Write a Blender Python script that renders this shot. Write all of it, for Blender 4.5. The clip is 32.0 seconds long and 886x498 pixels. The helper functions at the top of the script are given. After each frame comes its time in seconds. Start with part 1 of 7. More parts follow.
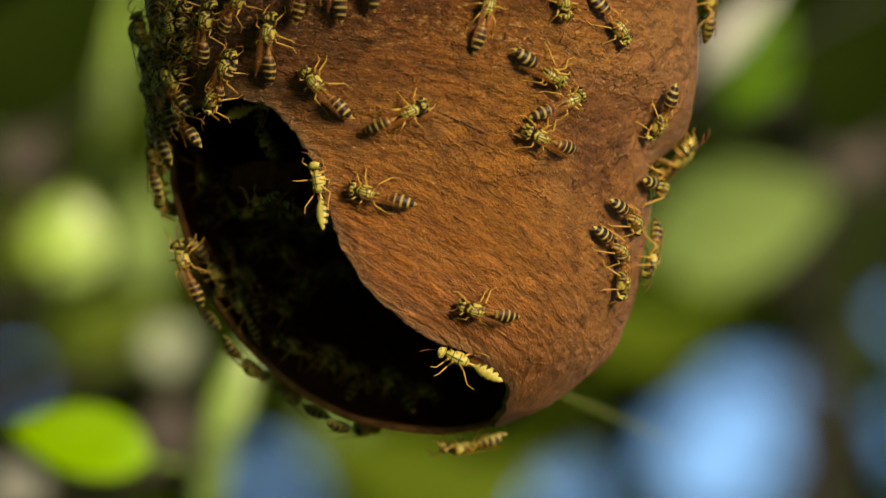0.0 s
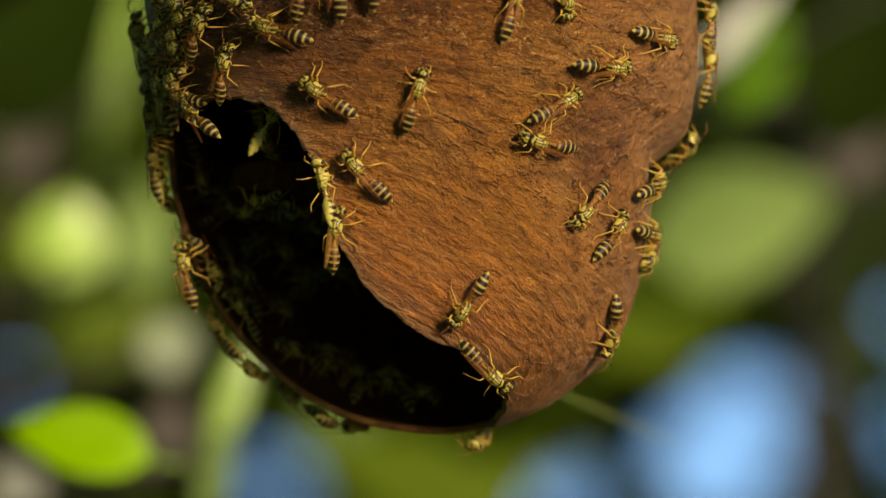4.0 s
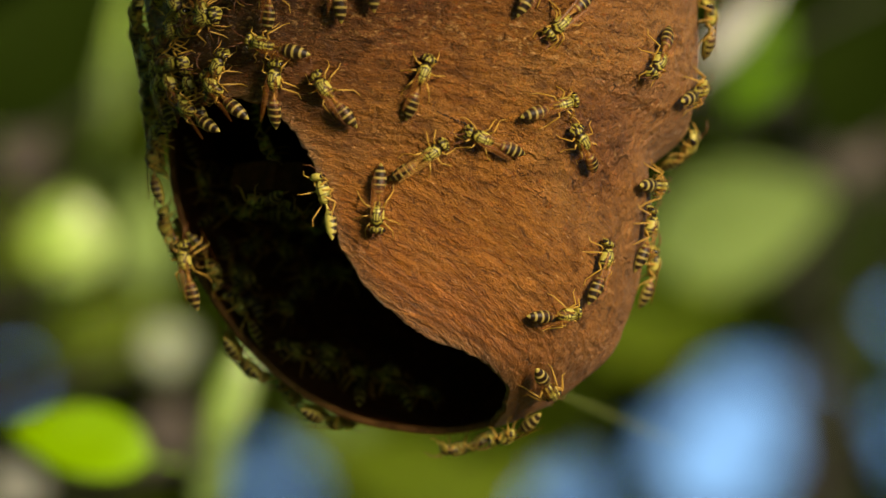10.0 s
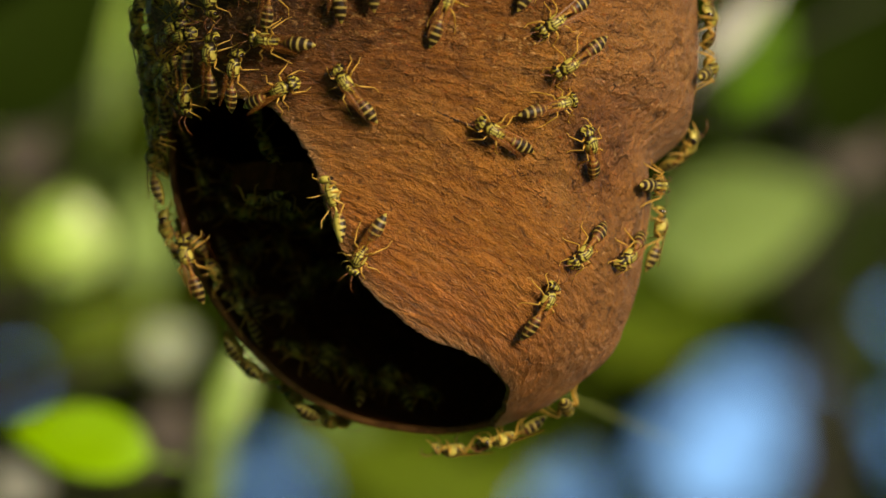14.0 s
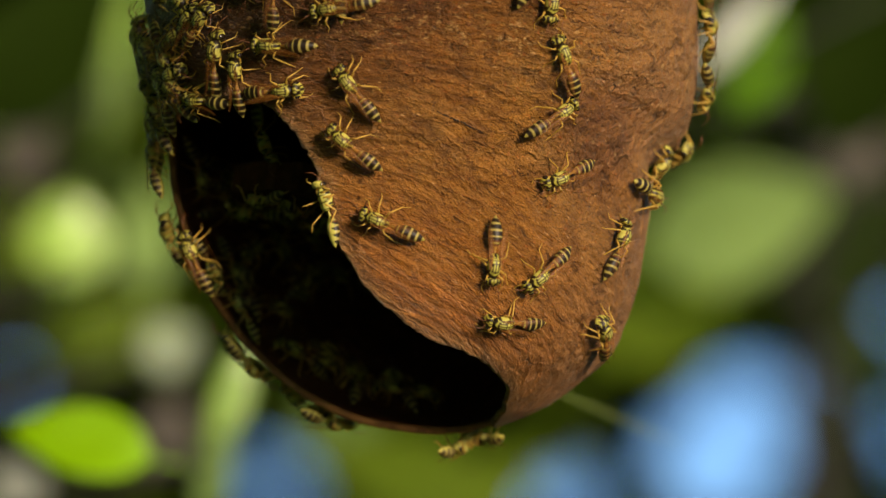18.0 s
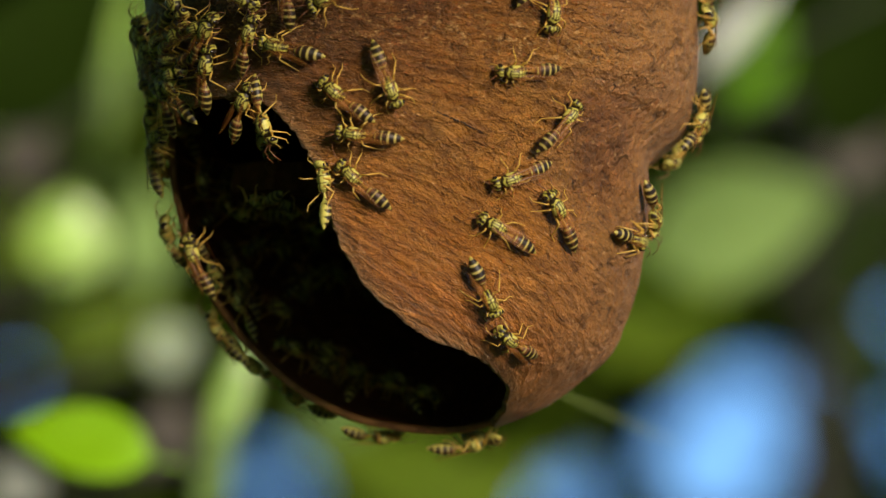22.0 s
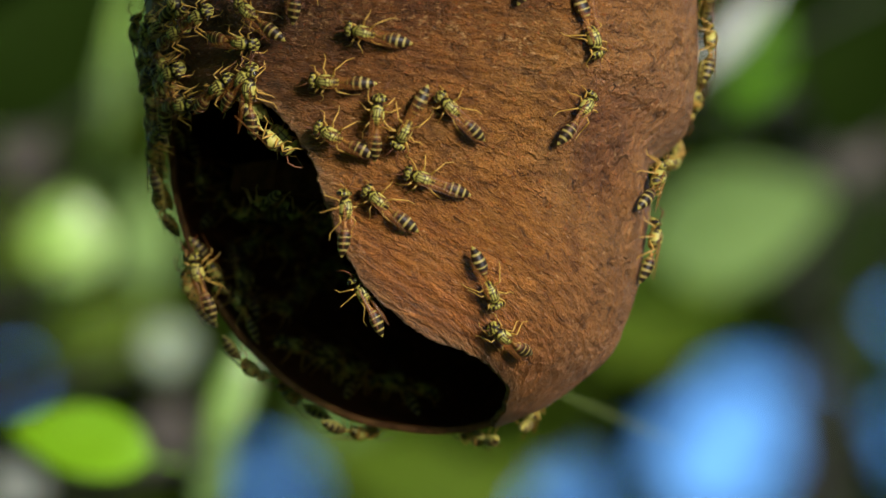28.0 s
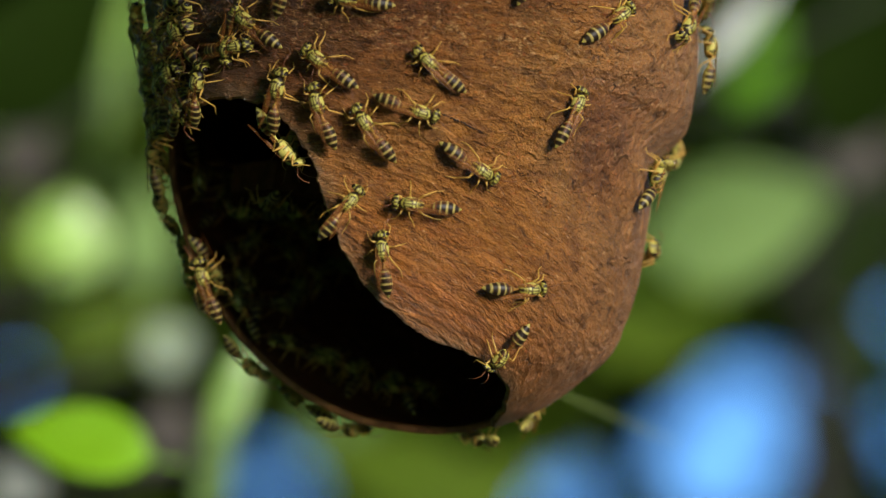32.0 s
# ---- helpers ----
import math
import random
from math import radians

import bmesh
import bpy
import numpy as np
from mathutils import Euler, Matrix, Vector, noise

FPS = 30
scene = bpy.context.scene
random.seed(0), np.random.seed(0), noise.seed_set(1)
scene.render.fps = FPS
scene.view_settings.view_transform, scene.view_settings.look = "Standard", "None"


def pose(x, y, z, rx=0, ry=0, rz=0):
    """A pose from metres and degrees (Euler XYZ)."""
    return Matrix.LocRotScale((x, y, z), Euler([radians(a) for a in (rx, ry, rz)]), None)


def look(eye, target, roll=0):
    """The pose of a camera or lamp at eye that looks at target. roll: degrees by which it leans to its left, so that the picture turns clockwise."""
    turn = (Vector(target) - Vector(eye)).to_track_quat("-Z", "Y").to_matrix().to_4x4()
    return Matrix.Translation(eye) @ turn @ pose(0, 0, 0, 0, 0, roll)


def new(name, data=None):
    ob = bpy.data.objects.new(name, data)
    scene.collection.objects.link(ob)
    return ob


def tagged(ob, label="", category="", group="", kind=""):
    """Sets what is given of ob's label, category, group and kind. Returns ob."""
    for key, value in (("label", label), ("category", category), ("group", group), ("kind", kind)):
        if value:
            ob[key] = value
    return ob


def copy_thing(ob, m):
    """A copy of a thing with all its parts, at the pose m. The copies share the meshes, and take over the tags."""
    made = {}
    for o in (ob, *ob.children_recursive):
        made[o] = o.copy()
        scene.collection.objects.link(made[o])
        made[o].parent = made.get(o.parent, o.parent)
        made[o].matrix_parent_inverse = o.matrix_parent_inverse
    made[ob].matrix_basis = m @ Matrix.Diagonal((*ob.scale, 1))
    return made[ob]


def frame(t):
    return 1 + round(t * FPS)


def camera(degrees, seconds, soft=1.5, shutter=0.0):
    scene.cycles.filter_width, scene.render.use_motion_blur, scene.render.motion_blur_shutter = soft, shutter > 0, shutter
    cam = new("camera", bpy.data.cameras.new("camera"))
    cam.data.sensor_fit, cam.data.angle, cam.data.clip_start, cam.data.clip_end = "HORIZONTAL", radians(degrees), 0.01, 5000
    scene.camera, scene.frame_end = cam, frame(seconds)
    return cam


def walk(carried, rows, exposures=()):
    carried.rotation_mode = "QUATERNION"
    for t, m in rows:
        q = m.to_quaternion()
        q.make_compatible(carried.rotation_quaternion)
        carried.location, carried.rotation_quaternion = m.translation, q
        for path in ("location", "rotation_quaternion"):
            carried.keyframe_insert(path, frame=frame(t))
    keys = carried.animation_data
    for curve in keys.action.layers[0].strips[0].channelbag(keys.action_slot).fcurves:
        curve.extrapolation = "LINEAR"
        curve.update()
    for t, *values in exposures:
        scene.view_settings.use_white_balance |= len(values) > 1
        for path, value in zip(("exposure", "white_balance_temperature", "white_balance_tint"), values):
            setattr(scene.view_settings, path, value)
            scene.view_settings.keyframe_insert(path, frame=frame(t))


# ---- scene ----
cam = camera(6.392, 32.0, soft=1.35, shutter=0.5)
AIM = Vector((0.0, 0.0, 1.9))
TILT = radians(8)
EYE = AIM - 1.2 * Vector((0, math.cos(TILT), math.sin(TILT)))
walk(cam, [(0.0, look(EYE, AIM)), (32.0, look(EYE, AIM))],
     exposures=[(0.0, 0.76, 7750, 16), (12.0, 0.76, 7700, 16), (20.0, 0.77, 6850, 14), (24.0, 0.78, 6150, 13), (29.0, 0.76, 5700, 13), (32.0, 0.76, 5700, 13)])
# a long lens, focused on the front of the nest
cam.data.dof.use_dof = True
cam.data.dof.focus_distance = 1.172
cam.data.dof.aperture_fstop = 14.5
NEST = Matrix.Translation(AIM) @ Matrix.Rotation(TILT, 4, "X")
MM = 0.001

# ---------------------------------------------------------------- light
SUN_AZ, SUN_EL = 30.0, 12.0      # degrees: to the right of the camera's back, above the horizon
world = bpy.data.worlds.new("sky")
scene.world = world
world.use_nodes = True
wn = world.node_tree.nodes
sky = wn.new("ShaderNodeTexSky")
sky.sky_type = "NISHITA"
sky.sun_disc = False
sky.sun_elevation = radians(SUN_EL)
sky.sun_rotation = radians(180 - SUN_AZ)
sky.altitude = 1500
sky.air_density = 0.85
sky.dust_density = 0.6
sky.ozone_density = 4.8
wn["Background"].inputs["Strength"].default_value = 0.105
world.node_tree.links.new(sky.outputs[0], wn["Background"].inputs["Color"])
sun_data = bpy.data.lights.new("sun", "SUN")
sun_data.energy, sun_data.angle, sun_data.color = 3.5, radians(15), (1.0, 0.88, 0.70)
sun = new("sun", sun_data)
sun_way = Vector((math.sin(radians(SUN_AZ)) * math.cos(radians(SUN_EL)),
                  -math.cos(radians(SUN_AZ)) * math.cos(radians(SUN_EL)), math.sin(radians(SUN_EL))))
sun.matrix_world = look(AIM + 6 * sun_way, AIM)


# ---------------------------------------------------------------- materials
def material(name, colour=(0.5, 0.5, 0.5), rough=0.6, **more):
    m = bpy.data.materials.new(name)
    m.use_nodes = True
    b = m.node_tree.nodes["Principled BSDF"]
    b.inputs["Base Color"].default_value = (*colour, 1)
    b.inputs["Roughness"].default_value = rough
    for key, value in more.items():
        b.inputs[key.replace("_", " ")].default_value = value
    return m, m.node_tree, b


def node(tree, kind, values=None):
    n = tree.nodes.new(kind)
    for key, value in (values or {}).items():
        n.inputs[key].default_value = value
    return n


def ramp(tree, fac, stops):
    r = tree.nodes.new("ShaderNodeValToRGB")
    els = r.color_ramp.elements
    while len(els) < len(stops):
        els.new(0.5)
    for el, (p, c) in zip(els, stops):
        el.position, el.color = p, (*c, 1)
    tree.links.new(fac, r.inputs[0])
    return r


def mix(tree, fac, a, b, blend="MIX"):
    n = tree.nodes.new("ShaderNodeMix")
    n.data_type, n.blend_type = "RGBA", blend
    for sock, v in ((n.inputs[0], fac), (n.inputs[6], a), (n.inputs[7], b)):
        if isinstance(v, bpy.types.NodeSocket):
            tree.links.new(v, sock)
        elif isinstance(v, tuple):
            sock.default_value = (*v, 1)
        else:
            sock.default_value = v
    return n.outputs[2]


def noise_of(tree, vec, scale, detail=4, rough=0.6, distort=0.0):
    n = node(tree, "ShaderNodeTexNoise", {"Scale": scale, "Detail": detail, "Roughness": rough, "Distortion": distort})
    tree.links.new(vec, n.inputs["Vector"])
    return n.outputs[0]


def stretched(tree, vec, sx, sy, sz):
    n = node(tree, "ShaderNodeMapping")
    n.inputs["Scale"].default_value = (sx, sy, sz)
    tree.links.new(vec, n.inputs["Vector"])
    return n.outputs[0]


def paper_material(name, inside=False):
    """Chewed-bark nest paper: brown, streaked along its fibres. Its UV runs in centimetres along and across the fibres."""
    m, t, b = material(name, rough=0.62)
    b.inputs["Specular IOR Level"].default_value = 0.08 if inside else 0.5
    b.inputs["Sheen Weight"].default_value = 0.0
    b.inputs["Sheen Roughness"].default_value = 0.4
    b.inputs["Sheen Tint"].default_value = (1.0, 0.82, 0.70, 1)
    b.inputs["Coat Weight"].default_value = 0.0 if inside else 0.16
    b.inputs["Coat Roughness"].default_value = 0.19
    uv = node(t, "ShaderNodeUVMap").outputs[0]
    fibre = noise_of(t, stretched(t, uv, 3.0, 7.0, 1), 1.0, 6, 0.64, 0.9)
    # flakes: stretched, ragged cells with an edge on one side
    bent = node(t, "ShaderNodeVectorMath")
    bent.operation = "MULTIPLY_ADD"
    bent.inputs[1].default_value = (0.50, 0.30, 0)
    wob = node(t, "ShaderNodeTexNoise", {"Scale": 3.4, "Detail": 4.0, "Roughness": 0.65})
    t.links.new(uv, wob.inputs["Vector"])
    t.links.new(wob.outputs["Color"], bent.inputs[0])
    t.links.new(uv, bent.inputs[2])
    cells = node(t, "ShaderNodeTexVoronoi", {"Scale": 1.0, "Randomness": 1.0})
    t.links.new(stretched(t, bent.outputs[0], 3.2, 7.5, 1), cells.inputs["Vector"])
    flake = cells.outputs["Distance"]
    cells2 = node(t, "ShaderNodeTexVoronoi", {"Scale": 1.0, "Randomness": 1.0})
    t.links.new(stretched(t, bent.outputs[0], 11.0, 21.0, 1), cells2.inputs["Vector"])
    crumb = cells2.outputs["Distance"]
    cells3 = node(t, "ShaderNodeTexVoronoi", {"Scale": 1.0, "Randomness": 1.0})
    cells3.feature = "DISTANCE_TO_EDGE"
    t.links.new(stretched(t, bent.outputs[0], 2.6, 7.5, 1), cells3.inputs["Vector"])
    split_line = ramp(t, cells3.outputs["Distance"], [(0.0, (1, 1, 1)), (0.07, (0, 0, 0))]).outputs[0]
    open_here = ramp(t, noise_of(t, stretched(t, uv, 2.6, 4.0, 1), 1.0, 3, 0.6), [(0.51, (0, 0, 0)), (0.64, (1, 1, 1))]).outputs[0]
    crevice = mix(t, 1.0, split_line, open_here, "MULTIPLY")
    fine = noise_of(t, stretched(t, uv, 20.0, 32.0, 1), 1.0, 5, 0.7, 0.3)
    patch = noise_of(t, uv, 0.55, 5, 0.6, 0.3)
    blotch = noise_of(t, stretched(t, uv, 1.1, 1.6, 1), 1.0, 6, 0.65, 0.5)
    speck = noise_of(t, stretched(t, uv, 14.0, 22.0, 1), 1.0, 3, 0.6)
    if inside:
        # inner skin dimmed by colour, to deepen the dark of the cavity
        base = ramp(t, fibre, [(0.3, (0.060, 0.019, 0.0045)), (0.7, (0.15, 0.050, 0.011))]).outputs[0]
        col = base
    else:
        base = ramp(t, fibre, [(0.26, (0.22, 0.080, 0.010)), (0.44, (0.285, 0.119, 0.017)), (0.60, (0.345, 0.148, 0.023)), (0.8, (0.48, 0.205, 0.034))]).outputs[0]
        rust = ramp(t, patch, [(0.38, (0, 0, 0)), (0.62, (1, 1, 1))]).outputs[0]
        col = mix(t, rust, base, mix(t, 0.28, base, (0.34, 0.12, 0.02)))
        grey = ramp(t, noise_of(t, uv, 0.9, 4, 0.6), [(0.48, (0, 0, 0)), (0.72, (0.7, 0.7, 0.7))]).outputs[0]
        col = mix(t, grey, col, mix(t, 0.55, col, (0.20, 0.125, 0.038)))
        stain = ramp(t, blotch, [(0.32, (0.50, 0.46, 0.42)), (0.52, (1, 1, 1))]).outputs[0]
        col = mix(t, 1.0, col, stain, "MULTIPLY")
        # the upper courses are darker and redder, ragged-edged: shade from above painted in
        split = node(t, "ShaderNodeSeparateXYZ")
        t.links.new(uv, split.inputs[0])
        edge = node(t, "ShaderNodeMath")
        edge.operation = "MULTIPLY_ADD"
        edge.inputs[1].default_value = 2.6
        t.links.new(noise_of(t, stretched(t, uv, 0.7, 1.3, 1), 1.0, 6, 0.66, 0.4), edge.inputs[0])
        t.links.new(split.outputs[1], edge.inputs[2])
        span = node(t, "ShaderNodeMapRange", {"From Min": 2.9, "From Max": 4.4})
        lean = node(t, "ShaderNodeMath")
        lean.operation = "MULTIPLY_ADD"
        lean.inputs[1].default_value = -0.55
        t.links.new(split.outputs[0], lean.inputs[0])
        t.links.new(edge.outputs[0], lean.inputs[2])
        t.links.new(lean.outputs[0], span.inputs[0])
        upper_shade = mix(t, span.outputs[0], (1.0, 1.0, 1.0), (0.60, 0.52, 0.45))
        col = mix(t, 1.0, col, upper_shade, "MULTIPLY")
        low = node(t, "ShaderNodeMapRange", {"From Min": 2.6, "From Max": 0.2, "To Min": 0.0, "To Max": 0.6})
        t.links.new(edge.outputs[0], low.inputs[0])
        col = mix(t, low.outputs[0], col, mix(t, fibre, (0.25, 0.066, 0.004), (0.54, 0.180, 0.016)))
        worn = node(t, "ShaderNodeMapRange", {"From Min": 1.6, "From Max": 3.2, "To Min": 0.0, "To Max": 0.35})
        t.links.new(split.outputs[0], worn.inputs[0])
        col = mix(t, worn.outputs[0], col, mix(t, fibre, (0.28, 0.125, 0.036), (0.44, 0.225, 0.080)))
        # shade on the crowded shoulder, painted as a darkening of the paper
        shoulder_shade = node(t, "ShaderNodeMapRange", {"From Min": 4.7, "From Max": 6.2})
        t.links.new(lean.outputs[0], shoulder_shade.inputs[0])
        col = mix(t, 1.0, col, mix(t, shoulder_shade.outputs[0], (1.0, 1.0, 1.0), (0.42, 0.38, 0.36)), "MULTIPLY")
        # painted shade in the hollow under the fold
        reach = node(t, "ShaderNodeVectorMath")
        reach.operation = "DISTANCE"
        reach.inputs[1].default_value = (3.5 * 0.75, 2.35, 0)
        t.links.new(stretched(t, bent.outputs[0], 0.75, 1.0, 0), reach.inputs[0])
        pocket_shade = node(t, "ShaderNodeMapRange", {"From Min": 0.35, "From Max": 1.0, "To Min": 1.0, "To Max": 0.0})
        t.links.new(reach.outputs["Value"], pocket_shade.inputs[0])
        col = mix(t, 1.0, col, mix(t, pocket_shade.outputs[0], (1.0, 1.0, 1.0), (0.66, 0.57, 0.52)), "MULTIPLY")
        dark = ramp(t, speck, [(0.30, (0.45, 0.42, 0.38)), (0.42, (1, 1, 1))]).outputs[0]
        col = mix(t, 1.0, col, dark, "MULTIPLY")
        # fresh, smoother and greyer paper along the torn lip
        near = node(t, "ShaderNodeAttribute")
        near.attribute_name = "lip"
        fresh = node(t, "ShaderNodeMath")
        fresh.operation = "MULTIPLY"
        t.links.new(near.outputs["Fac"], fresh.inputs[0])
        t.links.new(ramp(t, blotch, [(0.30, (0.35, 0.35, 0.35)), (0.55, (0.85, 0.85, 0.85))]).outputs[0], fresh.inputs[1])
        col = mix(t, fresh.outputs[0], col, (0.30, 0.165, 0.062))
        # pale specks of the paper that also serve as painted glints
        glint_flecks = ramp(t, noise_of(t, stretched(t, uv, 7.0, 18.0, 1), 1.0, 2, 0.5), [(0.64, (0, 0, 0)), (0.72, (1, 1, 1))]).outputs[0]
        col = mix(t, glint_flecks, col, mix(t, 0.55, col, (0.66, 0.38, 0.16)))
        belt = node(t, "ShaderNodeMapRange", {"From Min": 0.0, "From Max": 0.55, "To Min": 1.0, "To Max": 0.0})
        off = node(t, "ShaderNodeMath", {1: 3.15})
        off.operation = "SUBTRACT"
        t.links.new(split.outputs[1], off.inputs[0])
        away = node(t, "ShaderNodeMath")
        away.operation = "ABSOLUTE"
        t.links.new(off.outputs[0], away.inputs[0])
        t.links.new(away.outputs[0], belt.inputs[0])
        crumbs = ramp(t, noise_of(t, stretched(t, uv, 11.0, 13.0, 1), 1.0, 3, 0.6, 0.6), [(0.55, (0, 0, 0)), (0.66, (1, 1, 1))]).outputs[0]
        col = mix(t, mix(t, 1.0, belt.outputs[0], crumbs, "MULTIPLY"), col, (0.42, 0.24, 0.085))
    grit = noise_of(t, stretched(t, uv, 26.0, 34.0, 1), 1.0, 3, 0.75, 0.4)
    col = mix(t, 1.0, col, ramp(t, grit, [(0.30, (0.58, 0.52, 0.46)), (0.50, (1, 1, 1)), (0.70, (1.32, 1.28, 1.20))]).outputs[0], "MULTIPLY")
    if not inside:
        rusty = ramp(t, noise_of(t, stretched(t, uv, 9.0, 12.0, 1), 1.0, 4, 0.7, 0.5), [(0.60, (0, 0, 0)), (0.68, (0.8, 0.8, 0.8))]).outputs[0]
        col = mix(t, rusty, col, (0.36, 0.095, 0.012))
        dots = ramp(t, noise_of(t, stretched(t, uv, 16.0, 18.0, 1), 1.0, 2, 0.5), [(0.70, (0, 0, 0)), (0.76, (0.8, 0.8, 0.8))]).outputs[0]
        col = mix(t, dots, col, (0.045, 0.022, 0.012))
        where = node(t, "ShaderNodeVectorMath")
        where.operation = "DISTANCE"
        where.inputs[1].default_value = (0.86 * 0.8, -0.35, 0)
        t.links.new(stretched(t, bent.outputs[0], 0.8, 1.0, 0), where.inputs[0])
        glaze = node(t, "ShaderNodeMapRange", {"From Min": 0.35, "From Max": 1.35, "To Min": 1.0, "To Max": 0.12})
        t.links.new(where.outputs["Value"], glaze.inputs[0])
        t.links.new(glaze.outputs[0], b.inputs["Coat Weight"])
    col = mix(t, crevice, col, mix(t, 0.78, col, (0.03, 0.011, 0.003)))
    # the ridges are paler, the hollows darker
    ridge = noise_of(t, stretched(t, uv, 1.5, 3.6, 1), 1.0, 6, 0.60, 1.6)
    ridge_tone = ramp(t, ridge, [(0.32, (0.70, 0.66, 0.60)), (0.48, (1.02, 1.02, 1.0)), (0.64, (1.28, 1.27, 1.24))]).outputs[0]
    col = mix(t, 1.0, col, ridge_tone, "MULTIPLY")
    t.links.new(col, b.inputs["Base Color"])
    pits = noise_of(t, stretched(t, uv, 30.0, 38.0, 1), 1.0, 4, 0.7)
    height = mix(t, 0.52, mix(t, 0.28, ridge, fibre), mix(t, 0.35, flake, mix(t, 0.5, crumb, pits)))
    height = mix(t, crevice, height, mix(t, 0.30, height, (0.0, 0.0, 0.0)))
    height = mix(t, 0.22, height, grit, "ADD")
    bump = node(t, "ShaderNodeBump", {"Strength": 1.0, "Distance": 0.0040})
    t.links.new(height, bump.inputs["Height"])
    t.links.new(bump.outputs[0], b.inputs["Normal"])
    t.links.new(bump.outputs[0], b.inputs["Coat Normal"])
    rr = ramp(t, fine, [(0.38, (0.66, 0.66, 0.66)), (0.64, (0.20, 0.20, 0.20))]).outputs[0]
    t.links.new(rr, b.inputs["Roughness"])
    return m


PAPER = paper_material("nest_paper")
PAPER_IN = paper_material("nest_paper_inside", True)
RIM, _t, _b = material("torn_paper_edge", (0.13, 0.055, 0.015), 0.75, Specular_IOR_Level=0.2)
_n = noise_of(_t, node(_t, "ShaderNodeTexCoord").outputs["Object"], 420, 5, 0.7)
_t.links.new(ramp(_t, _n, [(0.35, (0.08, 0.032, 0.008)), (0.65, (0.24, 0.11, 0.03))]).outputs[0], _b.inputs["Base Color"])
COMB, _t, _b = material("comb_paper", (0.11, 0.042, 0.014), 0.9, Specular_IOR_Level=0.1)
_n = noise_of(_t, node(_t, "ShaderNodeTexCoord").outputs["Object"], 260, 5, 0.7)
_t.links.new(ramp(_t, _n, [(0.35, (0.045, 0.016, 0.005)), (0.65, (0.12, 0.045, 0.014))]).outputs[0], _b.inputs["Base Color"])
PIT, _t, _b = material("dark_crack", (0.012, 0.007, 0.004), 0.9)


def painted(name, rough=0.35, **more):
    """Takes its pattern from the mesh's colour attribute, broken up by a little grain."""
    m, t, b = material(name, rough=rough, **more)
    a = node(t, "ShaderNodeAttribute")
    a.attribute_name = "Col"
    co = node(t, "ShaderNodeTexCoord").outputs["Object"]
    n = noise_of(t, co, 1800, 3)
    shade = ramp(t, n, [(0.3, (0.72, 0.70, 0.66)), (0.7, (1, 1, 1))]).outputs[0]
    t.links.new(mix(t, 1.0, a.outputs["Color"], shade, "MULTIPLY"), b.inputs["Base Color"])
    return m


CHITIN = painted("wasp_chitin", 0.5, Specular_IOR_Level=0.35)
LEGS, _t, _b = material("wasp_leg", (0.54, 0.34, 0.06), 0.45)
FEELER, _t, _b = material("wasp_antenna", (0.16, 0.055, 0.016), 0.45)
EYE_BLACK, _t, _b = material("wasp_eye", (0.02, 0.013, 0.008), 0.18)
WING, _t, _b = material("wasp_wing", (0.40, 0.16, 0.02), 0.38, Specular_IOR_Level=0.35)
_co = node(_t, "ShaderNodeTexCoord").outputs["Object"]
_n = noise_of(_t, stretched(_t, _co, 2600, 420, 1), 1.0, 3)
_t.links.new(ramp(_t, _n, [(0.35, (0.15, 0.045, 0.010)), (0.65, (0.42, 0.17, 0.032))]).outputs[0], _b.inputs["Base Color"])
# amber and nearly opaque at the root, clear towards the tip
_s = node(_t, "ShaderNodeSeparateXYZ")
_t.links.new(_co, _s.inputs[0])
_r = node(_t, "ShaderNodeMapRange", {"From Min": -0.0058, "From Max": 0.0, "To Min": 0.07, "To Max": 0.30})
_t.links.new(_s.outputs[1], _r.inputs[0])
_t.links.new(_r.outputs[0], _b.inputs["Alpha"])


OPEN_WING, _t, _b = material("wasp_wing_open", (0.48, 0.25, 0.06), 0.40, Alpha=0.22, Specular_IOR_Level=0.3)


def let_light_through(m, colour, share):
    """Mixes a translucent share into a thin or horny material."""
    t = m.node_tree
    tr = node(t, "ShaderNodeBsdfTranslucent", {"Color": (*colour, 1)})
    mx = node(t, "ShaderNodeMixShader", {0: share})
    out = t.nodes["Material Output"]
    t.links.new(t.nodes["Principled BSDF"].outputs[0], mx.inputs[1])
    t.links.new(tr.outputs[0], mx.inputs[2])
    t.links.new(mx.outputs[0], out.inputs["Surface"])


let_light_through(CHITIN, (0.75, 0.42, 0.06), 0.10)
let_light_through(LEGS, (0.85, 0.52, 0.08), 0.30)


def leaf_material(name, colour, through_colour, share, rough=0.65, spec=0.10):
    m, t, b = material(name, colour, rough, Specular_IOR_Level=spec)
    co = node(t, "ShaderNodeTexCoord").outputs["Object"]
    n = noise_of(t, co, 30, 4)
    lo, hi = tuple(c * 0.65 for c in colour), tuple(min(1, c * 1.25) for c in colour)
    c = ramp(t, n, [(0.3, lo), (0.7, hi)]).outputs[0]
    t.links.new(c, b.inputs["Base Color"])
    tr = node(t, "ShaderNodeBsdfTranslucent", {"Color": (*through_colour, 1)})
    mx = node(t, "ShaderNodeMixShader", {0: share})
    out = t.nodes["Material Output"]
    t.links.new(b.outputs[0], mx.inputs[1])
    t.links.new(tr.outputs[0], mx.inputs[2])
    t.links.new(mx.outputs[0], out.inputs["Surface"])
    return m


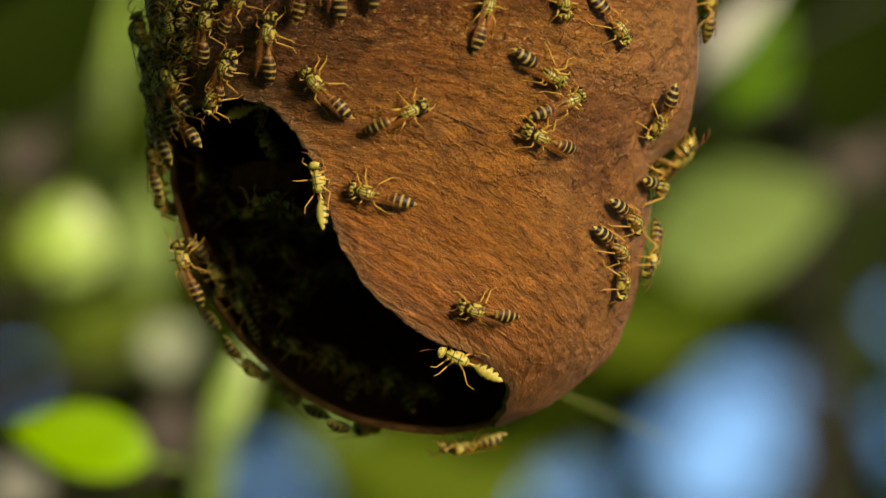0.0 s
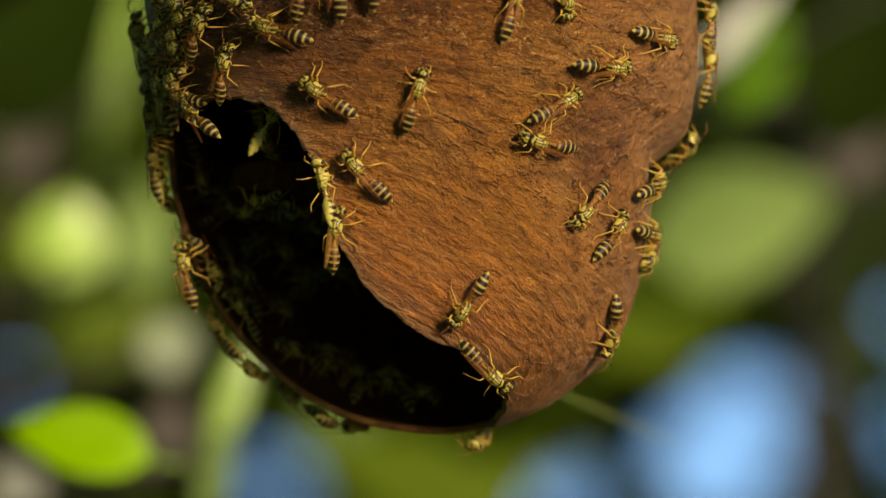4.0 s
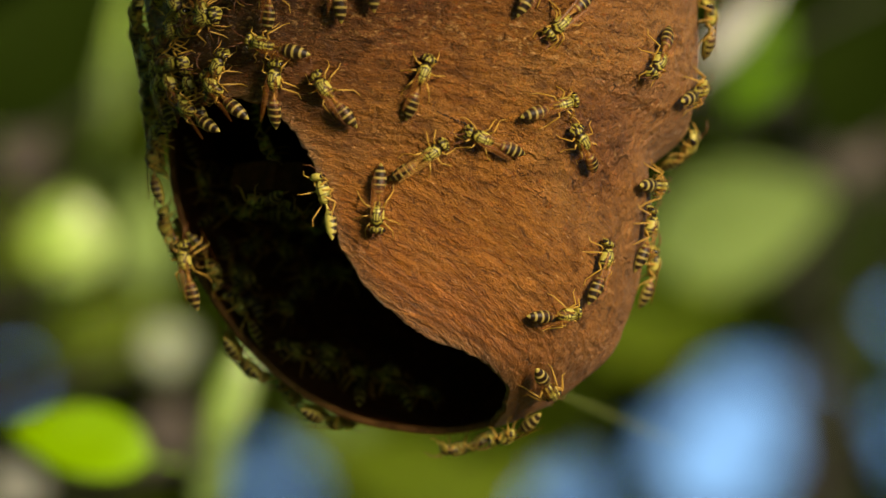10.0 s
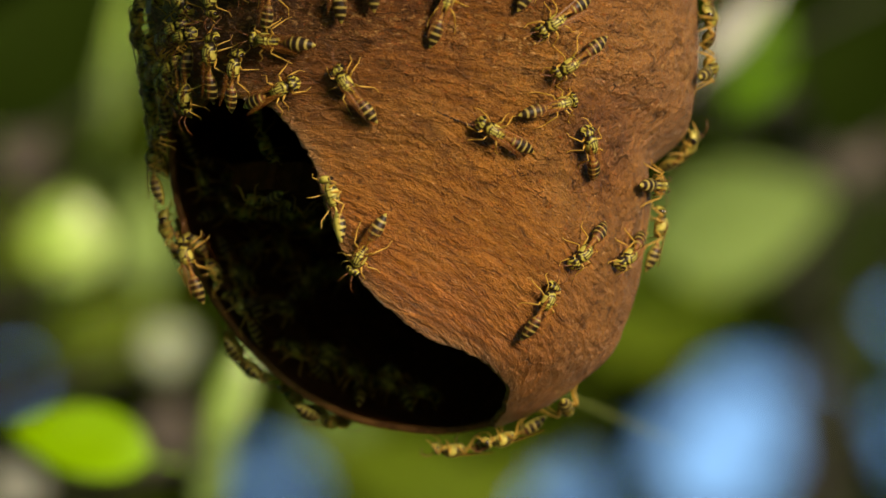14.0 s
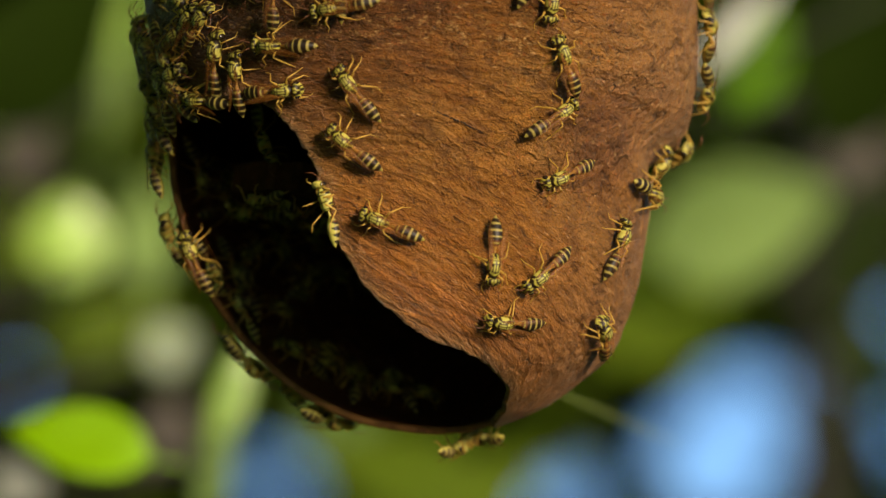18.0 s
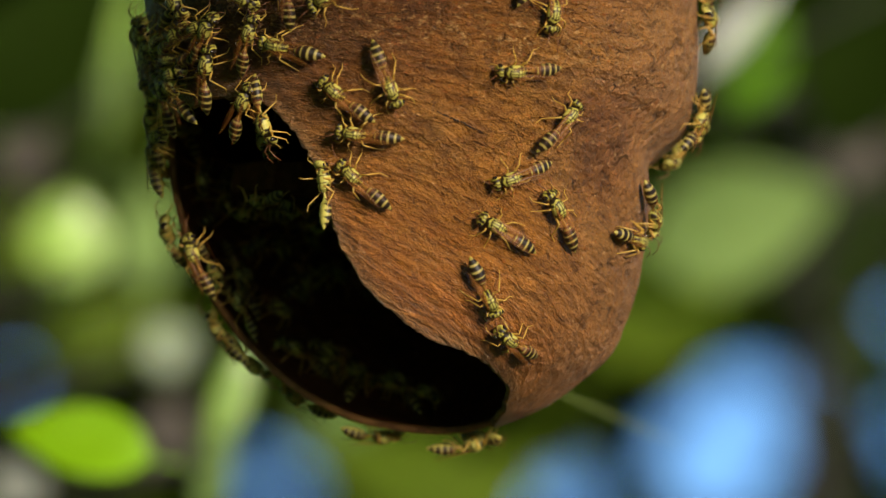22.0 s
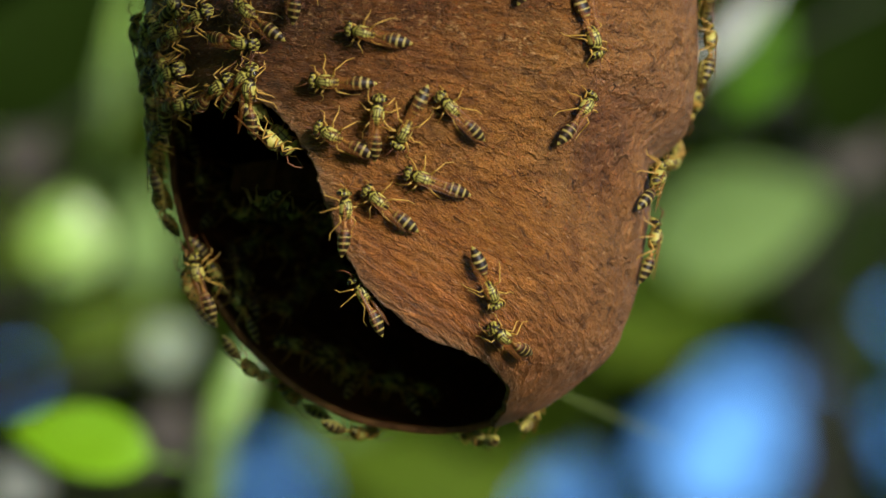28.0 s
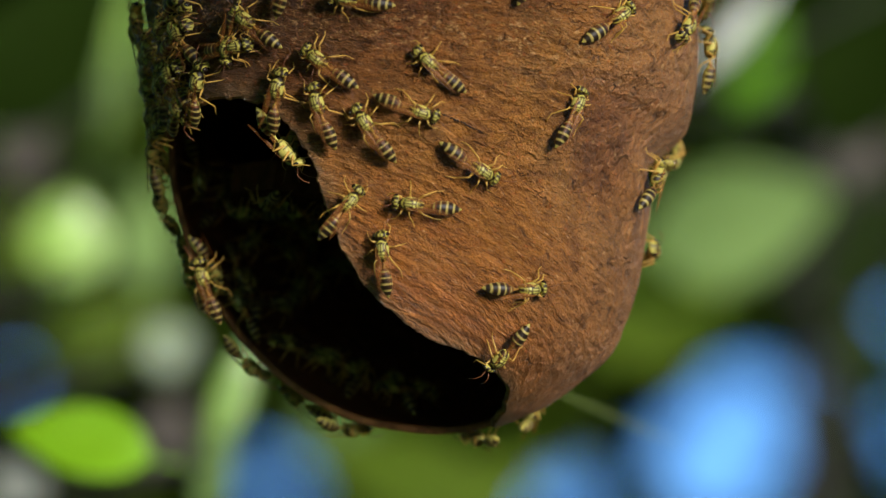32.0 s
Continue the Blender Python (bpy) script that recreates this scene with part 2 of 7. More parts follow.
LEAF_MID = leaf_material("leaf_mid_green", (0.125, 0.19, 0.012), (0.28, 0.52, 0.016), 0.38)
# shaded twin of the green leaf: its shade is in the colour
LEAF_SHADED = leaf_material("leaf_shaded_green", (0.017, 0.032, 0.003), (0.032, 0.070, 0.004), 0.3, 0.7, 0.03)
LEAF_LIME = leaf_material("leaf_lime", (0.30, 0.60, 0.005), (0.46, 0.90, 0.01), 0.4, 0.38, 0.35)
LEAF_PALE = leaf_material("leaf_pale_green", (0.235, 0.36, 0.10), (0.34, 0.54, 0.13), 0.35)
LEAF_SILVER = leaf_material("leaf_silvery_green", (0.52, 0.62, 0.42), (0.55, 0.70, 0.40), 0.35)
# grey leaf shapes added to stand in for blurred background patches
LEAF_GREY = leaf_material("leaf_grey_stand_in", (0.15, 0.13, 0.11), (0.15, 0.12, 0.09), 0.25)
LEAF_GREEN = leaf_material("leaf_deep_green", (0.11, 0.27, 0.003), (0.18, 0.42, 0.004), 0.4)
LEAF_FRESH = leaf_material("leaf_fresh_green", (0.42, 0.66, 0.12), (0.50, 0.82, 0.12), 0.3, 0.3, 0.6)
# lit twin of the pale leaf: the sun's glare is put into its colour
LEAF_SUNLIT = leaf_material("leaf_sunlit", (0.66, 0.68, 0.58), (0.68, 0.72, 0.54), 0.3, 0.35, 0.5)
BARK, _t, _b = material("bark", (0.06, 0.045, 0.035), 0.85)
_n = noise_of(_t, stretched(_t, node(_t, "ShaderNodeTexCoord").outputs["Object"], 60, 60, 14), 1.0, 6)
_t.links.new(ramp(_t, _n, [(0.3, (0.010, 0.010, 0.006)), (0.7, (0.03, 0.03, 0.018))]).outputs[0], _b.inputs["Base Color"])
STEM, _t, _b = material("green_stem", (0.30, 0.38, 0.08), 0.5)
GRASS, _t, _b = material("ground_grass", (0.06, 0.09, 0.025), 0.9)
_n = noise_of(_t, node(_t, "ShaderNodeTexCoord").outputs["Object"], 0.6, 8)
_t.links.new(ramp(_t, _n, [(0.35, (0.035, 0.06, 0.015)), (0.65, (0.10, 0.12, 0.045))]).outputs[0], _b.inputs["Base Color"])


# ---------------------------------------------------------------- mesh helpers
def mesh_of(name, verts, faces, materials, smooth=True, mat_index=None):
    me = bpy.data.meshes.new(name)
    me.from_pydata([tuple(v) for v in verts], [], [tuple(f) for f in faces])
    for m in materials:
        me.materials.append(m)
    if smooth:
        me.polygons.foreach_set("use_smooth", [True] * len(me.polygons))
    if mat_index is not None:
        me.polygons.foreach_set("material_index", mat_index)
    me.update()
    return me


def part(name, me, parent, label="", m=None):
    ob = new(name, me)
    ob.parent = parent
    if m is not None:
        ob.matrix_basis = m
    return tagged(ob, label)


def tube(points, radii, sides=8, cap=True):
    """Vertices and faces of a tapered tube along points."""
    vs, fs = [], []
    pts = [Vector(p) for p in points]
    for i, p in enumerate(pts):
        d = (pts[min(i + 1, len(pts) - 1)] - pts[max(i - 1, 0)]).normalized()
        u = d.orthogonal().normalized() if abs(d.x) > 0.9 else d.cross(Vector((1, 0, 0))).normalized()
        w = d.cross(u)
        for k in range(sides):
            a = 2 * math.pi * k / sides
            vs.append(p + radii[i] * (math.cos(a) * u + math.sin(a) * w))
    n = len(pts)
    for i in range(n - 1):
        for k in range(sides):
            k2 = (k + 1) % sides
            fs.append((i * sides + k, i * sides + k2, (i + 1) * sides + k2, (i + 1) * sides + k))
    if cap:
        fs.append(tuple(range(sides - 1, -1, -1)))
        fs.append(tuple((n - 1) * sides + k for k in range(sides)))
    return vs, fs


# ---------------------------------------------------------------- the nest
# heights and the two side edges of the shell, millimetres from the aim
LOW, HIGH = -28.6, 95.0
H_KEYS = [-28.6, -28.0, -26.4, -23.8, -20.4, -15.3, -10.2, -5.0, 0.1, 5.2, 10.3, 13.3, 18.5, 22.3, 29.1, 37.7, 50, 65, 80, 90, 94, 95]
LEFT = [0.0, -6.5, -13.6, -19.4, -24.6, -29.9, -33.8, -37.1, -39.3, -40.8, -41.6, -41.8, -42.1, -42.6, -43.6, -44.8, -44.5, -40, -29, -15, -7, 0]
RIGHT = [0.0, 4.6, 9.6, 15.4, 20.2, 25.4, 27.6, 29.2, 30.2, 31.2, 32.3, 33.6, 36.6, 37.7, 38.5, 38.4, 36, 30, 22, 12, 6, 0]


def smooth_table(q, qs, vs):
    """Interpolation through a table that does not overshoot."""
    qs, vs = np.asarray(qs, float), np.asarray(vs, float)
    d = np.diff(vs) / np.diff(qs)
    s = np.zeros(len(vs))
    s[1:-1] = np.where(d[:-1] * d[1:] > 0, 2 * d[:-1] * d[1:] / (d[:-1] + d[1:] + 1e-12), 0)
    s[0], s[-1] = d[0], d[-1]
    i = np.clip(np.searchsorted(qs, q) - 1, 0, len(qs) - 2)
    w = qs[i + 1] - qs[i]
    u = np.clip((q - qs[i]) / w, 0, 1)
    return ((1 + 2 * u) * (1 - u) ** 2 * vs[i] + u * (1 - u) ** 2 * w * s[i]
            + u * u * (3 - 2 * u) * vs[i + 1] + u * u * (u - 1) * w * s[i + 1])


def height_key(h):
    """Stretches heights near the two poles, where the shell turns in."""
    f = np.clip((np.asarray(h, float) - LOW) / (HIGH - LOW), 0, 1)
    return np.arccos(1 - 2 * f)


Q_KEYS = height_key(H_KEYS)


def bell(x, centre, width):
    return np.exp(-((x - centre) / width) ** 2)


def value_noise(x, y, seed):
    """Smooth 2D noise in -1..1 on arrays."""
    r = np.random.RandomState(seed)
    table = r.rand(256, 256) * 2 - 1
    xi, yi = np.floor(x).astype(int), np.floor(y).astype(int)
    fx, fy = x - xi, y - yi
    fx, fy = fx * fx * (3 - 2 * fx), fy * fy * (3 - 2 * fy)
    g = lambda a, b: table[(xi + a) % 256, (yi + b) % 256]
    return (g(0, 0) * (1 - fx) + g(1, 0) * fx) * (1 - fy) + (g(0, 1) * (1 - fx) + g(1, 1) * fx) * fy


def fibre_coords(a, h):
    """Along and across the paper's fibres, in millimetres: level near the top, slanting down to the right lower on the pouch."""
    s = 0.68 * a
    slant = 0.62 / (1 + np.exp((h - 15) / 11.0)) * np.exp(-((a - 5) / 100.0) ** 2)
    return s, h + slant * (s - 8)


def fold_height(a):
    """Height of the crease under the upper bulge, by angle."""
    return np.interp(a, [-10, 10, 25, 45, 62, 80, 95, 120], [25, 25.5, 25, 24, 20, 15, 12.6, 12])


def shell(a, h, wrinkles=True):
    """A point of the outer shell, in millimetres; a: degrees round from the front to the right, h: height."""
    a, h = np.asarray(a, float), np.asarray(h, float)
    q = height_key(h)
    xl, xr = smooth_table(q, Q_KEYS, LEFT), smooth_table(q, Q_KEYS, RIGHT)
    half, mid = (xr - xl) / 2, (xr + xl) / 2
    sa, ca = np.sin(np.radians(a)), np.cos(np.radians(a))
    wrap = (a + 180) % 360 - 180
    on = np.clip((wrap - 0) / 30, 0, 1) * np.clip((135 - wrap) / 25, 0, 1)
    f = fold_height(wrap)
    deep = np.interp(wrap, [0, 40, 70, 90], [0.8, 1.3, 1.7, 2.2])
    d = -deep * on * bell(h, f - 1.4, 3.4) + 0.7 * on * bell(h, f + 3.4, 3.0)
    d += -1.2 * bell(wrap, 58, 20) * bell(h, 17, 6.5)
    d += 4.2 * bell(wrap, 18, 38) * bell(h, -7, 11)
    pole = np.clip(half / 9.0, 0, 1)
    if wrinkles:
        s, p = fibre_coords(wrap, h)
        d = d + 0.55 * value_noise(s * 0.09 + 7, p * 0.11 + 3, 1) * np.cos(np.radians(wrap / 2))
        bs = s + 2.6 * value_noise(s * 0.13 + 5, p * 0.17, 7) + 0.9 * value_noise(s * 0.4, p * 0.5 + 4, 8)
        bp = p + 1.9 * value_noise(s * 0.11, p * 0.15 + 8, 9) + 0.7 * value_noise(s * 0.37 + 2, p * 0.45, 10)
        w = value_noise(bs * 0.20, bp * 0.42, 2)
        rough_patch = 0.6 + 0.4 * value_noise(s * 0.06 + 3, p * 0.08 + 1, 11)
        # crumpled ridges along the fibres, with narrow clefts between them
        fold = 0.5 - np.abs(value_noise(bs * 0.36, bp * 0.95 + 6, 13)) + 0.6 * (0.5 - np.abs(value_noise(bs * 0.8 + 9, bp * 1.7, 14)))
        fold = fold + 0.30 * value_noise(bs * 1.5, bp * 2.4, 4)
        d = d + (0.12 * w + 0.30 * fold * rough_patch) * np.cos(np.radians(wrap / 2))
    d = d * pole
    return mid + (half + d) * sa, -(half * 0.95 + d) * ca, h


# the entrance: the torn lip, in millimetres to the right and up as seen from the front
LIP = [(-75, 19.0), (-42.0, 18.6), (-38, 20.9), (-34.5, 22.3), (-29.5, 22.5), (-25.2, 20.8), (-22.4, 18.0), (-20.0, 14.4),
       (-17.8, 9.5), (-16.4, 4.4), (-15.2, 0.2), (-12.6, -3.6), (-9.8, -7.6), (-5.5, -11.2), (-1.2, -13.5), (2.2, -14.9),
       (5.6, -16.3), (8.3, -18.6), (9.6, -21.2), (9.3, -24.2), (8.0, -26.6), (6.5, -29.5), (-10, -50), (-75, -50)]
BACK_CUT = 4.0


def torn(x, y, h):
    """Above zero on the paper, below it in the entrance (millimetres)."""
    pts = np.array(LIP + LIP[:1])
    jag = 0.40 * value_noise(x * 0.45 + 40, h * 0.45, 5) + 0.24 * value_noise(x * 1.3, h * 1.3 + 9, 6) + 0.10 * value_noise(x * 3.1, h * 3.1 + 5, 12)
    best = np.full(x.shape, 1e9)
    inside = np.zeros(x.shape, bool)
    for (x0, z0), (x1, z1) in zip(pts[:-1], pts[1:]):
        dx, dz = x1 - x0, z1 - z0
        u = np.clip(((x - x0) * dx + (h - z0) * dz) / (dx * dx + dz * dz), 0, 1)
        best = np.minimum(best, np.hypot(x - x0 - u * dx, h - z0 - u * dz))
        cross = (z0 > h) != (z1 > h)
        inside ^= cross & (x < x0 + (h - z0) / (dz if abs(dz) > 1e-9 else 1e-9) * dx)
    sd = np.where(inside, -best, best) + jag
    return np.maximum(sd, y - BACK_CUT)


def build_envelope(parent, columns=860, rows=420, thick=1.15):
    qs = np.concatenate([np.linspace(0.012, height_key(40.0), rows - 40), np.linspace(height_key(40.0), math.pi - 0.02, 41)[1:]])
    hs = LOW + (HIGH - LOW) * (1 - np.cos(qs)) / 2
    A, H = np.meshgrid(np.linspace(-180, 180, columns, endpoint=False), hs)
    R = H.shape[0]

    def field(a, h):
        return torn(*shell(a, h, False))
    F = field(A, H)
    ix = np.arange(R * columns).reshape(R, columns)
    nxt = np.roll(ix, -1, axis=1)
    quads = np.stack([ix[:-1], nxt[:-1], nxt[1:], ix[1:]], -1).reshape(-1, 4)
    keep = F.ravel()[quads].mean(1) > 0
    used, gone = np.zeros(R * columns, bool), np.zeros(R * columns, bool)
    used[quads[keep].ravel()] = True
    gone[quads[~keep].ravel()] = True
    rim = used & gone
    a, h = A.ravel().copy(), H.ravel().copy()
    for _ in range(3):
        f0 = field(a[rim], h[rim])
        fa = (field(a[rim] + 0.2, h[rim]) - f0) / 0.2
        fh = (field(a[rim], h[rim] + 0.1) - f0) / 0.1
        g = fa * fa + fh * fh + 1e-4
        a[rim] -= np.clip(f0 * fa / g, -0.5, 0.5)
        h[rim] -= np.clip(f0 * fh / g, -0.35, 0.35)
    h = np.clip(h, LOW + 0.005, HIGH)
    x, y, z = shell(a, h)
    out = np.stack([x, y, z], 1)
    # inner skin: a step in along the surface's own normal
    e = 0.4
    xa, ya, za = shell(a + e, h, False)
    xb, yb, zb = shell(a - e, h, False)
    xc, yc, zc = shell(a, np.minimum(h + 0.2, HIGH), False)
    xd, yd, zd = shell(a, np.maximum(h - 0.2, LOW), False)
    n = np.cross(np.stack([xa - xb, ya - yb, za - zb], 1), np.stack([xc - xd, yc - yd, zc - zd], 1))
    n /= np.linalg.norm(n, axis=1, keepdims=True) + 1e-9
    inner = out - n * thick
    N = R * columns
    new_id = -np.ones(N, int)
    new_id[used] = np.arange(used.sum())
    M = int(used.sum())
    q = new_id[quads[keep]]
    # the rim edges are those with one face only
    edges = np.concatenate([quads[keep][:, [k, (k + 1) % 4]] for k in range(4)])
    key = np.minimum(edges[:, 0], edges[:, 1]) * N + np.maximum(edges[:, 0], edges[:, 1])
    _, first, count = np.unique(key, return_index=True, return_counts=True)
    lone = edges[first[count == 1]]
    lip = lone[rim[lone].all(1)]
    # a rounded lip between the two skins
    rim_ids = np.where(rim)[0]
    mid_id = -np.ones(N, int)
    mid_id[rim_ids] = 2 * M + np.arange(len(rim_ids))
    f0 = field(a[rim_ids], h[rim_ids])
    step = np.stack(shell(a[rim_ids] + 0.3, h[rim_ids], False), 1) - np.stack(shell(a[rim_ids], h[rim_ids], False), 1)
    fa = (field(a[rim_ids] + 0.3, h[rim_ids]) - f0)[:, None]
    rise = np.stack(shell(a[rim_ids], h[rim_ids] + 0.2, False), 1) - np.stack(shell(a[rim_ids], h[rim_ids], False), 1)
    fh = (field(a[rim_ids], h[rim_ids] + 0.2) - f0)[:, None]
    away = -(step * fa / ((step ** 2).sum(1, keepdims=True)) + rise * fh / ((rise ** 2).sum(1, keepdims=True)))
    away /= np.linalg.norm(away, axis=1, keepdims=True) + 1e-9
    middle = (out[rim_ids] + inner[rim_ids]) / 2 + away * 0.4
    verts = np.concatenate([out[used], inner[used], middle]) * MM
    faces = np.concatenate([q, q[:, ::-1] + M,
                            np.stack([new_id[lip[:, 1]], new_id[lip[:, 0]], mid_id[lip[:, 0]], mid_id[lip[:, 1]]], 1),
                            np.stack([mid_id[lip[:, 1]], mid_id[lip[:, 0]], new_id[lip[:, 0]] + M, new_id[lip[:, 1]] + M], 1)])
    me = bpy.data.meshes.new("envelope")
    me.vertices.add(len(verts))
    me.vertices.foreach_set("co", verts.ravel())
    me.loops.add(faces.size)
    me.loops.foreach_set("vertex_index", faces.ravel().astype(np.int32))
    me.polygons.add(len(faces))
    me.polygons.foreach_set("loop_start", np.arange(0, faces.size, 4, dtype=np.int32))
    me.polygons.foreach_set("loop_total", np.full(len(faces), 4, np.int32))
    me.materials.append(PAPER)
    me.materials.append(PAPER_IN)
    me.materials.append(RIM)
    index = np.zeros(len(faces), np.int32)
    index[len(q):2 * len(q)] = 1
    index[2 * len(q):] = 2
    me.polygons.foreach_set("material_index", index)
    me.polygons.foreach_set("use_smooth", np.ones(len(faces), bool))
    s, p = fibre_coords(a, h)
    uv = np.stack([s, p], 1) / 10
    uv = np.concatenate([uv[used], uv[used], uv[rim_ids]])
    near = np.clip(1 - field(a, h) / 2.6, 0, 1)
    me.update(calc_edges=True)
    me.attributes.new("lip", "FLOAT", "POINT").data.foreach_set("value", np.concatenate([near[used], near[used], near[rim_ids]]).astype(np.float32))
    layer = me.uv_layers.new(name="UVMap")
    layer.data.foreach_set("uv", uv[faces.ravel()].ravel())
    me.validate()
    return part("envelope", me, parent)


nest = tagged(new("wasp_nest"), "large brown papery wasp nest with a torn open side", "wasp nest")
nest.empty_display_size = 0.05
nest.matrix_world = NEST
build_envelope(nest)


def comb(parent, x, y, z, rx, ry, cell=2.6):
    """A horizontal sheet of open hexagonal cells."""
    vs, fs = [], []
    r = cell / math.sqrt(3)
    n = int(max(rx, ry) / cell) + 2
    for j in range(-n, n + 1):
        for i in range(-n, n + 1):
            cx, cy = (i + 0.5 * (j % 2)) * cell, j * cell * 0.866
            if (cx / rx) ** 2 + (cy / ry) ** 2 > 1:
                continue
            k = len(vs)
            for ring, (rad, dz) in enumerate(((r, 1.6), (r, -2.6), (r * 0.86, -2.9), (r * 0.8, 1.0))):
                for c in range(6):
                    ang = math.radians(60 * c + 30)
                    vs.append(Vector((cx + rad * math.cos(ang), cy + rad * math.sin(ang), dz)) * MM)
            for ring in range(3):
                for c in range(6):
                    d = (c + 1) % 6
                    fs.append((k + ring * 6 + c, k + ring * 6 + d, k + ring * 6 + 6 + d, k + ring * 6 + 6 + c))
            fs.append(tuple(k + 18 + c for c in range(6)))
            fs.append(tuple(k + c for c in range(6)))
    me = mesh_of("comb", vs, fs, [COMB], smooth=False)
    return tagged(part("comb", me, parent, "dark brown sheet of hexagonal cells", pose(x * MM, y * MM, z * MM, -8, 9, 0)), kind="stuff")


comb(nest, -5, 9, 6.5, 27, 22)
comb(nest, -4, 6, 25.5, 36, 32)


def on_paper(a, h, lift=0.0):
    """A point on the wrinkled paper, metres in the nest's space."""
    x, y, z = (float(v) for v in shell(a, h))
    return Vector((x + lift * math.sin(radians(a)), y - lift * math.cos(radians(a)), z)) * MM


def crack(points, width):
    """A fine dark split in the paper along a few angles and heights."""
    rnd = random.Random(3)
    fine = []
    for (a0, h0), (a1, h1) in zip(points[:-1], points[1:]):
        for k in range(4):
            u = k / 4
            fine.append(on_paper(a0 + (a1 - a0) * u + rnd.uniform(-0.25, 0.25), h0 + (h1 - h0) * u + rnd.uniform(-0.12, 0.12), 0.0))
    rad = [width * MM * (0.35 + 0.65 * math.sin(math.pi * (i + 0.5) / len(fine))) for i in range(len(fine))]
    return part("crack", mesh_of("crack", *tube(fine, rad, 6), [PIT]), nest, "thin dark crack in the paper")


crack([(2.2, 20.3), (3.9, 19.7), (5.8, 19.1), (7.3, 18.8), (9.2, 18.1), (11.4, 17.6), (14.0, 16.9)], 0.16)


def pit(a, h, w, t):
    """A small dark hole gnawed into the paper."""
    ring = [on_paper(a + w * math.cos(k * 0.628), h + t * math.sin(k * 0.628), 0.06) for k in range(10)]
    ring.append(on_paper(a, h, -0.25))
    fs = [(k, (k + 1) % 10, 10) for k in range(10)]
    return part("pit", mesh_of("pit", ring, fs, [PIT]), nest, "small dark pit")


pit(45.1, 23.8, 0.9, 0.6)
pit(49.5, 24.6, 0.5, 0.35)
pit(43.0, 20.2, 0.5, 0.4)
tv, tf = tube([(0.011, 0.016, -0.0195), (0.020, 0.10, -0.0240), (0.027, 0.12, -0.0272), (0.034, 0.14, -0.0305), (0.040, 0.15, -0.033)], [0.00022, 0.0002, 0.00018, 0.00015, 0.0001], 6)
part("strand", mesh_of("strand", tv, tf, [STEM]), nest, "thin pale loose fibre behind the nest")


# ---------------------------------------------------------------- trees, leaves, ground
def spot(x, z, deep):
    """A place in the garden, metres: x to the right and z up across the line of sight, deep metres beyond the nest."""
    return NEST @ Vector((x, deep, z))


ground_me = mesh_of("ground", [(-400, -400, 0), (400, -400, 0), (400, 400, 0), (-400, 400, 0)], [(0, 1, 2, 3)], [GRASS], False)
tagged(new("ground", ground_me), "grassy ground under the trees", "ground", kind="structure")


def leaf_mesh(length, width, mat, fold=0.18, droop=0.15, n=9):
    """A pointed oval leaf along +Y from its stalk, creased along the midrib, with a short stalk."""
    vs, fs = [], []
    for i in range(n + 1):
        u = i / n
        w = width / 2 * (math.sin(math.pi * u ** 0.8) ** 0.8 if 0 < u < 1 else 0.02)
        for k in range(-2, 3):
            x = w * k / 2
            vs.append((x, length * u, fold * abs(x) - droop * length * u * u + 0.01 * length * math.sin(9 * u + k)))
    for i in range(n):
        for k in range(4):
            a = i * 5 + k
            fs.append((a, a + 1, a + 6, a + 5))
    tv, tf = tube([(0, -0.25 * length, 0.02 * length), (0, -0.1 * length, 0), (0, 0.3 * length, -0.012 * length)], [length * 0.011, length * 0.010, length * 0.004], 6)
    fs += [tuple(i + len(vs) for i in f) for f in tf]
    vs += [tuple(v) for v in tv]
    return mesh_of("leaf", vs, fs, [mat])


def leafy_branch(label, root, leaves):
    """A hanging branch: a woody twig from root, with a side twig to each leaf. leaves: x, z, deep, length, width, turn, lean, material."""
    base = spot(*root)
    ob = tagged(new("leafy_branch"), label, "branch")
    ob.matrix_world = Matrix.Translation(base)
    back = ob.matrix_world.inverted()
    for x, z, deep, length, width, turn, lean, mat in leaves:
        centre = spot(x, z, deep)
        r = NEST.to_3x3().to_4x4() @ Matrix.Rotation(radians(90), 4, "X") @ Matrix.Rotation(radians(turn - 90), 4, "Z") @ Matrix.Rotation(radians(lean), 4, "Y")
        at = Matrix.Translation(centre) @ r @ Matrix.Translation((0, -length / 2, 0))
        part("leaf", leaf_mesh(length, width, mat), ob, m=back @ at)
        stalk = back @ (at @ Vector((0, -0.25 * length, 0.02 * length)))
        mid = stalk * 0.5 + Vector((0, 0.03, 0.05))
        tv, tf = tube([Vector((0, 0, 0)), mid, stalk], [0.002, 0.0014, 0.001], 7)
        part("twig", mesh_of("twig", tv, tf, [BARK]), ob)
    return ob


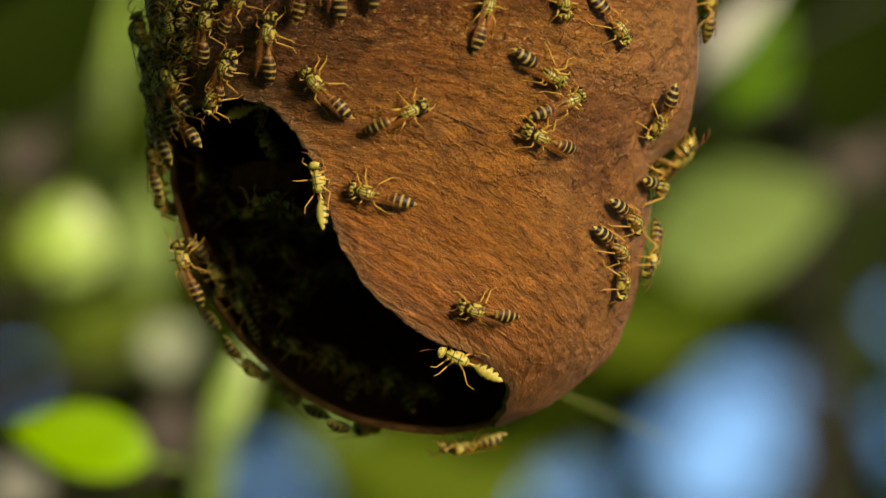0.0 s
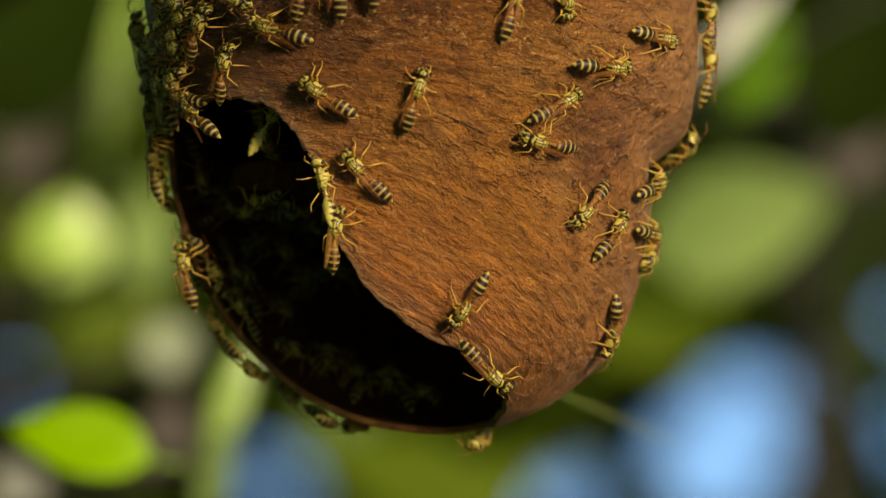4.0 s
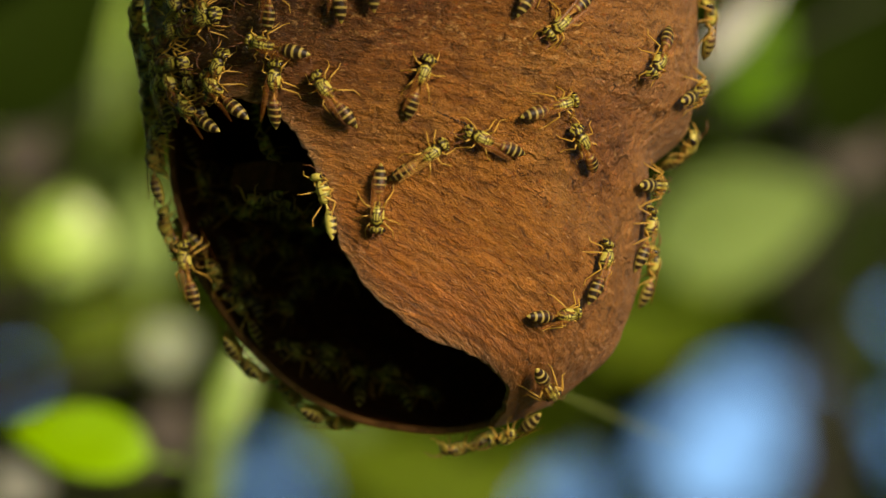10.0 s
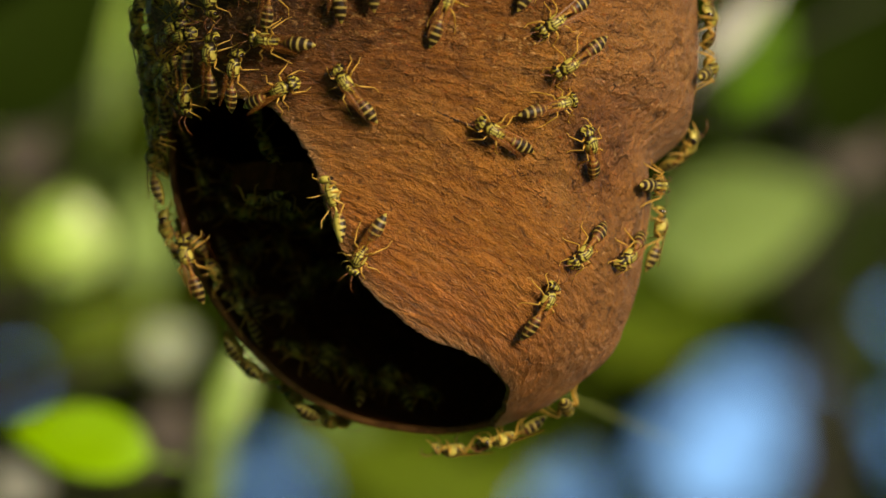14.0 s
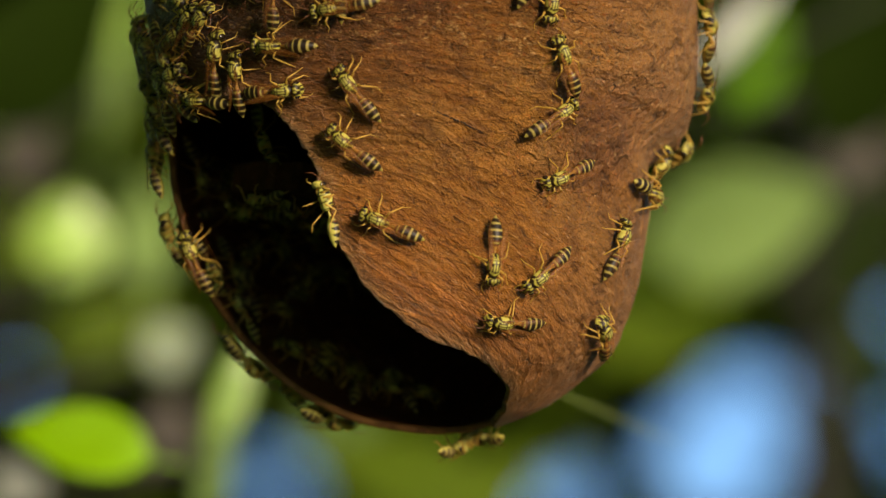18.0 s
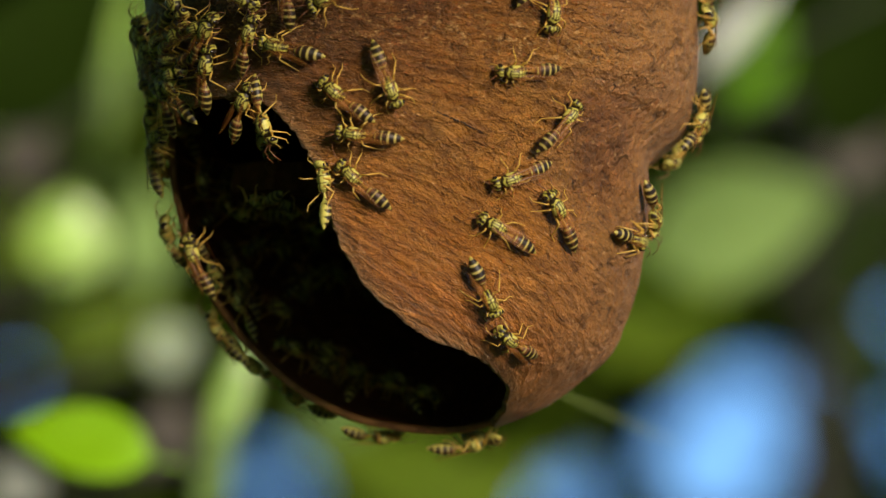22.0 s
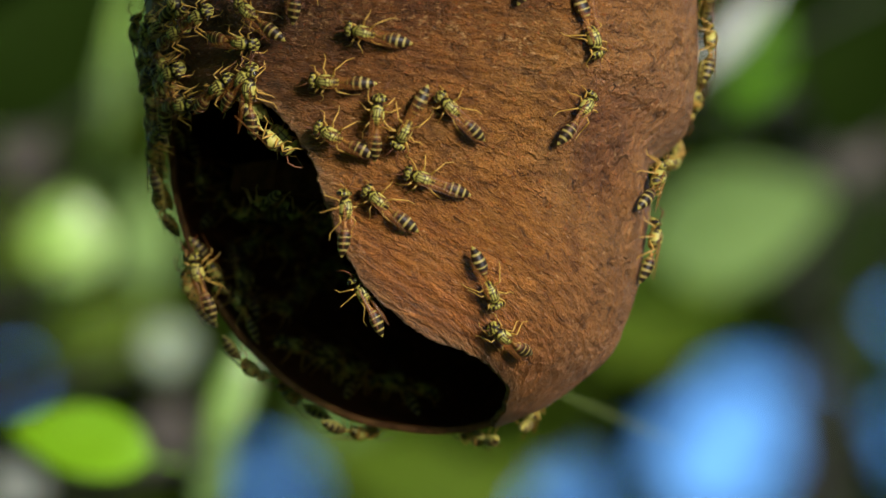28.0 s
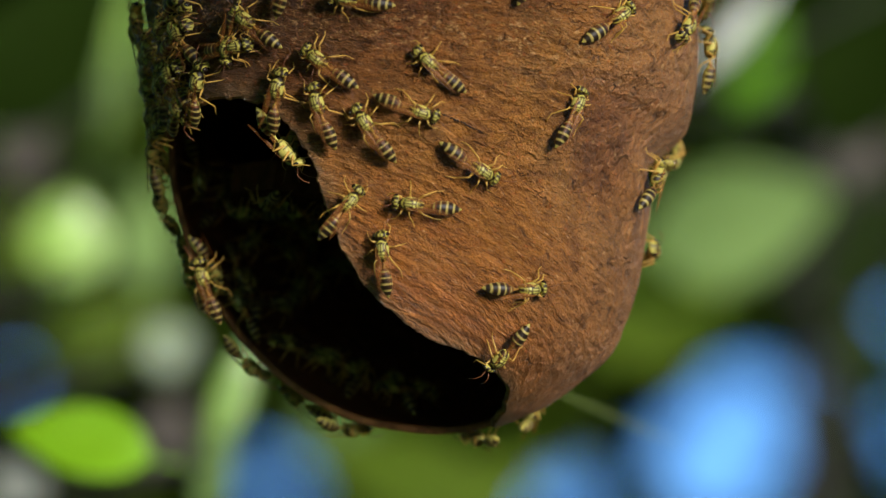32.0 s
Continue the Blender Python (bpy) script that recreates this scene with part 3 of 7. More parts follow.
# GARDEN
leafy_branch("leafy branch with broad mid-green and pale leaves", (-0.55, -0.28, 1.0), [
    (-0.0670, -0.0353, 0.27, 0.0270, 0.0147, 165, 25, LEAF_LIME),
    (-0.0421, -0.0284, 0.4, 0.0205, 0.0087, 70, 20, LEAF_FRESH),
    (-0.0469, -0.0434, 0.45, 0.0270, 0.0078, 78, 22, LEAF_PALE),
    # small bright leaf added as the gleam on the leaf behind it
    (-0.0818, 0.0057, 0.55, 0.0120, 0.0105, 75, 22, LEAF_FRESH),
    (-0.0896, 0.0031, 0.7, 0.0217, 0.0217, 75, 30, LEAF_FRESH),
    (-0.1035, 0.0029, 0.74, 0.0249, 0.0152, 100, -10, LEAF_MID),
    (-0.0771, 0.0475, 0.7, 0.0447, 0.0076, 80, -15, LEAF_PALE),
    (-0.0745, 0.0544, 0.66, 0.0238, 0.0048, 82, -20, LEAF_FRESH),
    (-0.1058, 0.0340, 0.7, 0.0203, 0.0046, 78, -20, LEAF_PALE),
    (-0.1004, 0.0254, 0.72, 0.0205, 0.0150, 80, -20, LEAF_GREY),
    (-0.0817, 0.0157, 0.78, 0.0240, 0.0141, 50, 20, LEAF_SHADED),
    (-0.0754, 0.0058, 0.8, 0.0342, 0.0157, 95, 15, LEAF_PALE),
    (-0.0926, 0.0330, 0.85, 0.0292, 0.0117, 70, -15, LEAF_SHADED),
    (-0.0662, -0.0235, 0.72, 0.0126, 0.0120, 30, 5, LEAF_SILVER),
    (-0.0689, -0.0454, 0.8, 0.0185, 0.0114, 60, 10, LEAF_GREY),
    (-0.0867, -0.0210, 0.85, 0.0365, 0.0190, 20, -25, LEAF_MID),
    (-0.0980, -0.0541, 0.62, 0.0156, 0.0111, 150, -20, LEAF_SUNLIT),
    (-0.0886, 0.0470, 0.58, 0.0482, 0.0304, 60, -20, LEAF_SHADED),
])
leafy_branch("leafy branch with shaded green leaves", (0.1, -0.5, 1.7), [
    (-0.0125, -0.0579, 0.89, 0.0491, 0.0223, 170, 12, LEAF_MID),
    (0.0056, -0.0679, 0.97, 0.0510, 0.0232, 20, 15, LEAF_MID),
    (-0.0278, -0.0469, 1.04, 0.0303, 0.0191, 40, 12, LEAF_PALE),
])
leafy_branch("leafy branch with large green leaves", (0.75, 0.3, 1.5), [
    (0.0749, 0.0067, 0.8, 0.0499, 0.0306, 14, 10, LEAF_PALE),
    (0.0581, -0.0043, 0.86, 0.0381, 0.0279, 160, 25, LEAF_MID),
    (0.0719, 0.0427, 0.6, 0.0244, 0.0154, 60, 5, LEAF_GREEN),
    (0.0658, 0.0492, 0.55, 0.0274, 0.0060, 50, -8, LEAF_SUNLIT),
    (0.0657, -0.0197, 0.94, 0.0579, 0.0274, 10, -25, LEAF_MID),
    (0.0900, -0.0202, 0.92, 0.0362, 0.0166, -15, 30, LEAF_SHADED),
    (0.0961, 0.0455, 0.62, 0.0467, 0.0272, 80, -20, LEAF_SHADED),
    (0.0735, 0.0263, 0.64, 0.0393, 0.0105, 5, -25, LEAF_SHADED),
    (0.1130, 0.0280, 0.97, 0.0309, 0.0170, 100, 15, LEAF_GREY),
    (0.1116, 0.0016, 0.9, 0.0389, 0.0224, 60, 20, LEAF_SHADED),
    (0.0920, 0.0594, 0.83, 0.0347, 0.0289, 70, -35, LEAF_SHADED),
])


def canopy(label, deep, count, size, seed, mats, gaps, spread):
    """Far foliage: many single leaves round the sky's gaps, in one mesh."""
    rnd = random.Random(seed)
    vs, fs, mi = [], [], []
    k = 0
    for _ in range(count):
        x, z = rnd.uniform(-spread, spread), rnd.uniform(-0.62 * spread, 0.62 * spread)
        if any(((x - gx) / rx) ** 2 + ((z - gz) / rz) ** 2 < 1 for gx, gz, rx, rz in gaps):
            continue
        c = spot(x, z, deep + rnd.uniform(-0.3, 0.3))
        r = Euler((rnd.uniform(0.3, 1.6), rnd.uniform(-0.7, 0.7), rnd.uniform(0, 6.28))).to_matrix()
        ln = size * rnd.uniform(0.7, 1.3)
        for u, w in ((-0.5, 0), (-0.2, 0.3), (0.2, 0.28), (0.5, 0), (0.2, -0.28), (-0.2, -0.3)):
            vs.append(c + r @ Vector((w * ln, u * ln, 0.12 * abs(w) * ln)))
        fs += [(k, k + 1, k + 2, k + 3), (k, k + 3, k + 4, k + 5)]
        m = rnd.randrange(len(mats))
        mi += [m, m]
        k += 6
    me = mesh_of("foliage", vs, fs, mats, False, mi)
    return tagged(new("foliage", me), label, "foliage", kind="stuff")


# gaps of sky: right, up, half width and half height, all per metre of distance
GAPS = [(0.0352, -0.0234, 0.0105, 0.0083), (0.0338, -0.0306, 0.0094, 0.0064), (0.0430, -0.0147, 0.0060, 0.0027), (0.0558, -0.0113, 0.0057, 0.0089), (0.0581, -0.0249, 0.0047, 0.0057), (0.0157, -0.0328, 0.0093, 0.0047), (-0.0213, -0.0302, 0.0071, 0.0066), (-0.0533, -0.0152, 0.0043, 0.0044), (0.0395, 0.0312, 0.0026, 0.0040)]


def gaps_at(deep):
    return [tuple(v * (1.2 + deep) for v in g) for g in GAPS]


canopy("far tree leaves in painted shade with gaps of sky", 1.9, 24000, 0.029, 4, [LEAF_SHADED, LEAF_SHADED, LEAF_SHADED, LEAF_MID], gaps_at(1.9), 0.75)
canopy("far tree leaves in painted shade", 2.8, 26000, 0.041, 5, [LEAF_SHADED], gaps_at(2.8), 1.0)


def shrubs(label, count, seed):
    """Unseen shrubs added all round to block and tint the sky light, open towards the sun and the view: thin stems and
    many leaves, in one mesh.
    """
    rnd = random.Random(seed)
    vs, fs, mi = [], [], []

    def way_of(az):
        return Vector((math.sin(radians(az)), -math.cos(radians(az)), 0))
    for k in range(34):
        az = -150 + 300 * k / 33
        foot = way_of(az) * rnd.uniform(2.6, 3.2)
        tv, tf = tube([foot + Vector((0, 0, -0.05)), foot + Vector((rnd.uniform(-0.1, 0.1), 0.05, 1.0)), foot + Vector((rnd.uniform(-0.2, 0.2), 0, 1.2 if -28 < az - SUN_AZ < 98 else 3.4))], [0.03, 0.022, 0.008], 7)
        fs += [tuple(v + len(vs) for v in f) for f in tf]
        vs += tv
        mi += [2] * len(tf)
    while count:
        az, z = rnd.uniform(-180, 180), rnd.uniform(0.1, 5.2)
        if -28 < az - SUN_AZ < 98 and 1.1 < z < 4.3 or abs(az) > 156 and z < 2.9 or (105 < az < 156 and z > 2.5):
            continue
        count -= 1
        lean = max(0.0, z - 3.0) * 0.55
        c = way_of(az) * (rnd.uniform(2.4, 3.4) - lean) + Vector((0, 0, z))
        turn = Euler((rnd.uniform(0.4, 1.6), rnd.uniform(-0.7, 0.7), rnd.uniform(0, 6.28))).to_matrix()
        k, ln = len(vs), rnd.uniform(0.14, 0.24)
        for u, w in ((-0.5, 0), (-0.2, 0.27), (0.2, 0.25), (0.5, 0), (0.2, -0.25), (-0.2, -0.27)):
            vs.append(c + turn @ Vector((w * ln, u * ln, 0.12 * abs(w) * ln)))
        fs += [(k, k + 1, k + 2, k + 3), (k, k + 3, k + 4, k + 5)]
        # brighter leaves on the left, added as a reflector for that edge
        mi += [rnd.choice((4, 4, 3) if -160 < az < -20 else (0, 3, 1))] * 2
    me = mesh_of("foliage", vs, fs, [LEAF_MID, LEAF_SHADED, BARK, LEAF_PALE, LEAF_FRESH], False, mi)
    return tagged(new("foliage", me), label, "foliage", kind="stuff")


shrubs("unseen leafy shrubs added all round to block sky light", 17000, 21)


def far_tree(x, deep, radius):
    """A slender trunk among the far leaves."""
    top = spot(x, 0.6, deep)
    ob = tagged(new("tree"), "slender dark tree trunk among far leaves", "tree")
    ob.matrix_world = Matrix.Translation((top.x, top.y, 0))
    tv, tf = tube([(0.05, 0, -0.05), (0.03, 0, 0.6), (0.0, 0, 1.5), (-0.01, 0, 2.2), (0.02, 0, 3.2), (0.05, 0, 4.2)], [radius * k for k in (2.0, 1.5, 1.1, 1.0, 0.8, 0.4)], 12)
    part("trunk", mesh_of("trunk", tv, tf, [BARK]), ob)
    for side, z in ((-1, 2.75), (1, 3.05), (-1, 3.4)):
        tv, tf = tube([(0.01, 0, z), (side * 0.25, 0.1, z + 0.3), (side * 0.6, 0.2, z + 0.5)], [radius * 0.6, radius * 0.4, radius * 0.15], 8)
        part("limb", mesh_of("limb", tv, tf, [BARK]), ob)


far_tree(0.1295, 1.5, 0.0075)


def host_tree():
    """The tree that carries the nest: a limb over it and the trunk to the side, outside the view, with leaves added for
    shade.
    """
    ob = tagged(new("tree"), "tree with a rough grey-brown limb that carries the nest", "tree")
    top = NEST @ Vector((0, 0, 0.099))
    foot = Vector((1.1, 0.9, 0))
    ob.matrix_world = Matrix.Translation(foot)
    tv, tf = tube([(0, 0, -0.05), (0.01, 0.0, 0.5), (0.0, 0.02, 1.2), (-0.02, 0, 1.9), (-0.1, -0.1, 2.4), (-0.15, -0.1, 3.2)], [0.13, 0.10, 0.09, 0.08, 0.065, 0.04], 14)
    part("trunk", mesh_of("trunk", tv, tf, [BARK]), ob)
    a = top - foot
    tv, tf = tube([(-0.02, 0, 1.75), (-0.45, -0.38, a.z + 0.03), a + Vector((0.15, 0.12, 0.004)), a, a + Vector((-0.2, -0.1, -0.008)), a + Vector((-0.5, -0.12, 0.03))], [0.04, 0.024, 0.016, 0.014, 0.011, 0.005], 12)
    part("limb", mesh_of("limb", tv, tf, [BARK]), ob)
    rnd = random.Random(11)
    vs, fs = [], []
    # unseen leaves added overhead to cut the sky light
    for _ in range(1500):
        r, g = 1.5 * math.sqrt(rnd.random()), rnd.uniform(0, 6.283)
        if r > 0.25 and math.cos(g - radians(SUN_AZ - 90)) > 0.75:
            continue                    # left open so the sun gets through
        c = a + Vector((r * math.cos(g), r * math.sin(g) + 0.2, 0.12 + 0.32 * r + rnd.uniform(0, 0.5)))
        turn = Euler((rnd.uniform(-0.6, 0.6), rnd.uniform(-0.6, 0.6), rnd.uniform(0, 6.28))).to_matrix()
        k, ln = len(vs), rnd.uniform(0.08, 0.14)
        for u, w in ((-0.5, 0), (-0.2, 0.27), (0.2, 0.25), (0.5, 0), (0.2, -0.25), (-0.2, -0.27)):
            vs.append(c + turn @ Vector((w * ln, u * ln, 0.12 * abs(w) * ln)))
        fs += [(k, k + 1, k + 2, k + 3), (k, k + 3, k + 4, k + 5)]
    # unseen low spray added over and before the nest, to half-shade its upper courses
    for _ in range(80):
        u = rnd.random()
        p = NEST @ (Vector((-46 + 96 * u ** 1.2, rnd.uniform(-160, -125), 75 + 16 * u ** 2 + 50 * rnd.random() ** 1.3)) * MM) - foot
        turn = Euler((rnd.uniform(0.9, 2.0), rnd.uniform(-0.6, 0.6), rnd.uniform(-0.5, 0.5))).to_matrix()
        k, ln = len(vs), rnd.uniform(0.030, 0.042) * (1 - 0.25 * u)
        for q, w in ((-0.5, 0), (-0.2, 0.27), (0.2, 0.25), (0.5, 0), (0.2, -0.25), (-0.2, -0.27)):
            vs.append(p + turn @ Vector((w * ln, q * ln, 0.12 * abs(w) * ln)))
        fs += [(k, k + 1, k + 2, k + 3), (k, k + 3, k + 4, k + 5)]
    tv, tf = tube([a, a + Vector((0.0, -0.06, 0.03)), a + Vector((0.01, -0.13, -0.005)), a + Vector((0.015, -0.15, -0.03))], [0.004, 0.003, 0.002, 0.001], 7)
    part("twig", mesh_of("twig", tv, tf, [BARK]), ob)
    tagged(part("crown", mesh_of("crown", vs, fs, [LEAF_MID], False), ob, "unseen leaves added over the nest to shade it"), kind="stuff")
    return ob


host_tree()


# ---------------------------------------------------------------- wasps
BLACK, YELLOW, PALE, RUST = (0.013, 0.008, 0.004), (0.50, 0.43, 0.065), (0.56, 0.50, 0.10), (0.13, 0.042, 0.014)
BAND, AMBER = (0.40, 0.31, 0.075), (0.40, 0.20, 0.035)
SLIM, SHORT = 0.87, 0.95


def body_mesh(name, keys, colour, rings=22, sides=22, bump=None):
    """A lofted body along Y; keys: y, half width, half height, height of the middle (millimetres). colour(y, side, up, u) of each point."""
    us = np.linspace(0, 1, len(keys))
    vs, fs, cols = [], [], []
    for i in range(rings + 1):
        u = i / rings
        y, w, t, c = (float(np.interp(u, us, [k[j] for k in keys])) for j in range(4))
        if 0 < u < 1:
            e = 0.5 / rings
            y, w, t, c = (0.5 * v + 0.25 * float(np.interp(u - e * 2, us, [k[j] for k in keys])) + 0.25 * float(np.interp(u + e * 2, us, [k[j] for k in keys]))
                          for j, v in enumerate((y, w, t, c)))
        if bump:
            w, t = w * bump(u), t * bump(u)
        for k in range(sides):
            a = 2 * math.pi * k / sides
            s, n = math.sin(a), math.cos(a)
            vs.append((w * s * SLIM * MM, y * SHORT * MM, (c + t * n * SLIM) * MM))
            cols.append((*colour(y, s * w, n, u), 1.0))
    for i in range(rings):
        for k in range(sides):
            k2 = (k + 1) % sides
            fs.append((i * sides + k, (i + 1) * sides + k, (i + 1) * sides + k2, i * sides + k2))
    fs.append(tuple(range(sides)))
    fs.append(tuple(rings * sides + k for k in range(sides - 1, -1, -1)))
    me = mesh_of(name, vs, fs, [CHITIN])
    at = me.color_attributes.new("Col", "FLOAT_COLOR", "POINT")
    at.data.foreach_set("color", np.array(cols, np.float32).ravel())
    return me


def abdomen_colour(y, x, n, u):
    if u < 0.20:                        # the thin waist
        return AMBER if n > -0.3 else PALE
    if u > 0.94:
        return YELLOW
    v = (u - 0.20) / 0.148
    f = v % 1.0
    if n < -0.45:                       # belly: yellow with dark teeth from the sides
        tooth = 0.5 * max(0.0, min(1.0, 1 + (n + 0.45) / 0.45))
        return BLACK if f < tooth else PALE
    band = 0.70 if v > 1 else 0.62
    band -= 0.25 * max(0.0, 0.35 - n)
    if v < 1 and f < band:
        return AMBER if f < 0.16 else RUST
    if v < 2 and f < 0.3:
        return RUST
    return BLACK if f < band else BAND


def thorax_colour(y, x, n, u):
    ax = abs(x)
    if n < -0.4:
        return BLACK if abs(math.sin(y * 2.7 + 0.6)) < 0.16 or (ax < 0.09 and y > -0.8) else PALE
    if y > 1.38:                        # collar: a broad yellow chevron
        return YELLOW if 1.54 < y + 0.45 * ax < 1.84 else BLACK
    if y > 0.06:                        # long stripes, drawn together towards the rear
        k = ax / (0.78 + 0.22 * y)
        if 0.17 < k < 0.33 and y < 1.16:
            return PALE
        return PALE if 0.64 < k < 0.80 or k > 1.02 and y < 0.95 else BLACK
    if y > -0.48:                       # two large blocks
        return PALE if -0.34 < y + 0.22 * ax < -0.06 and 0.12 < ax < 0.68 or ax > 1.02 else BLACK
    if y > -0.92:
        return YELLOW if -0.82 < y + 0.2 * ax < -0.62 else BLACK
    return YELLOW if 0.20 < ax < 0.52 else BLACK


def head_colour(y, x, n, u):
    ax = abs(x)
    if n < 0.0:
        return BLACK if 0.46 < ax < 0.54 or u > 0.95 else PALE
    if u > 0.78:
        return YELLOW if ax > 0.22 else BLACK
    if u > 0.58:
        return BLACK if 0.08 < ax < 0.74 else YELLOW
    if u < 0.20:
        return YELLOW if ax > 0.3 else BLACK
    return YELLOW if 0.26 < ax < 0.44 or ax > 0.92 else BLACK


THORAX = body_mesh("thorax", [(-1.75, 0.2, 0.2, 1.9), (-1.5, 0.75, 0.75, 1.95), (-0.8, 1.08, 1.12, 2.1), (0.1, 1.2, 1.28, 2.2), (0.9, 1.16, 1.22, 2.15),
                              (1.6, 0.92, 0.95, 2.05), (2.05, 0.45, 0.5, 2.0), (2.2, 0.25, 0.3, 1.98)], thorax_colour, 34, 30)
HEAD = body_mesh("head", [(2.12, 0.3, 0.3, 1.95), (2.2, 1.0, 0.75, 1.9), (2.45, 1.32, 1.05, 1.8), (2.8, 1.34, 1.1, 1.7), (3.1, 1.05, 0.95, 1.55), (3.35, 0.55, 0.6, 1.35), (3.45, 0.15, 0.2, 1.25)], head_colour, 22, 28)
ABDOMEN = body_mesh("abdomen", [(-1.60, 0.17, 0.17, 1.9), (-2.25, 0.19, 0.20, 1.96), (-2.95, 0.50, 0.50, 1.98), (-3.6, 0.95, 0.90, 1.9), (-4.5, 1.16, 1.04, 1.76), (-5.4, 1.12, 1.0, 1.6),
                                (-6.3, 0.88, 0.80, 1.38), (-7.1, 0.48, 0.42, 1.14), (-7.6, 0.07, 0.07, 0.98)], abdomen_colour, 60, 26,
                    lambda u: 1.0 + 0.05 * (((u - 0.20) / 0.148) % 1.0) if 0.20 < u < 0.95 else 1.0)


def ball(name, centre, size, mat, turn=0.0, rings=8, sides=12):
    vs, fs = [], []
    for i in range(rings + 1):
        p = math.pi * (i + 0.02) / (rings + 0.04)
        for k in range(sides):
            a = 2 * math.pi * k / sides
            v = Vector((math.sin(p) * math.cos(a) * size[0], math.sin(p) * math.sin(a) * size[1], math.cos(p) * size[2]))
            vs.append((Matrix.Rotation(turn, 3, "Z") @ v + Vector(centre)) * MM)
    for i in range(rings):
        for k in range(sides):
            k2 = (k + 1) % sides
            fs.append((i * sides + k, (i + 1) * sides + k, (i + 1) * sides + k2, i * sides + k2))
    return mesh_of(name, vs, fs, [mat])


EYES = [ball("eye", (s * 1.0, 2.54, 1.78), (0.28, 0.36, 0.62), EYE_BLACK, s * 0.35) for s in (-1, 1)]


def wing_mesh(side, spread, lift, mat=WING):
    """A narrow wing folded lengthwise along the flank, thin and slightly arched."""
    vs, fs = [], []
    n = 12
    for i in range(n + 1):
        u = i / n
        w = 0.92 * math.sin(math.pi * min(1, 0.12 + u * 0.8)) ** 0.8 * (1 if u < 0.9 else max(0.15, (1 - u) * 10))
        for k in range(4):
            x = side * (0.60 - 0.22 * math.sin(3.1 * u) + spread * u + w * (k / 3 - 0.42))
            vs.append(Vector((x, 0.8 - 6.9 * u, 3.1 + lift * u - 0.10 * (k - 1.5) ** 2 - 0.5 * u)) * MM)
    m = len(vs)
    vs += [v + Vector((0, 0, -0.04 * MM)) for v in vs]
    for i in range(n):
        for k in range(3):
            a = i * 4 + k
            fs += [(a, a + 1, a + 5, a + 4), (m + a, m + a + 4, m + a + 5, m + a + 1)]
    for i in range(n):
        for k in (0, 3):
            a = i * 4 + k
            fs.append((a, a + 4, m + a + 4, m + a))
    return mesh_of("wing", vs, fs, [mat])


def leg_mesh(side, y0, knee, foot, toe):
    """Femur up to the knee, tibia down, foot along the ground; relative to the hip, in millimetres."""
    hip = Vector((side * 0.55, y0, 1.35))
    pts = [hip, Vector((side * knee[0] * 0.80, knee[1] * 0.90, knee[2] * 0.90)), Vector((side * foot[0] * 0.76, foot[1] * 0.86, 0.35)), Vector((side * toe[0] * 0.72, toe[1] * 0.82, 0.06))]
    chain, rad = [], []
    for i, (p, q) in enumerate(zip(pts[:-1], pts[1:])):
        for k in range(4):
            u = k / 4
            chain.append((p + (q - p) * u) * MM)
            rad.append((((0.15, 0.19, 0.18, 0.14), (0.10, 0.12, 0.12, 0.09), (0.075, 0.07, 0.065, 0.055))[i][k]) * MM)
    chain.append(pts[-1] * MM)
    rad.append(0.05 * MM)
    return mesh_of("leg", *tube(chain, rad, 8), [LEGS])


def feeler_mesh(side, out, ahead, up):
    pts = [(side * 0.35, 3.1, 2.2), (side * 0.7, 3.9, 2.5 + up), (side * (0.8 + out * 0.4), 4.4 + ahead * 0.4, 2.2 + up), (side * (0.8 + out), 4.4 + ahead, 1.5 + up)]
    return mesh_of("antenna", *tube([Vector(p) * MM for p in pts], [0.06 * MM, 0.055 * MM, 0.065 * MM, 0.045 * MM], 7), [FEELER])


# hip, knee, foot and toe of the three legs of a side, in some stances
STANCES = [
    [(1.3, (1.7, 2.3, 2.5), (2.3, 3.6, 0), (2.1, 4.8, 0)), (0.5, (2.3, 0.7, 2.7), (3.6, 0.9, 0), (4.7, 1.2, 0)), (-0.5, (2.0, -1.6, 2.9), (3.4, -3.2, 0), (3.8, -4.8, 0))],
    [(1.3, (1.9, 1.9, 2.4), (3.0, 2.8, 0), (3.4, 3.9, 0)), (0.5, (2.2, 0.2, 2.7), (3.5, -0.6, 0), (4.5, -1.0, 0)), (-0.5, (1.8, -1.9, 2.8), (2.7, -3.9, 0), (2.9, -5.4, 0))],
    [(1.3, (1.5, 2.6, 2.3), (1.8, 4.0, 0), (1.2, 4.9, 0)), (0.5, (2.4, 1.1, 2.6), (3.9, 1.9, 0), (4.9, 2.6, 0)), (-0.5, (2.1, -1.0, 3.0), (3.8, -2.2, 0), (4.6, -3.4, 0))],
]
WASP_LABEL = "black and yellow banded wasp with amber wings crawling on the nest"


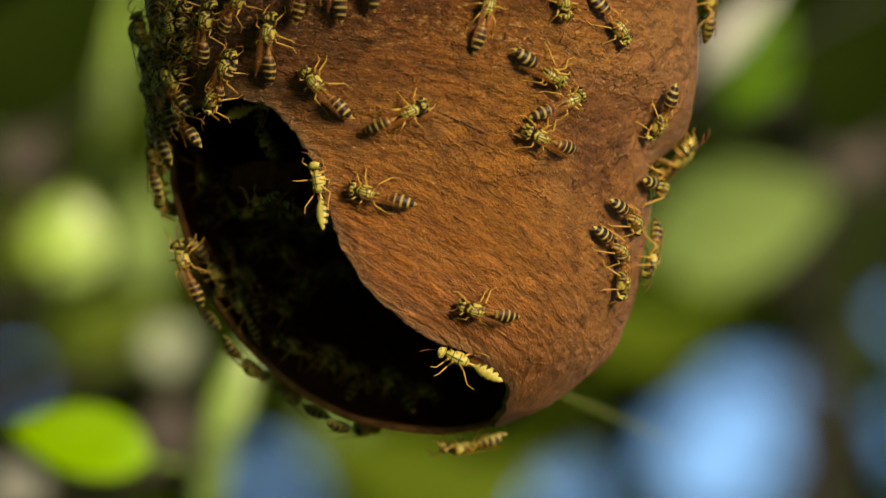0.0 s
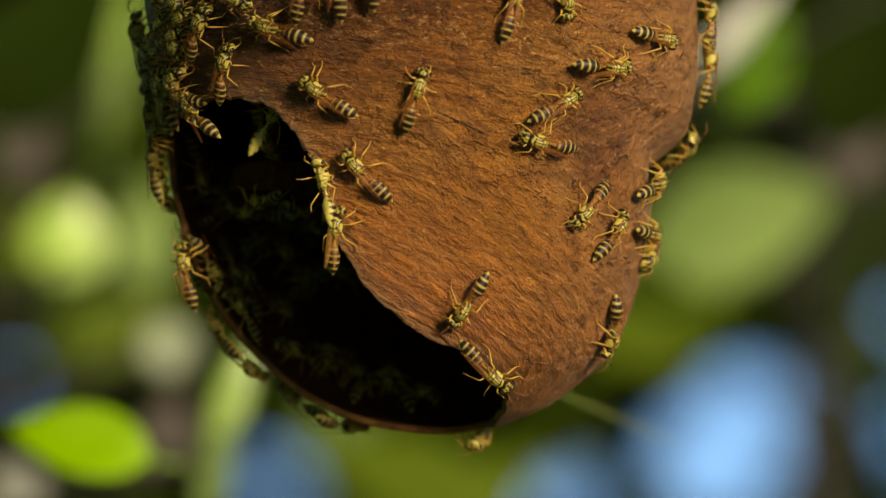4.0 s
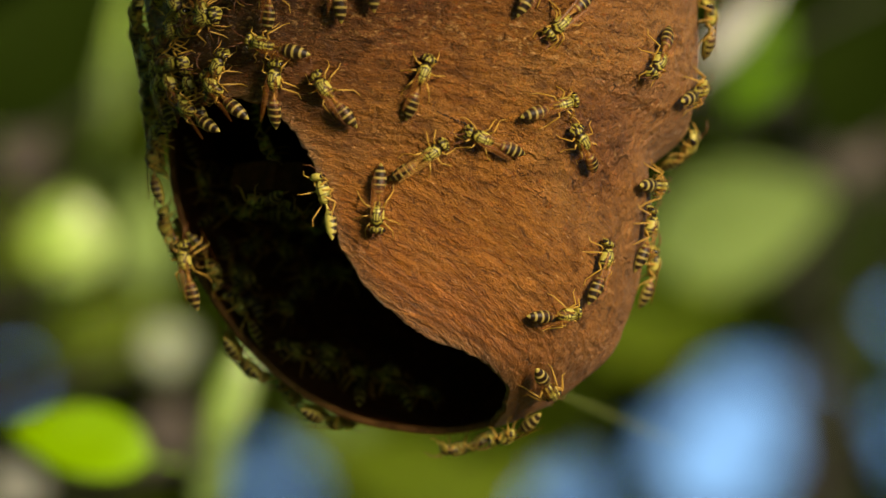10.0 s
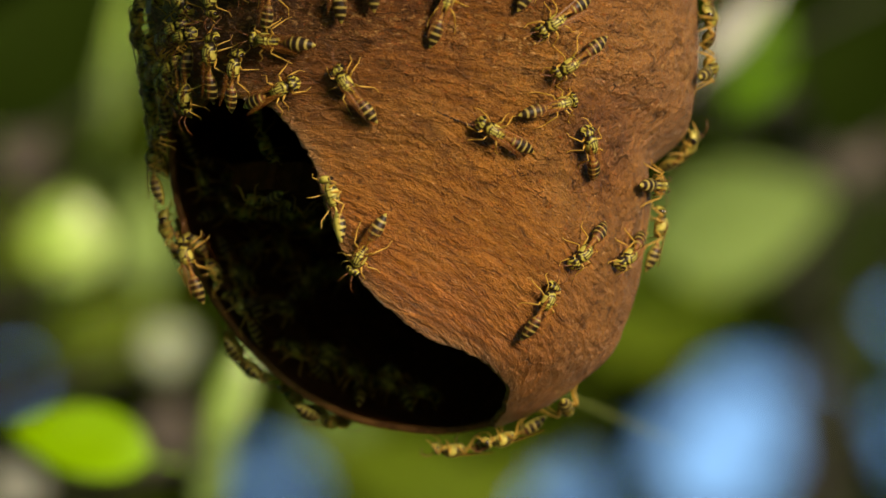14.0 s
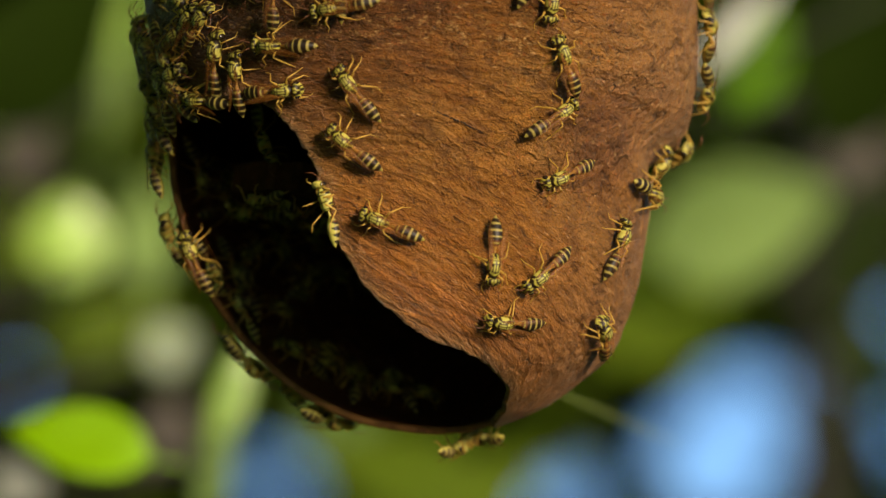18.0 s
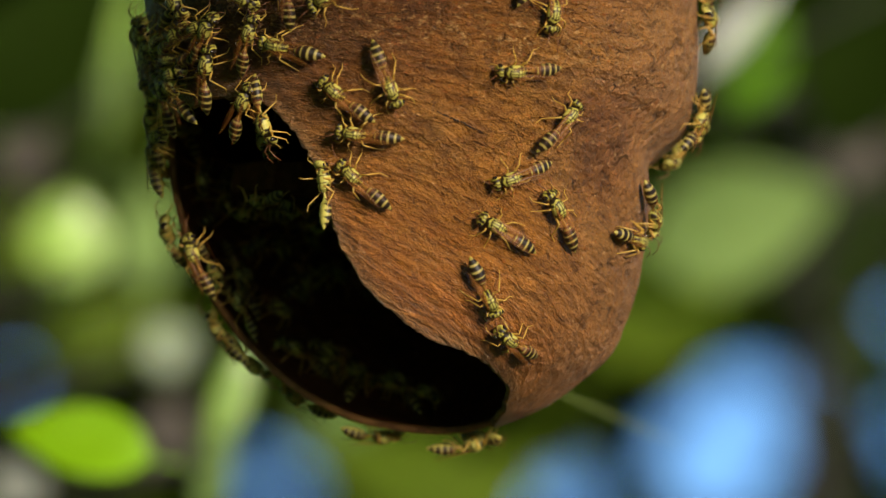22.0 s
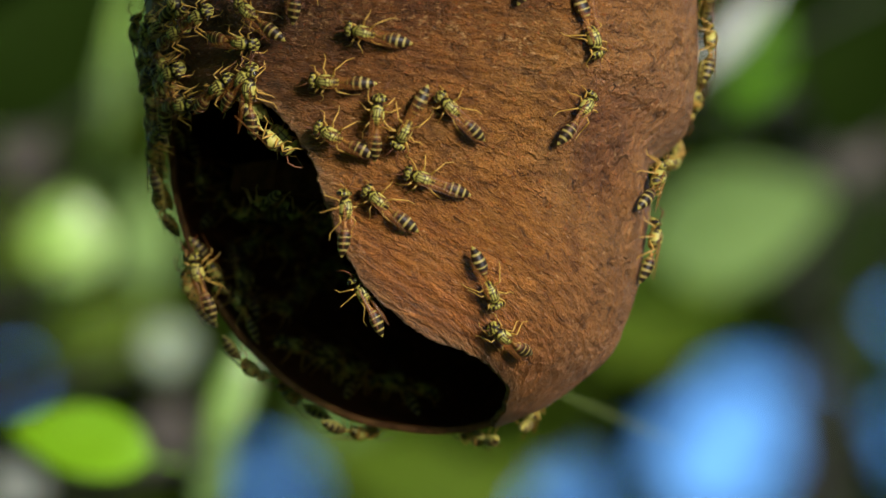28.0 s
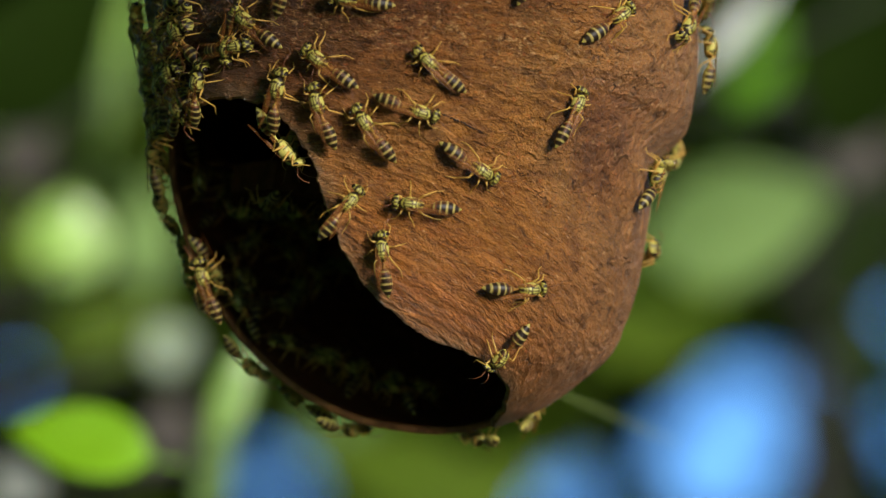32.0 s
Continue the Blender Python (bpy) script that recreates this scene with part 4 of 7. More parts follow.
def make_wasp(kind, flying=False):
    """One wasp: head, thorax, abdomen, two eyes, two antennae, six legs and two wings."""
    ob = tagged(new("wasp"), WASP_LABEL, "wasp", "wasps on the nest")
    part("thorax", THORAX, ob)
    head = part("head", HEAD, ob)
    for e in EYES:
        part("eye", e, head, "glossy black eye")
    part("abdomen", ABDOMEN, ob, "dark abdomen with yellow bands")
    spread = (0.10, 0.42, 0.85)[kind]
    for s in (-1, 1):
        part("wing", wing_mesh(s, spread, 0.22 + 0.2 * kind, OPEN_WING if flying else WING), ob, "pale amber wing" if flying else "folded amber wing")
        part("antenna", feeler_mesh(s, (0.7, 1.2, 0.4)[kind], (1.1, 0.6, 1.4)[kind], 0.15 * kind), ob, "thin dark antenna")
        for k in range(3):
            stance = STANCES[(kind + (s > 0) * (k + 1)) % 3]
            y0, knee, foot, toe = stance[k]
            part("leg", leg_mesh(s, y0, knee, foot, toe), ob)
    return ob


MASTERS = [make_wasp(k) for k in range(3)]
FLYER_LABEL = "black and yellow banded wasp that takes wing from the nest"
made_wasps = 0
ALL_WASPS = []


def wasp(kind=None):
    """The next wasp: the first three are the built ones, the others their copies."""
    global made_wasps
    made_wasps += 1
    if made_wasps <= len(MASTERS):
        ALL_WASPS.append(MASTERS[made_wasps - 1])
        return MASTERS[made_wasps - 1]
    ob = copy_thing(MASTERS[(made_wasps * 7 // 3 if kind is None else kind) % 3], Matrix())
    for o in (ob, *ob.children_recursive):
        o.animation_data_clear()
    k = 0.95 + 0.11 * random.Random(made_wasps).random()
    ob.scale = (k, k, k)
    ALL_WASPS.append(ob)
    return ob


def flying_wasp(start, end):
    """A wasp whose wings stand out from one time to another and lie folded before and after."""
    ob = tagged(make_wasp(0, True), FLYER_LABEL)
    ALL_WASPS.append(ob)
    for wing, s in zip([o for o in ob.children if o.name.startswith("wing")], (-1, 1)):
        root = Vector((s * 0.6, 0.8, 3.0)) * MM
        out = Matrix.Translation(root) @ Matrix.Rotation(radians(62 * s), 4, "Z") @ Matrix.Translation(-root)
        walk(wing, [(0, Matrix()), (start, Matrix()), (start + 0.1, out), (end, out), (end + 0.3, Matrix()), (32.5, Matrix())])
    return ob


def on_shell(a, h, turn, lift=0.0, inside=False):
    """The pose of a wasp on the paper: a degrees round, h millimetres up, turn: degrees of its heading from level-right towards up."""
    e = 0.8
    p = Vector([float(v) for v in shell(a, h, False)])
    q = height_key(h)
    f = lambda aa, qq: Vector([float(v) for v in shell(aa, LOW + (HIGH - LOW) * (1 - math.cos(qq)) / 2, False)])
    east = (f(a + e, q) - f(a - e, q)).normalized()
    north = (f(a, q + 0.02) - f(a, q - 0.02)).normalized()
    n = east.cross(north).normalized()
    north = n.cross(east)
    if inside:
        p, n = p - n * 1.0, -n
    ahead = east * math.cos(radians(turn)) + north * math.sin(radians(turn))
    side = ahead.cross(n)
    m = Matrix((side, ahead, n)).transposed().to_4x4()
    m.translation = (p + n * lift) * MM
    return NEST @ m


def under_comb(x, y, turn):
    """Hanging from the lower comb, x and y millimetres across it."""
    return NEST @ pose(-5 * MM, 9 * MM, 6.5 * MM, -8, 9, 0) @ pose(x * MM, y * MM, -3.0 * MM, 0, 180, turn)


def free(x, y, z, turn, roll=0.0, pitch=0.0):
    """A pose off the paper, millimetres in the nest's space; turn: heading from right towards up, roll 0: back to the viewer's side."""
    m = Matrix.Translation(Vector((x, y, z)) * MM) @ Matrix.Rotation(radians(90), 4, "X") @ Matrix.Rotation(radians(turn - 90), 4, "Z")
    return NEST @ m @ Matrix.Rotation(radians(pitch), 4, "X") @ Matrix.Rotation(radians(roll), 4, "Y")


HIPS = [Vector((s * 0.55, y, 1.35)) * MM for s in (-1, 1) for y in (1.3, 0.5, -0.5)]


def step_legs(ob, every=0.5):
    """Swings the legs of a crawling wasp in two alternating threes, the more the faster it goes, and its antennae a little."""
    keys = ob.animation_data
    curves = [c for c in keys.action.layers[0].strips[0].channelbag(keys.action_slot).fcurves if c.data_path == "location"]
    times = [every * k for k in range(int(32 / every) + 1)]
    spots = [Vector([c.evaluate(frame(t)) for c in curves]) for t in times]
    if max((p - spots[0]).length for p in spots) < 0.004:
        return
    legs = [o for o in ob.children if o.name.startswith("leg")]
    for k, leg in enumerate(legs):
        hip, side = HIPS[k], -1 if k < 3 else 1
        rows = []
        for i, t in enumerate(times):
            speed = (spots[min(i + 1, len(spots) - 1)] - spots[max(i - 1, 0)]).length / every / MM
            swing = min(1.0, speed / 5.0) * 15 * (1 if (i + k) % 2 else -1) * side
            m = Matrix.Translation(hip) @ Matrix.Rotation(radians(swing), 4, "Z") @ Matrix.Translation(-hip)
            rows.append((t, m))
        walk(leg, rows)


def motions():
    walk(wasp(2), [(0, on_shell(-22.3, 24.5, 133.5)), (3, on_shell(-22.3, 23.9, 138.6)), (3.5, on_shell(-22.4, 23.7, 145.5)), (6.5, on_shell(-22.2, 23.3, 140)), (9, on_shell(-22, 22.9, 134.3)), (9.5, on_shell(-21.1, 23, 132.5)), (10, on_shell(-20.5, 23.7, 126.4)), (11.5, on_shell(-20, 23.7, 129)), (12, on_shell(-20, 24.2, 128.2)), (12.5, on_shell(-17.8, 24.1, 132.9)), (14, on_shell(-16, 24.4, 125.2)), (19, on_shell(-15.5, 24.4, 128.2)), (20.5, on_shell(-18.1, 23.2, 139.8)), (22.5, on_shell(-18.4, 23.3, 140.5)), (23.5, on_shell(-17.1, 24.2, 159.1)), (24, on_shell(-16.9, 24.1, 158)), (24.5, on_shell(-18.3, 24, 166.3)), (25.5, on_shell(-18.5, 23.4, 173.3)), (27.5, on_shell(-17.5, 24.2, 171)), (28, on_shell(-19.8, 24.8, 176.3)), (28.5, on_shell(-20.6, 24.8, 176.3)), (29, on_shell(-20.3, 25.2, 167.6)), (29.5, on_shell(-21.4, 25.7, 166.2)), (30.5, on_shell(-20.3, 26.2, 152.3)), (31.5, on_shell(-21.5, 28.1, 135.5)), (32, on_shell(-21.6, 28, 142.5))])
    walk(wasp(1), [(0, on_shell(-3.5, 20.4, 24.7)), (1, on_shell(-2.5, 21.6, 51.4)), (3, on_shell(-2.6, 21.4, 55.1)), (3.5, on_shell(-1.9, 22.3, 66.7)), (5.5, on_shell(-1.4, 25.9, 76.4)), (9.5, on_shell(-0.9, 25.8, 74.5)), (10.5, on_shell(-0.6, 25.5, 65.4)), (11, on_shell(-0.6, 26.1, 68.8)), (12.5, on_shell(1.6, 31.3, 73.1)), (13.5, on_shell(4.3, 35, 71.9)), (14, on_shell(4.9, 36.2, 70.6)), (14.5, on_shell(5.2, 36.7, 70.6)), (16.5, on_shell(8.1, 44.3, 84.8)), (32, on_shell(8.1, 44.3, 84.8))])
    walk(wasp(), [(0, on_shell(25.5, 17.1, 160.1)), (1.5, on_shell(26, 16.5, 162.2)), (2, on_shell(26.8, 16.2, 167.3)), (3, on_shell(26.7, 15.8, 174.1)), (3.5, on_shell(26, 16.1, 171.5)), (5.5, on_shell(22.5, 17.3, 161.3)), (6.5, on_shell(18.7, 16.9, 166.7)), (7.5, on_shell(17.1, 16.5, 167.5)), (8, on_shell(15.4, 16.3, 171.1)), (8.5, on_shell(15.3, 16.2, 167.7)), (9, on_shell(12.9, 16.6, 162.3)), (10, on_shell(12.9, 16.8, 157.8)), (10.5, on_shell(14.4, 17.1, 148.7)), (11, on_shell(13.7, 18.2, 140.3)), (12, on_shell(13.5, 18.4, 136)), (13.5, on_shell(14.8, 17.9, 145)), (14.5, on_shell(15.4, 17.2, 165.6)), (16.5, on_shell(22, 10.2, 273.5)), (17, on_shell(22.3, 8.7, 274.9)), (17.5, on_shell(21, 4.2, 266.5)), (18, on_shell(17.4, -2.3, 265.5)), (19, on_shell(15.5, -5.2, 277.7)), (21, on_shell(16, -6.8, 297)), (24, on_shell(15.9, -6.3, 297.6)), (25.5, on_shell(16.2, -5.6, 295)), (28, on_shell(16.3, -5.7, 294.7)), (28.5, on_shell(17.5, -5, 269.6)), (29, on_shell(16.9, -5.1, 239.1)), (29.5, on_shell(14.5, -5.6, 217.3)), (30, on_shell(13.1, -6.6, 220.8)), (30.5, on_shell(14.3, -5.5, 255.1)), (31, on_shell(17.6, -5.8, 299.8)), (31.5, on_shell(19.7, -5.8, 328.5)), (32, on_shell(24.9, -5.5, 360.2))])
    walk(wasp(), [(0, on_shell(30.9, 21.8, 21.3)), (0.5, on_shell(30.6, 22.2, 26.4)), (3.5, on_shell(30.2, 22, 27.1)), (5.5, on_shell(29.7, 21.3, 24.2)), (6.5, on_shell(29.5, 21.2, 8.9)), (12, on_shell(28.9, 21.2, 18.7)), (14.5, on_shell(28.4, 21.3, 13.8)), (16.5, on_shell(27, 20.9, 20.9)), (17.5, on_shell(28, 20.4, 23.9)), (18.5, on_shell(30, 20, 41.7)), (21, on_shell(30.1, 19.6, 61.3)), (22, on_shell(30.8, 19.5, 48.4)), (24, on_shell(30.2, 19.6, 53.8)), (24.5, on_shell(31.1, 19.4, 43)), (25.5, on_shell(33, 19.7, 46)), (27.5, on_shell(34.7, 20.7, 51.5)), (30.5, on_shell(35, 20.8, 45.8)), (32, on_shell(32.7, 21.1, 62.7))])
    walk(wasp(), [(0, on_shell(25.6, 26.5, 330.9)), (0.5, on_shell(26.7, 26.3, 331.6)), (1, on_shell(29.2, 26.9, 340.9)), (2, on_shell(32.2, 28.1, 369.8)), (3.5, on_shell(37.5, 27.7, 365.8)), (5.5, on_shell(48.3, 26.4, 342.4)), (6, on_shell(50.9, 26.6, 352.7)), (7, on_shell(59.3, 25.3, 345.7)), (8, on_shell(63.3, 23, 324.2)), (8.5, on_shell(65.2, 22.2, 342.9)), (9.5, on_shell(68.2, 22.5, 372.6)), (10, on_shell(75.7, 24.1, 375.7)), (11, on_shell(80.7, 26.6, 395.2)), (12, on_shell(84, 27.4, 406.3)), (13, on_shell(81.9, 27, 381.3)), (14, on_shell(85, 27.5, 373.4)), (17, on_shell(85, 26.6, 364.3)), (18, on_shell(88.1, 23.5, 320.5)), (19, on_shell(87, 23.5, 353.1)), (20, on_shell(88, 21.8, 315.4)), (21, on_shell(87, 19.2, 312.4)), (25.5, on_shell(90.8, 18.9, 318.9)), (28, on_shell(104.4, 22.8, 302.9)), (32, on_shell(65.5, 33.4, 225.8))])
    walk(wasp(), [(0, on_shell(74.9, 9.5, 353.6)), (2, on_shell(71.3, 9.5, 377.2)), (3, on_shell(71.9, 9.3, 371.8)), (5.5, on_shell(72.2, 11.4, 383.3)), (7, on_shell(70.4, 9.9, 364.7)), (8, on_shell(73.6, 9.7, 360.9)), (14, on_shell(73.6, 9.7, 360.9)), (17, on_shell(69.6, 8.5, 348)), (18, on_shell(70.9, 8.3, 344.2)), (19, on_shell(71, 7, 319.6)), (20, on_shell(70.3, 5.9, 307.3)), (21, on_shell(72.4, 3.8, 298.9)), (22, on_shell(73.2, 4.7, 309.4)), (23, on_shell(72, 6.1, 323.3)), (24, on_shell(73.2, 6.4, 341.1)), (25.5, on_shell(73.2, 6.4, 341.1)), (27.5, on_shell(71.5, 10.6, 398)), (32, on_shell(71.7, 11, 401.2))])
    walk(wasp(), [(0, on_shell(60.6, 4.3, 333.3)), (1, on_shell(65.1, 2.3, 330.9)), (2, on_shell(73.8, 2.6, 348.3)), (3, on_shell(73.9, 1.4, 332.9)), (5.5, on_shell(76.7, 4.3, 395.7)), (7, on_shell(71.8, 2.2, 358.2)), (8, on_shell(71.4, 1.6, 361.9)), (9, on_shell(72.7, 2.4, 375.5)), (10, on_shell(71.5, 3.6, 438.1)), (11, on_shell(71.3, 3.9, 440)), (12, on_shell(70.2, 3.3, 502.1)), (13, on_shell(66, 2.1, 508.8)), (14, on_shell(59.2, -0.8, 570.4)), (16.5, on_shell(53.9, -1.2, 449.7)), (17, on_shell(53.2, -0.6, 441.4)), (18, on_shell(55.6, 1.8, 424.6)), (18.5, on_shell(58.5, 3.1, 405.8)), (20, on_shell(60.6, 4.4, 400.4)), (21, on_shell(62, 2.4, 371)), (22, on_shell(63.7, 1.5, 350.8)), (23, on_shell(66.3, -1.3, 320.6)), (24, on_shell(68.7, -3.3, 318.6)), (25, on_shell(77.8, -3.3, 347.8)), (27.5, on_shell(77.8, 1.8, 438.4)), (28, on_shell(77.5, 1.8, 440.9)), (29, on_shell(78.5, 1, 422.3)), (30, on_shell(76.5, 2.2, 487.6)), (31, on_shell(83.6, 0.4, 515.1)), (32, on_shell(97.2, -0.1, 524.8))])
    walk(wasp(), [(0, on_shell(79.7, -1.2, 241.5)), (3, on_shell(74.2, -1.7, 252.1)), (5.5, on_shell(89.8, -0.4, 112.9)), (7, on_shell(89.8, -1.9, 123.9)), (8, on_shell(89.7, -2.3, 125.5)), (9, on_shell(88.1, -2.3, 100.6)), (10, on_shell(87.9, -2.2, 104.5)), (11, on_shell(87.6, -1.9, 90)), (12, on_shell(84.5, -1, 89.8)), (13, on_shell(87.6, 0, 89.5)), (14, on_shell(87.8, 3.6, 89.9)), (17, on_shell(86.9, 9.7, 134.4)), (18, on_shell(82.2, 13.5, 85.6)), (19, on_shell(82.4, 15.9, 130.1)), (20, on_shell(81.4, 16.5, 108.2)), (21, on_shell(77.3, 18.9, 50.3)), (22, on_shell(81, 19.8, 47.2)), (23, on_shell(87.8, 21.1, 50.9)), (24, on_shell(84.7, 25.4, 54.1)), (25, on_shell(86.9, 26.5, 60.1)), (28, on_shell(87, 31.5, 67.8)), (29, on_shell(87.8, 30.4, 89.9)), (30, on_shell(87.8, 30.8, 90.1)), (31, on_shell(88, 30, 90)), (32, on_shell(87.8, 30.4, 89.9))])
    walk(wasp(), [(0, on_shell(85.6, 37.4, 117)), (3, on_shell(85.7, 37.5, 124.4)), (5.5, on_shell(87, 32.1, 78.5)), (7, on_shell(87.9, 32.9, 90)), (8, on_shell(87.9, 33.8, 90)), (10, on_shell(88.7, 34.9, 119)), (12, on_shell(89, 36, 130.7)), (14, on_shell(88.4, 34.6, 141.2)), (17, on_shell(87.7, 35.4, 141.1)), (18, on_shell(87.2, 33.4, 130.6)), (20, on_shell(88, 34.3, 131)), (22, on_shell(86, 34.4, 136.1)), (24, on_shell(84.9, 32.8, 141.3)), (25, on_shell(88, 34.3, 130.7)), (27, on_shell(93.8, 40.8, 118)), (32, on_shell(93.8, 40.8, 118))])
    walk(wasp(), [(0, on_shell(94, 15.6, 120.7)), (1, on_shell(93.5, 16.8, 71.3)), (2, on_shell(84.4, 18.6, 39.8)), (3, on_shell(88.7, 24.3, 89.7)), (3.5, on_shell(88, 26.6, 90)), (6, on_shell(87.8, 36.5, 74.1)), (8, on_shell(88.7, 42.1, 119.7)), (32, on_shell(88.7, 42.1, 119.7))])
    walk(wasp(), [(0, on_shell(93.9, 15, 120)), (6, on_shell(98.4, 16.6, 143.3)), (14, on_shell(99.2, 16.6, 136.4)), (18, on_shell(98.2, 15.6, 155.5)), (20, on_shell(102.2, 15, 212.5)), (32, on_shell(101.7, 14.9, 211))])
    walk(wasp(), [(0, on_shell(63.2, 19.8, 274.3)), (1, on_shell(62.8, 18.5, 269.3)), (2, on_shell(52.2, 14.1, 286.3)), (3, on_shell(46.8, 11.3, 195.5)), (3.5, on_shell(44, 8.2, 204.1)), (5.5, on_shell(39.5, -1.3, 271.2)), (6.5, on_shell(38.9, -6.7, 283.4)), (7, on_shell(43.8, -8, 310.5)), (7.5, on_shell(48.2, -7.8, 336.5)), (8, on_shell(51.5, -6.4, 364.2)), (9, on_shell(50.2, -3.1, 399.1)), (9.5, on_shell(47, -3.5, 410.7)), (10, on_shell(48.1, -1.5, 429.5)), (10.5, on_shell(47.9, 1.6, 472.9)), (11, on_shell(45.1, 1.7, 478.7)), (11.5, on_shell(43.4, 1.7, 497.8)), (12, on_shell(41.2, 2, 530.2)), (12.5, on_shell(40.7, 0.9, 558.5)), (13, on_shell(40.7, -0.3, 568.2)), (13.5, on_shell(40.1, -0.7, 575.3)), (14.5, on_shell(41.7, -0.4, 580.6)), (16.5, on_shell(37.5, -1.2, 590)), (17, on_shell(34.2, -2.2, 590.4)), (17.5, on_shell(30.9, -2.5, 573.8)), (18, on_shell(27.9, -4, 577.7)), (18.5, on_shell(26.7, -4.7, 587.5)), (19, on_shell(24.9, -4.5, 574.6)), (19.5, on_shell(26, -3.5, 564.3)), (20, on_shell(25.5, -2.1, 553.6)), (20.5, on_shell(24.6, 0, 529.7)), (21, on_shell(22, 0.1, 533.8)), (21.5, on_shell(18.9, 1.6, 527.3)), (22, on_shell(18.9, 3, 509.3)), (22.5, on_shell(19.1, 3.7, 492.5)), (23, on_shell(18.1, 4.1, 492.3)), (24, on_shell(12.9, 3.7, 533.8)), (24.5, on_shell(9.1, 5, 525.2)), (25, on_shell(4.3, 4.4, 541.3)), (25.5, on_shell(0.3, 4.7, 541.2)), (27.5, on_shell(-6.1, 6.2, 503.3)), (28, on_shell(-6.6, 7.1, 500.9)), (28.5, on_shell(-5.9, 7.8, 490.6)), (29, on_shell(-5.4, 7.4, 494.2)), (29.5, on_shell(-3.4, 7.1, 486)), (30, on_shell(-2.6, 7.5, 494.2)), (30.5, on_shell(-1.5, 6.5, 509.7)), (31, on_shell(-0.2, 6.4, 518.8)), (31.5, on_shell(-0.4, 6.2, 520.9)), (32, on_shell(0.6, 6.6, 533.3))])
    walk(wasp(1), [(0, on_shell(54.1, -0.1, 330.2)), (2, on_shell(53.8, -0.1, 333.2)), (2.5, on_shell(53.5, 0, 348.5)), (3, on_shell(52.7, 1, 369.6)), (3.5, on_shell(52.9, 2.4, 389.8)), (5.5, on_shell(54.8, 5.5, 438.3)), (6, on_shell(51.9, 6.9, 442)), (6.5, on_shell(51.3, 8.7, 443.3)), (7, on_shell(49.2, 10.8, 458)), (8, on_shell(44.4, 13.5, 482.6)), (9.5, on_shell(37.6, 16.1, 488.7)), (10, on_shell(36.3, 16.5, 491.6)), (10.5, on_shell(35.9, 16.8, 488.6)), (12, on_shell(37.8, 17.1, 475.8)), (12.5, on_shell(39.4, 16.3, 478.6)), (14, on_shell(38.9, 16.1, 480.7)), (14.5, on_shell(38.8, 15.3, 489)), (16.5, on_shell(35.5, 13.6, 538.5)), (17.5, on_shell(35.3, 11.7, 562.5)), (18.5, on_shell(32.5, 10.5, 556.1)), (19.5, on_shell(30.1, 11, 542.6)), (20, on_shell(27.6, 11.4, 535.5)), (21, on_shell(24.8, 10.3, 548.1)), (22, on_shell(22.1, 10.6, 559.5)), (23, on_shell(17.9, 13.7, 556.5)), (23.5, on_shell(15, 15, 544.8)), (24, on_shell(13.7, 16.4, 538.9)), (25, on_shell(12, 16.1, 543.7)), (25.5, on_shell(12.7, 17, 535.4)), (27.5, on_shell(5.2, 20.2, 503.7)), (28.5, on_shell(5.2, 21.3, 491.5)), (29, on_shell(4.7, 21.6, 494.6)), (29.5, on_shell(5.2, 22.6, 490.2)), (30.5, on_shell(2.9, 24.5, 499.9)), (31, on_shell(2.9, 25.9, 498.1)), (32, on_shell(0.7, 27.5, 499.4))])
    walk(wasp(), [(0, on_shell(13.1, -8.1, 166)), (0.5, on_shell(11.3, -7.7, 164.5)), (1.5, on_shell(9.6, -7.3, 178.9)), (2, on_shell(8.8, -6.6, 169.9)), (2.5, on_shell(8.8, -6.6, 169.9)), (3.5, on_shell(9.6, -7.7, 221.9)), (5.5, on_shell(16.6, -8.6, 307.2)), (6, on_shell(22.9, -8.7, 356)), (6.5, on_shell(26.5, -8.6, 356.3)), (7, on_shell(27.9, -8.3, 358.9)), (7.5, on_shell(30.8, -7.9, 366.3)), (8.5, on_shell(33.2, -8.9, 332.5)), (9.5, on_shell(35.7, -9.1, 342.2)), (10, on_shell(36, -8.9, 365.7)), (10.5, on_shell(35.7, -8.1, 392.2)), (11, on_shell(33.3, -7.1, 411)), (11.5, on_shell(34.2, -7.5, 430.7)), (12.5, on_shell(31.5, -6.8, 463.4)), (13, on_shell(29.7, -6.9, 449.8)), (14.5, on_shell(29.8, -7.1, 426.9)), (16.5, on_shell(28, -8.3, 509)), (17, on_shell(26.7, -9.1, 525.4)), (17.5, on_shell(22.8, -9.2, 529.6)), (18, on_shell(19.6, -9.9, 535.1)), (19, on_shell(20.8, -11.6, 509.4)), (20, on_shell(22.6, -12.5, 508.4)), (22, on_shell(21.6, -12.3, 505.1)), (24, on_shell(19.8, -11.8, 502.7)), (25.5, on_shell(19.2, -11.4, 499.4)), (27.5, on_shell(19.3, -11.3, 499.9)), (28, on_shell(19.9, -11.8, 504.3)), (29, on_shell(18.9, -12.4, 521.5)), (29.5, on_shell(16.5, -12.5, 527.3)), (30, on_shell(15.4, -12.6, 528.6)), (31, on_shell(17.2, -14.2, 559.3)), (31.5, on_shell(19.5, -15, 584.6)), (32, on_shell(19.7, -14.8, 600.9))])
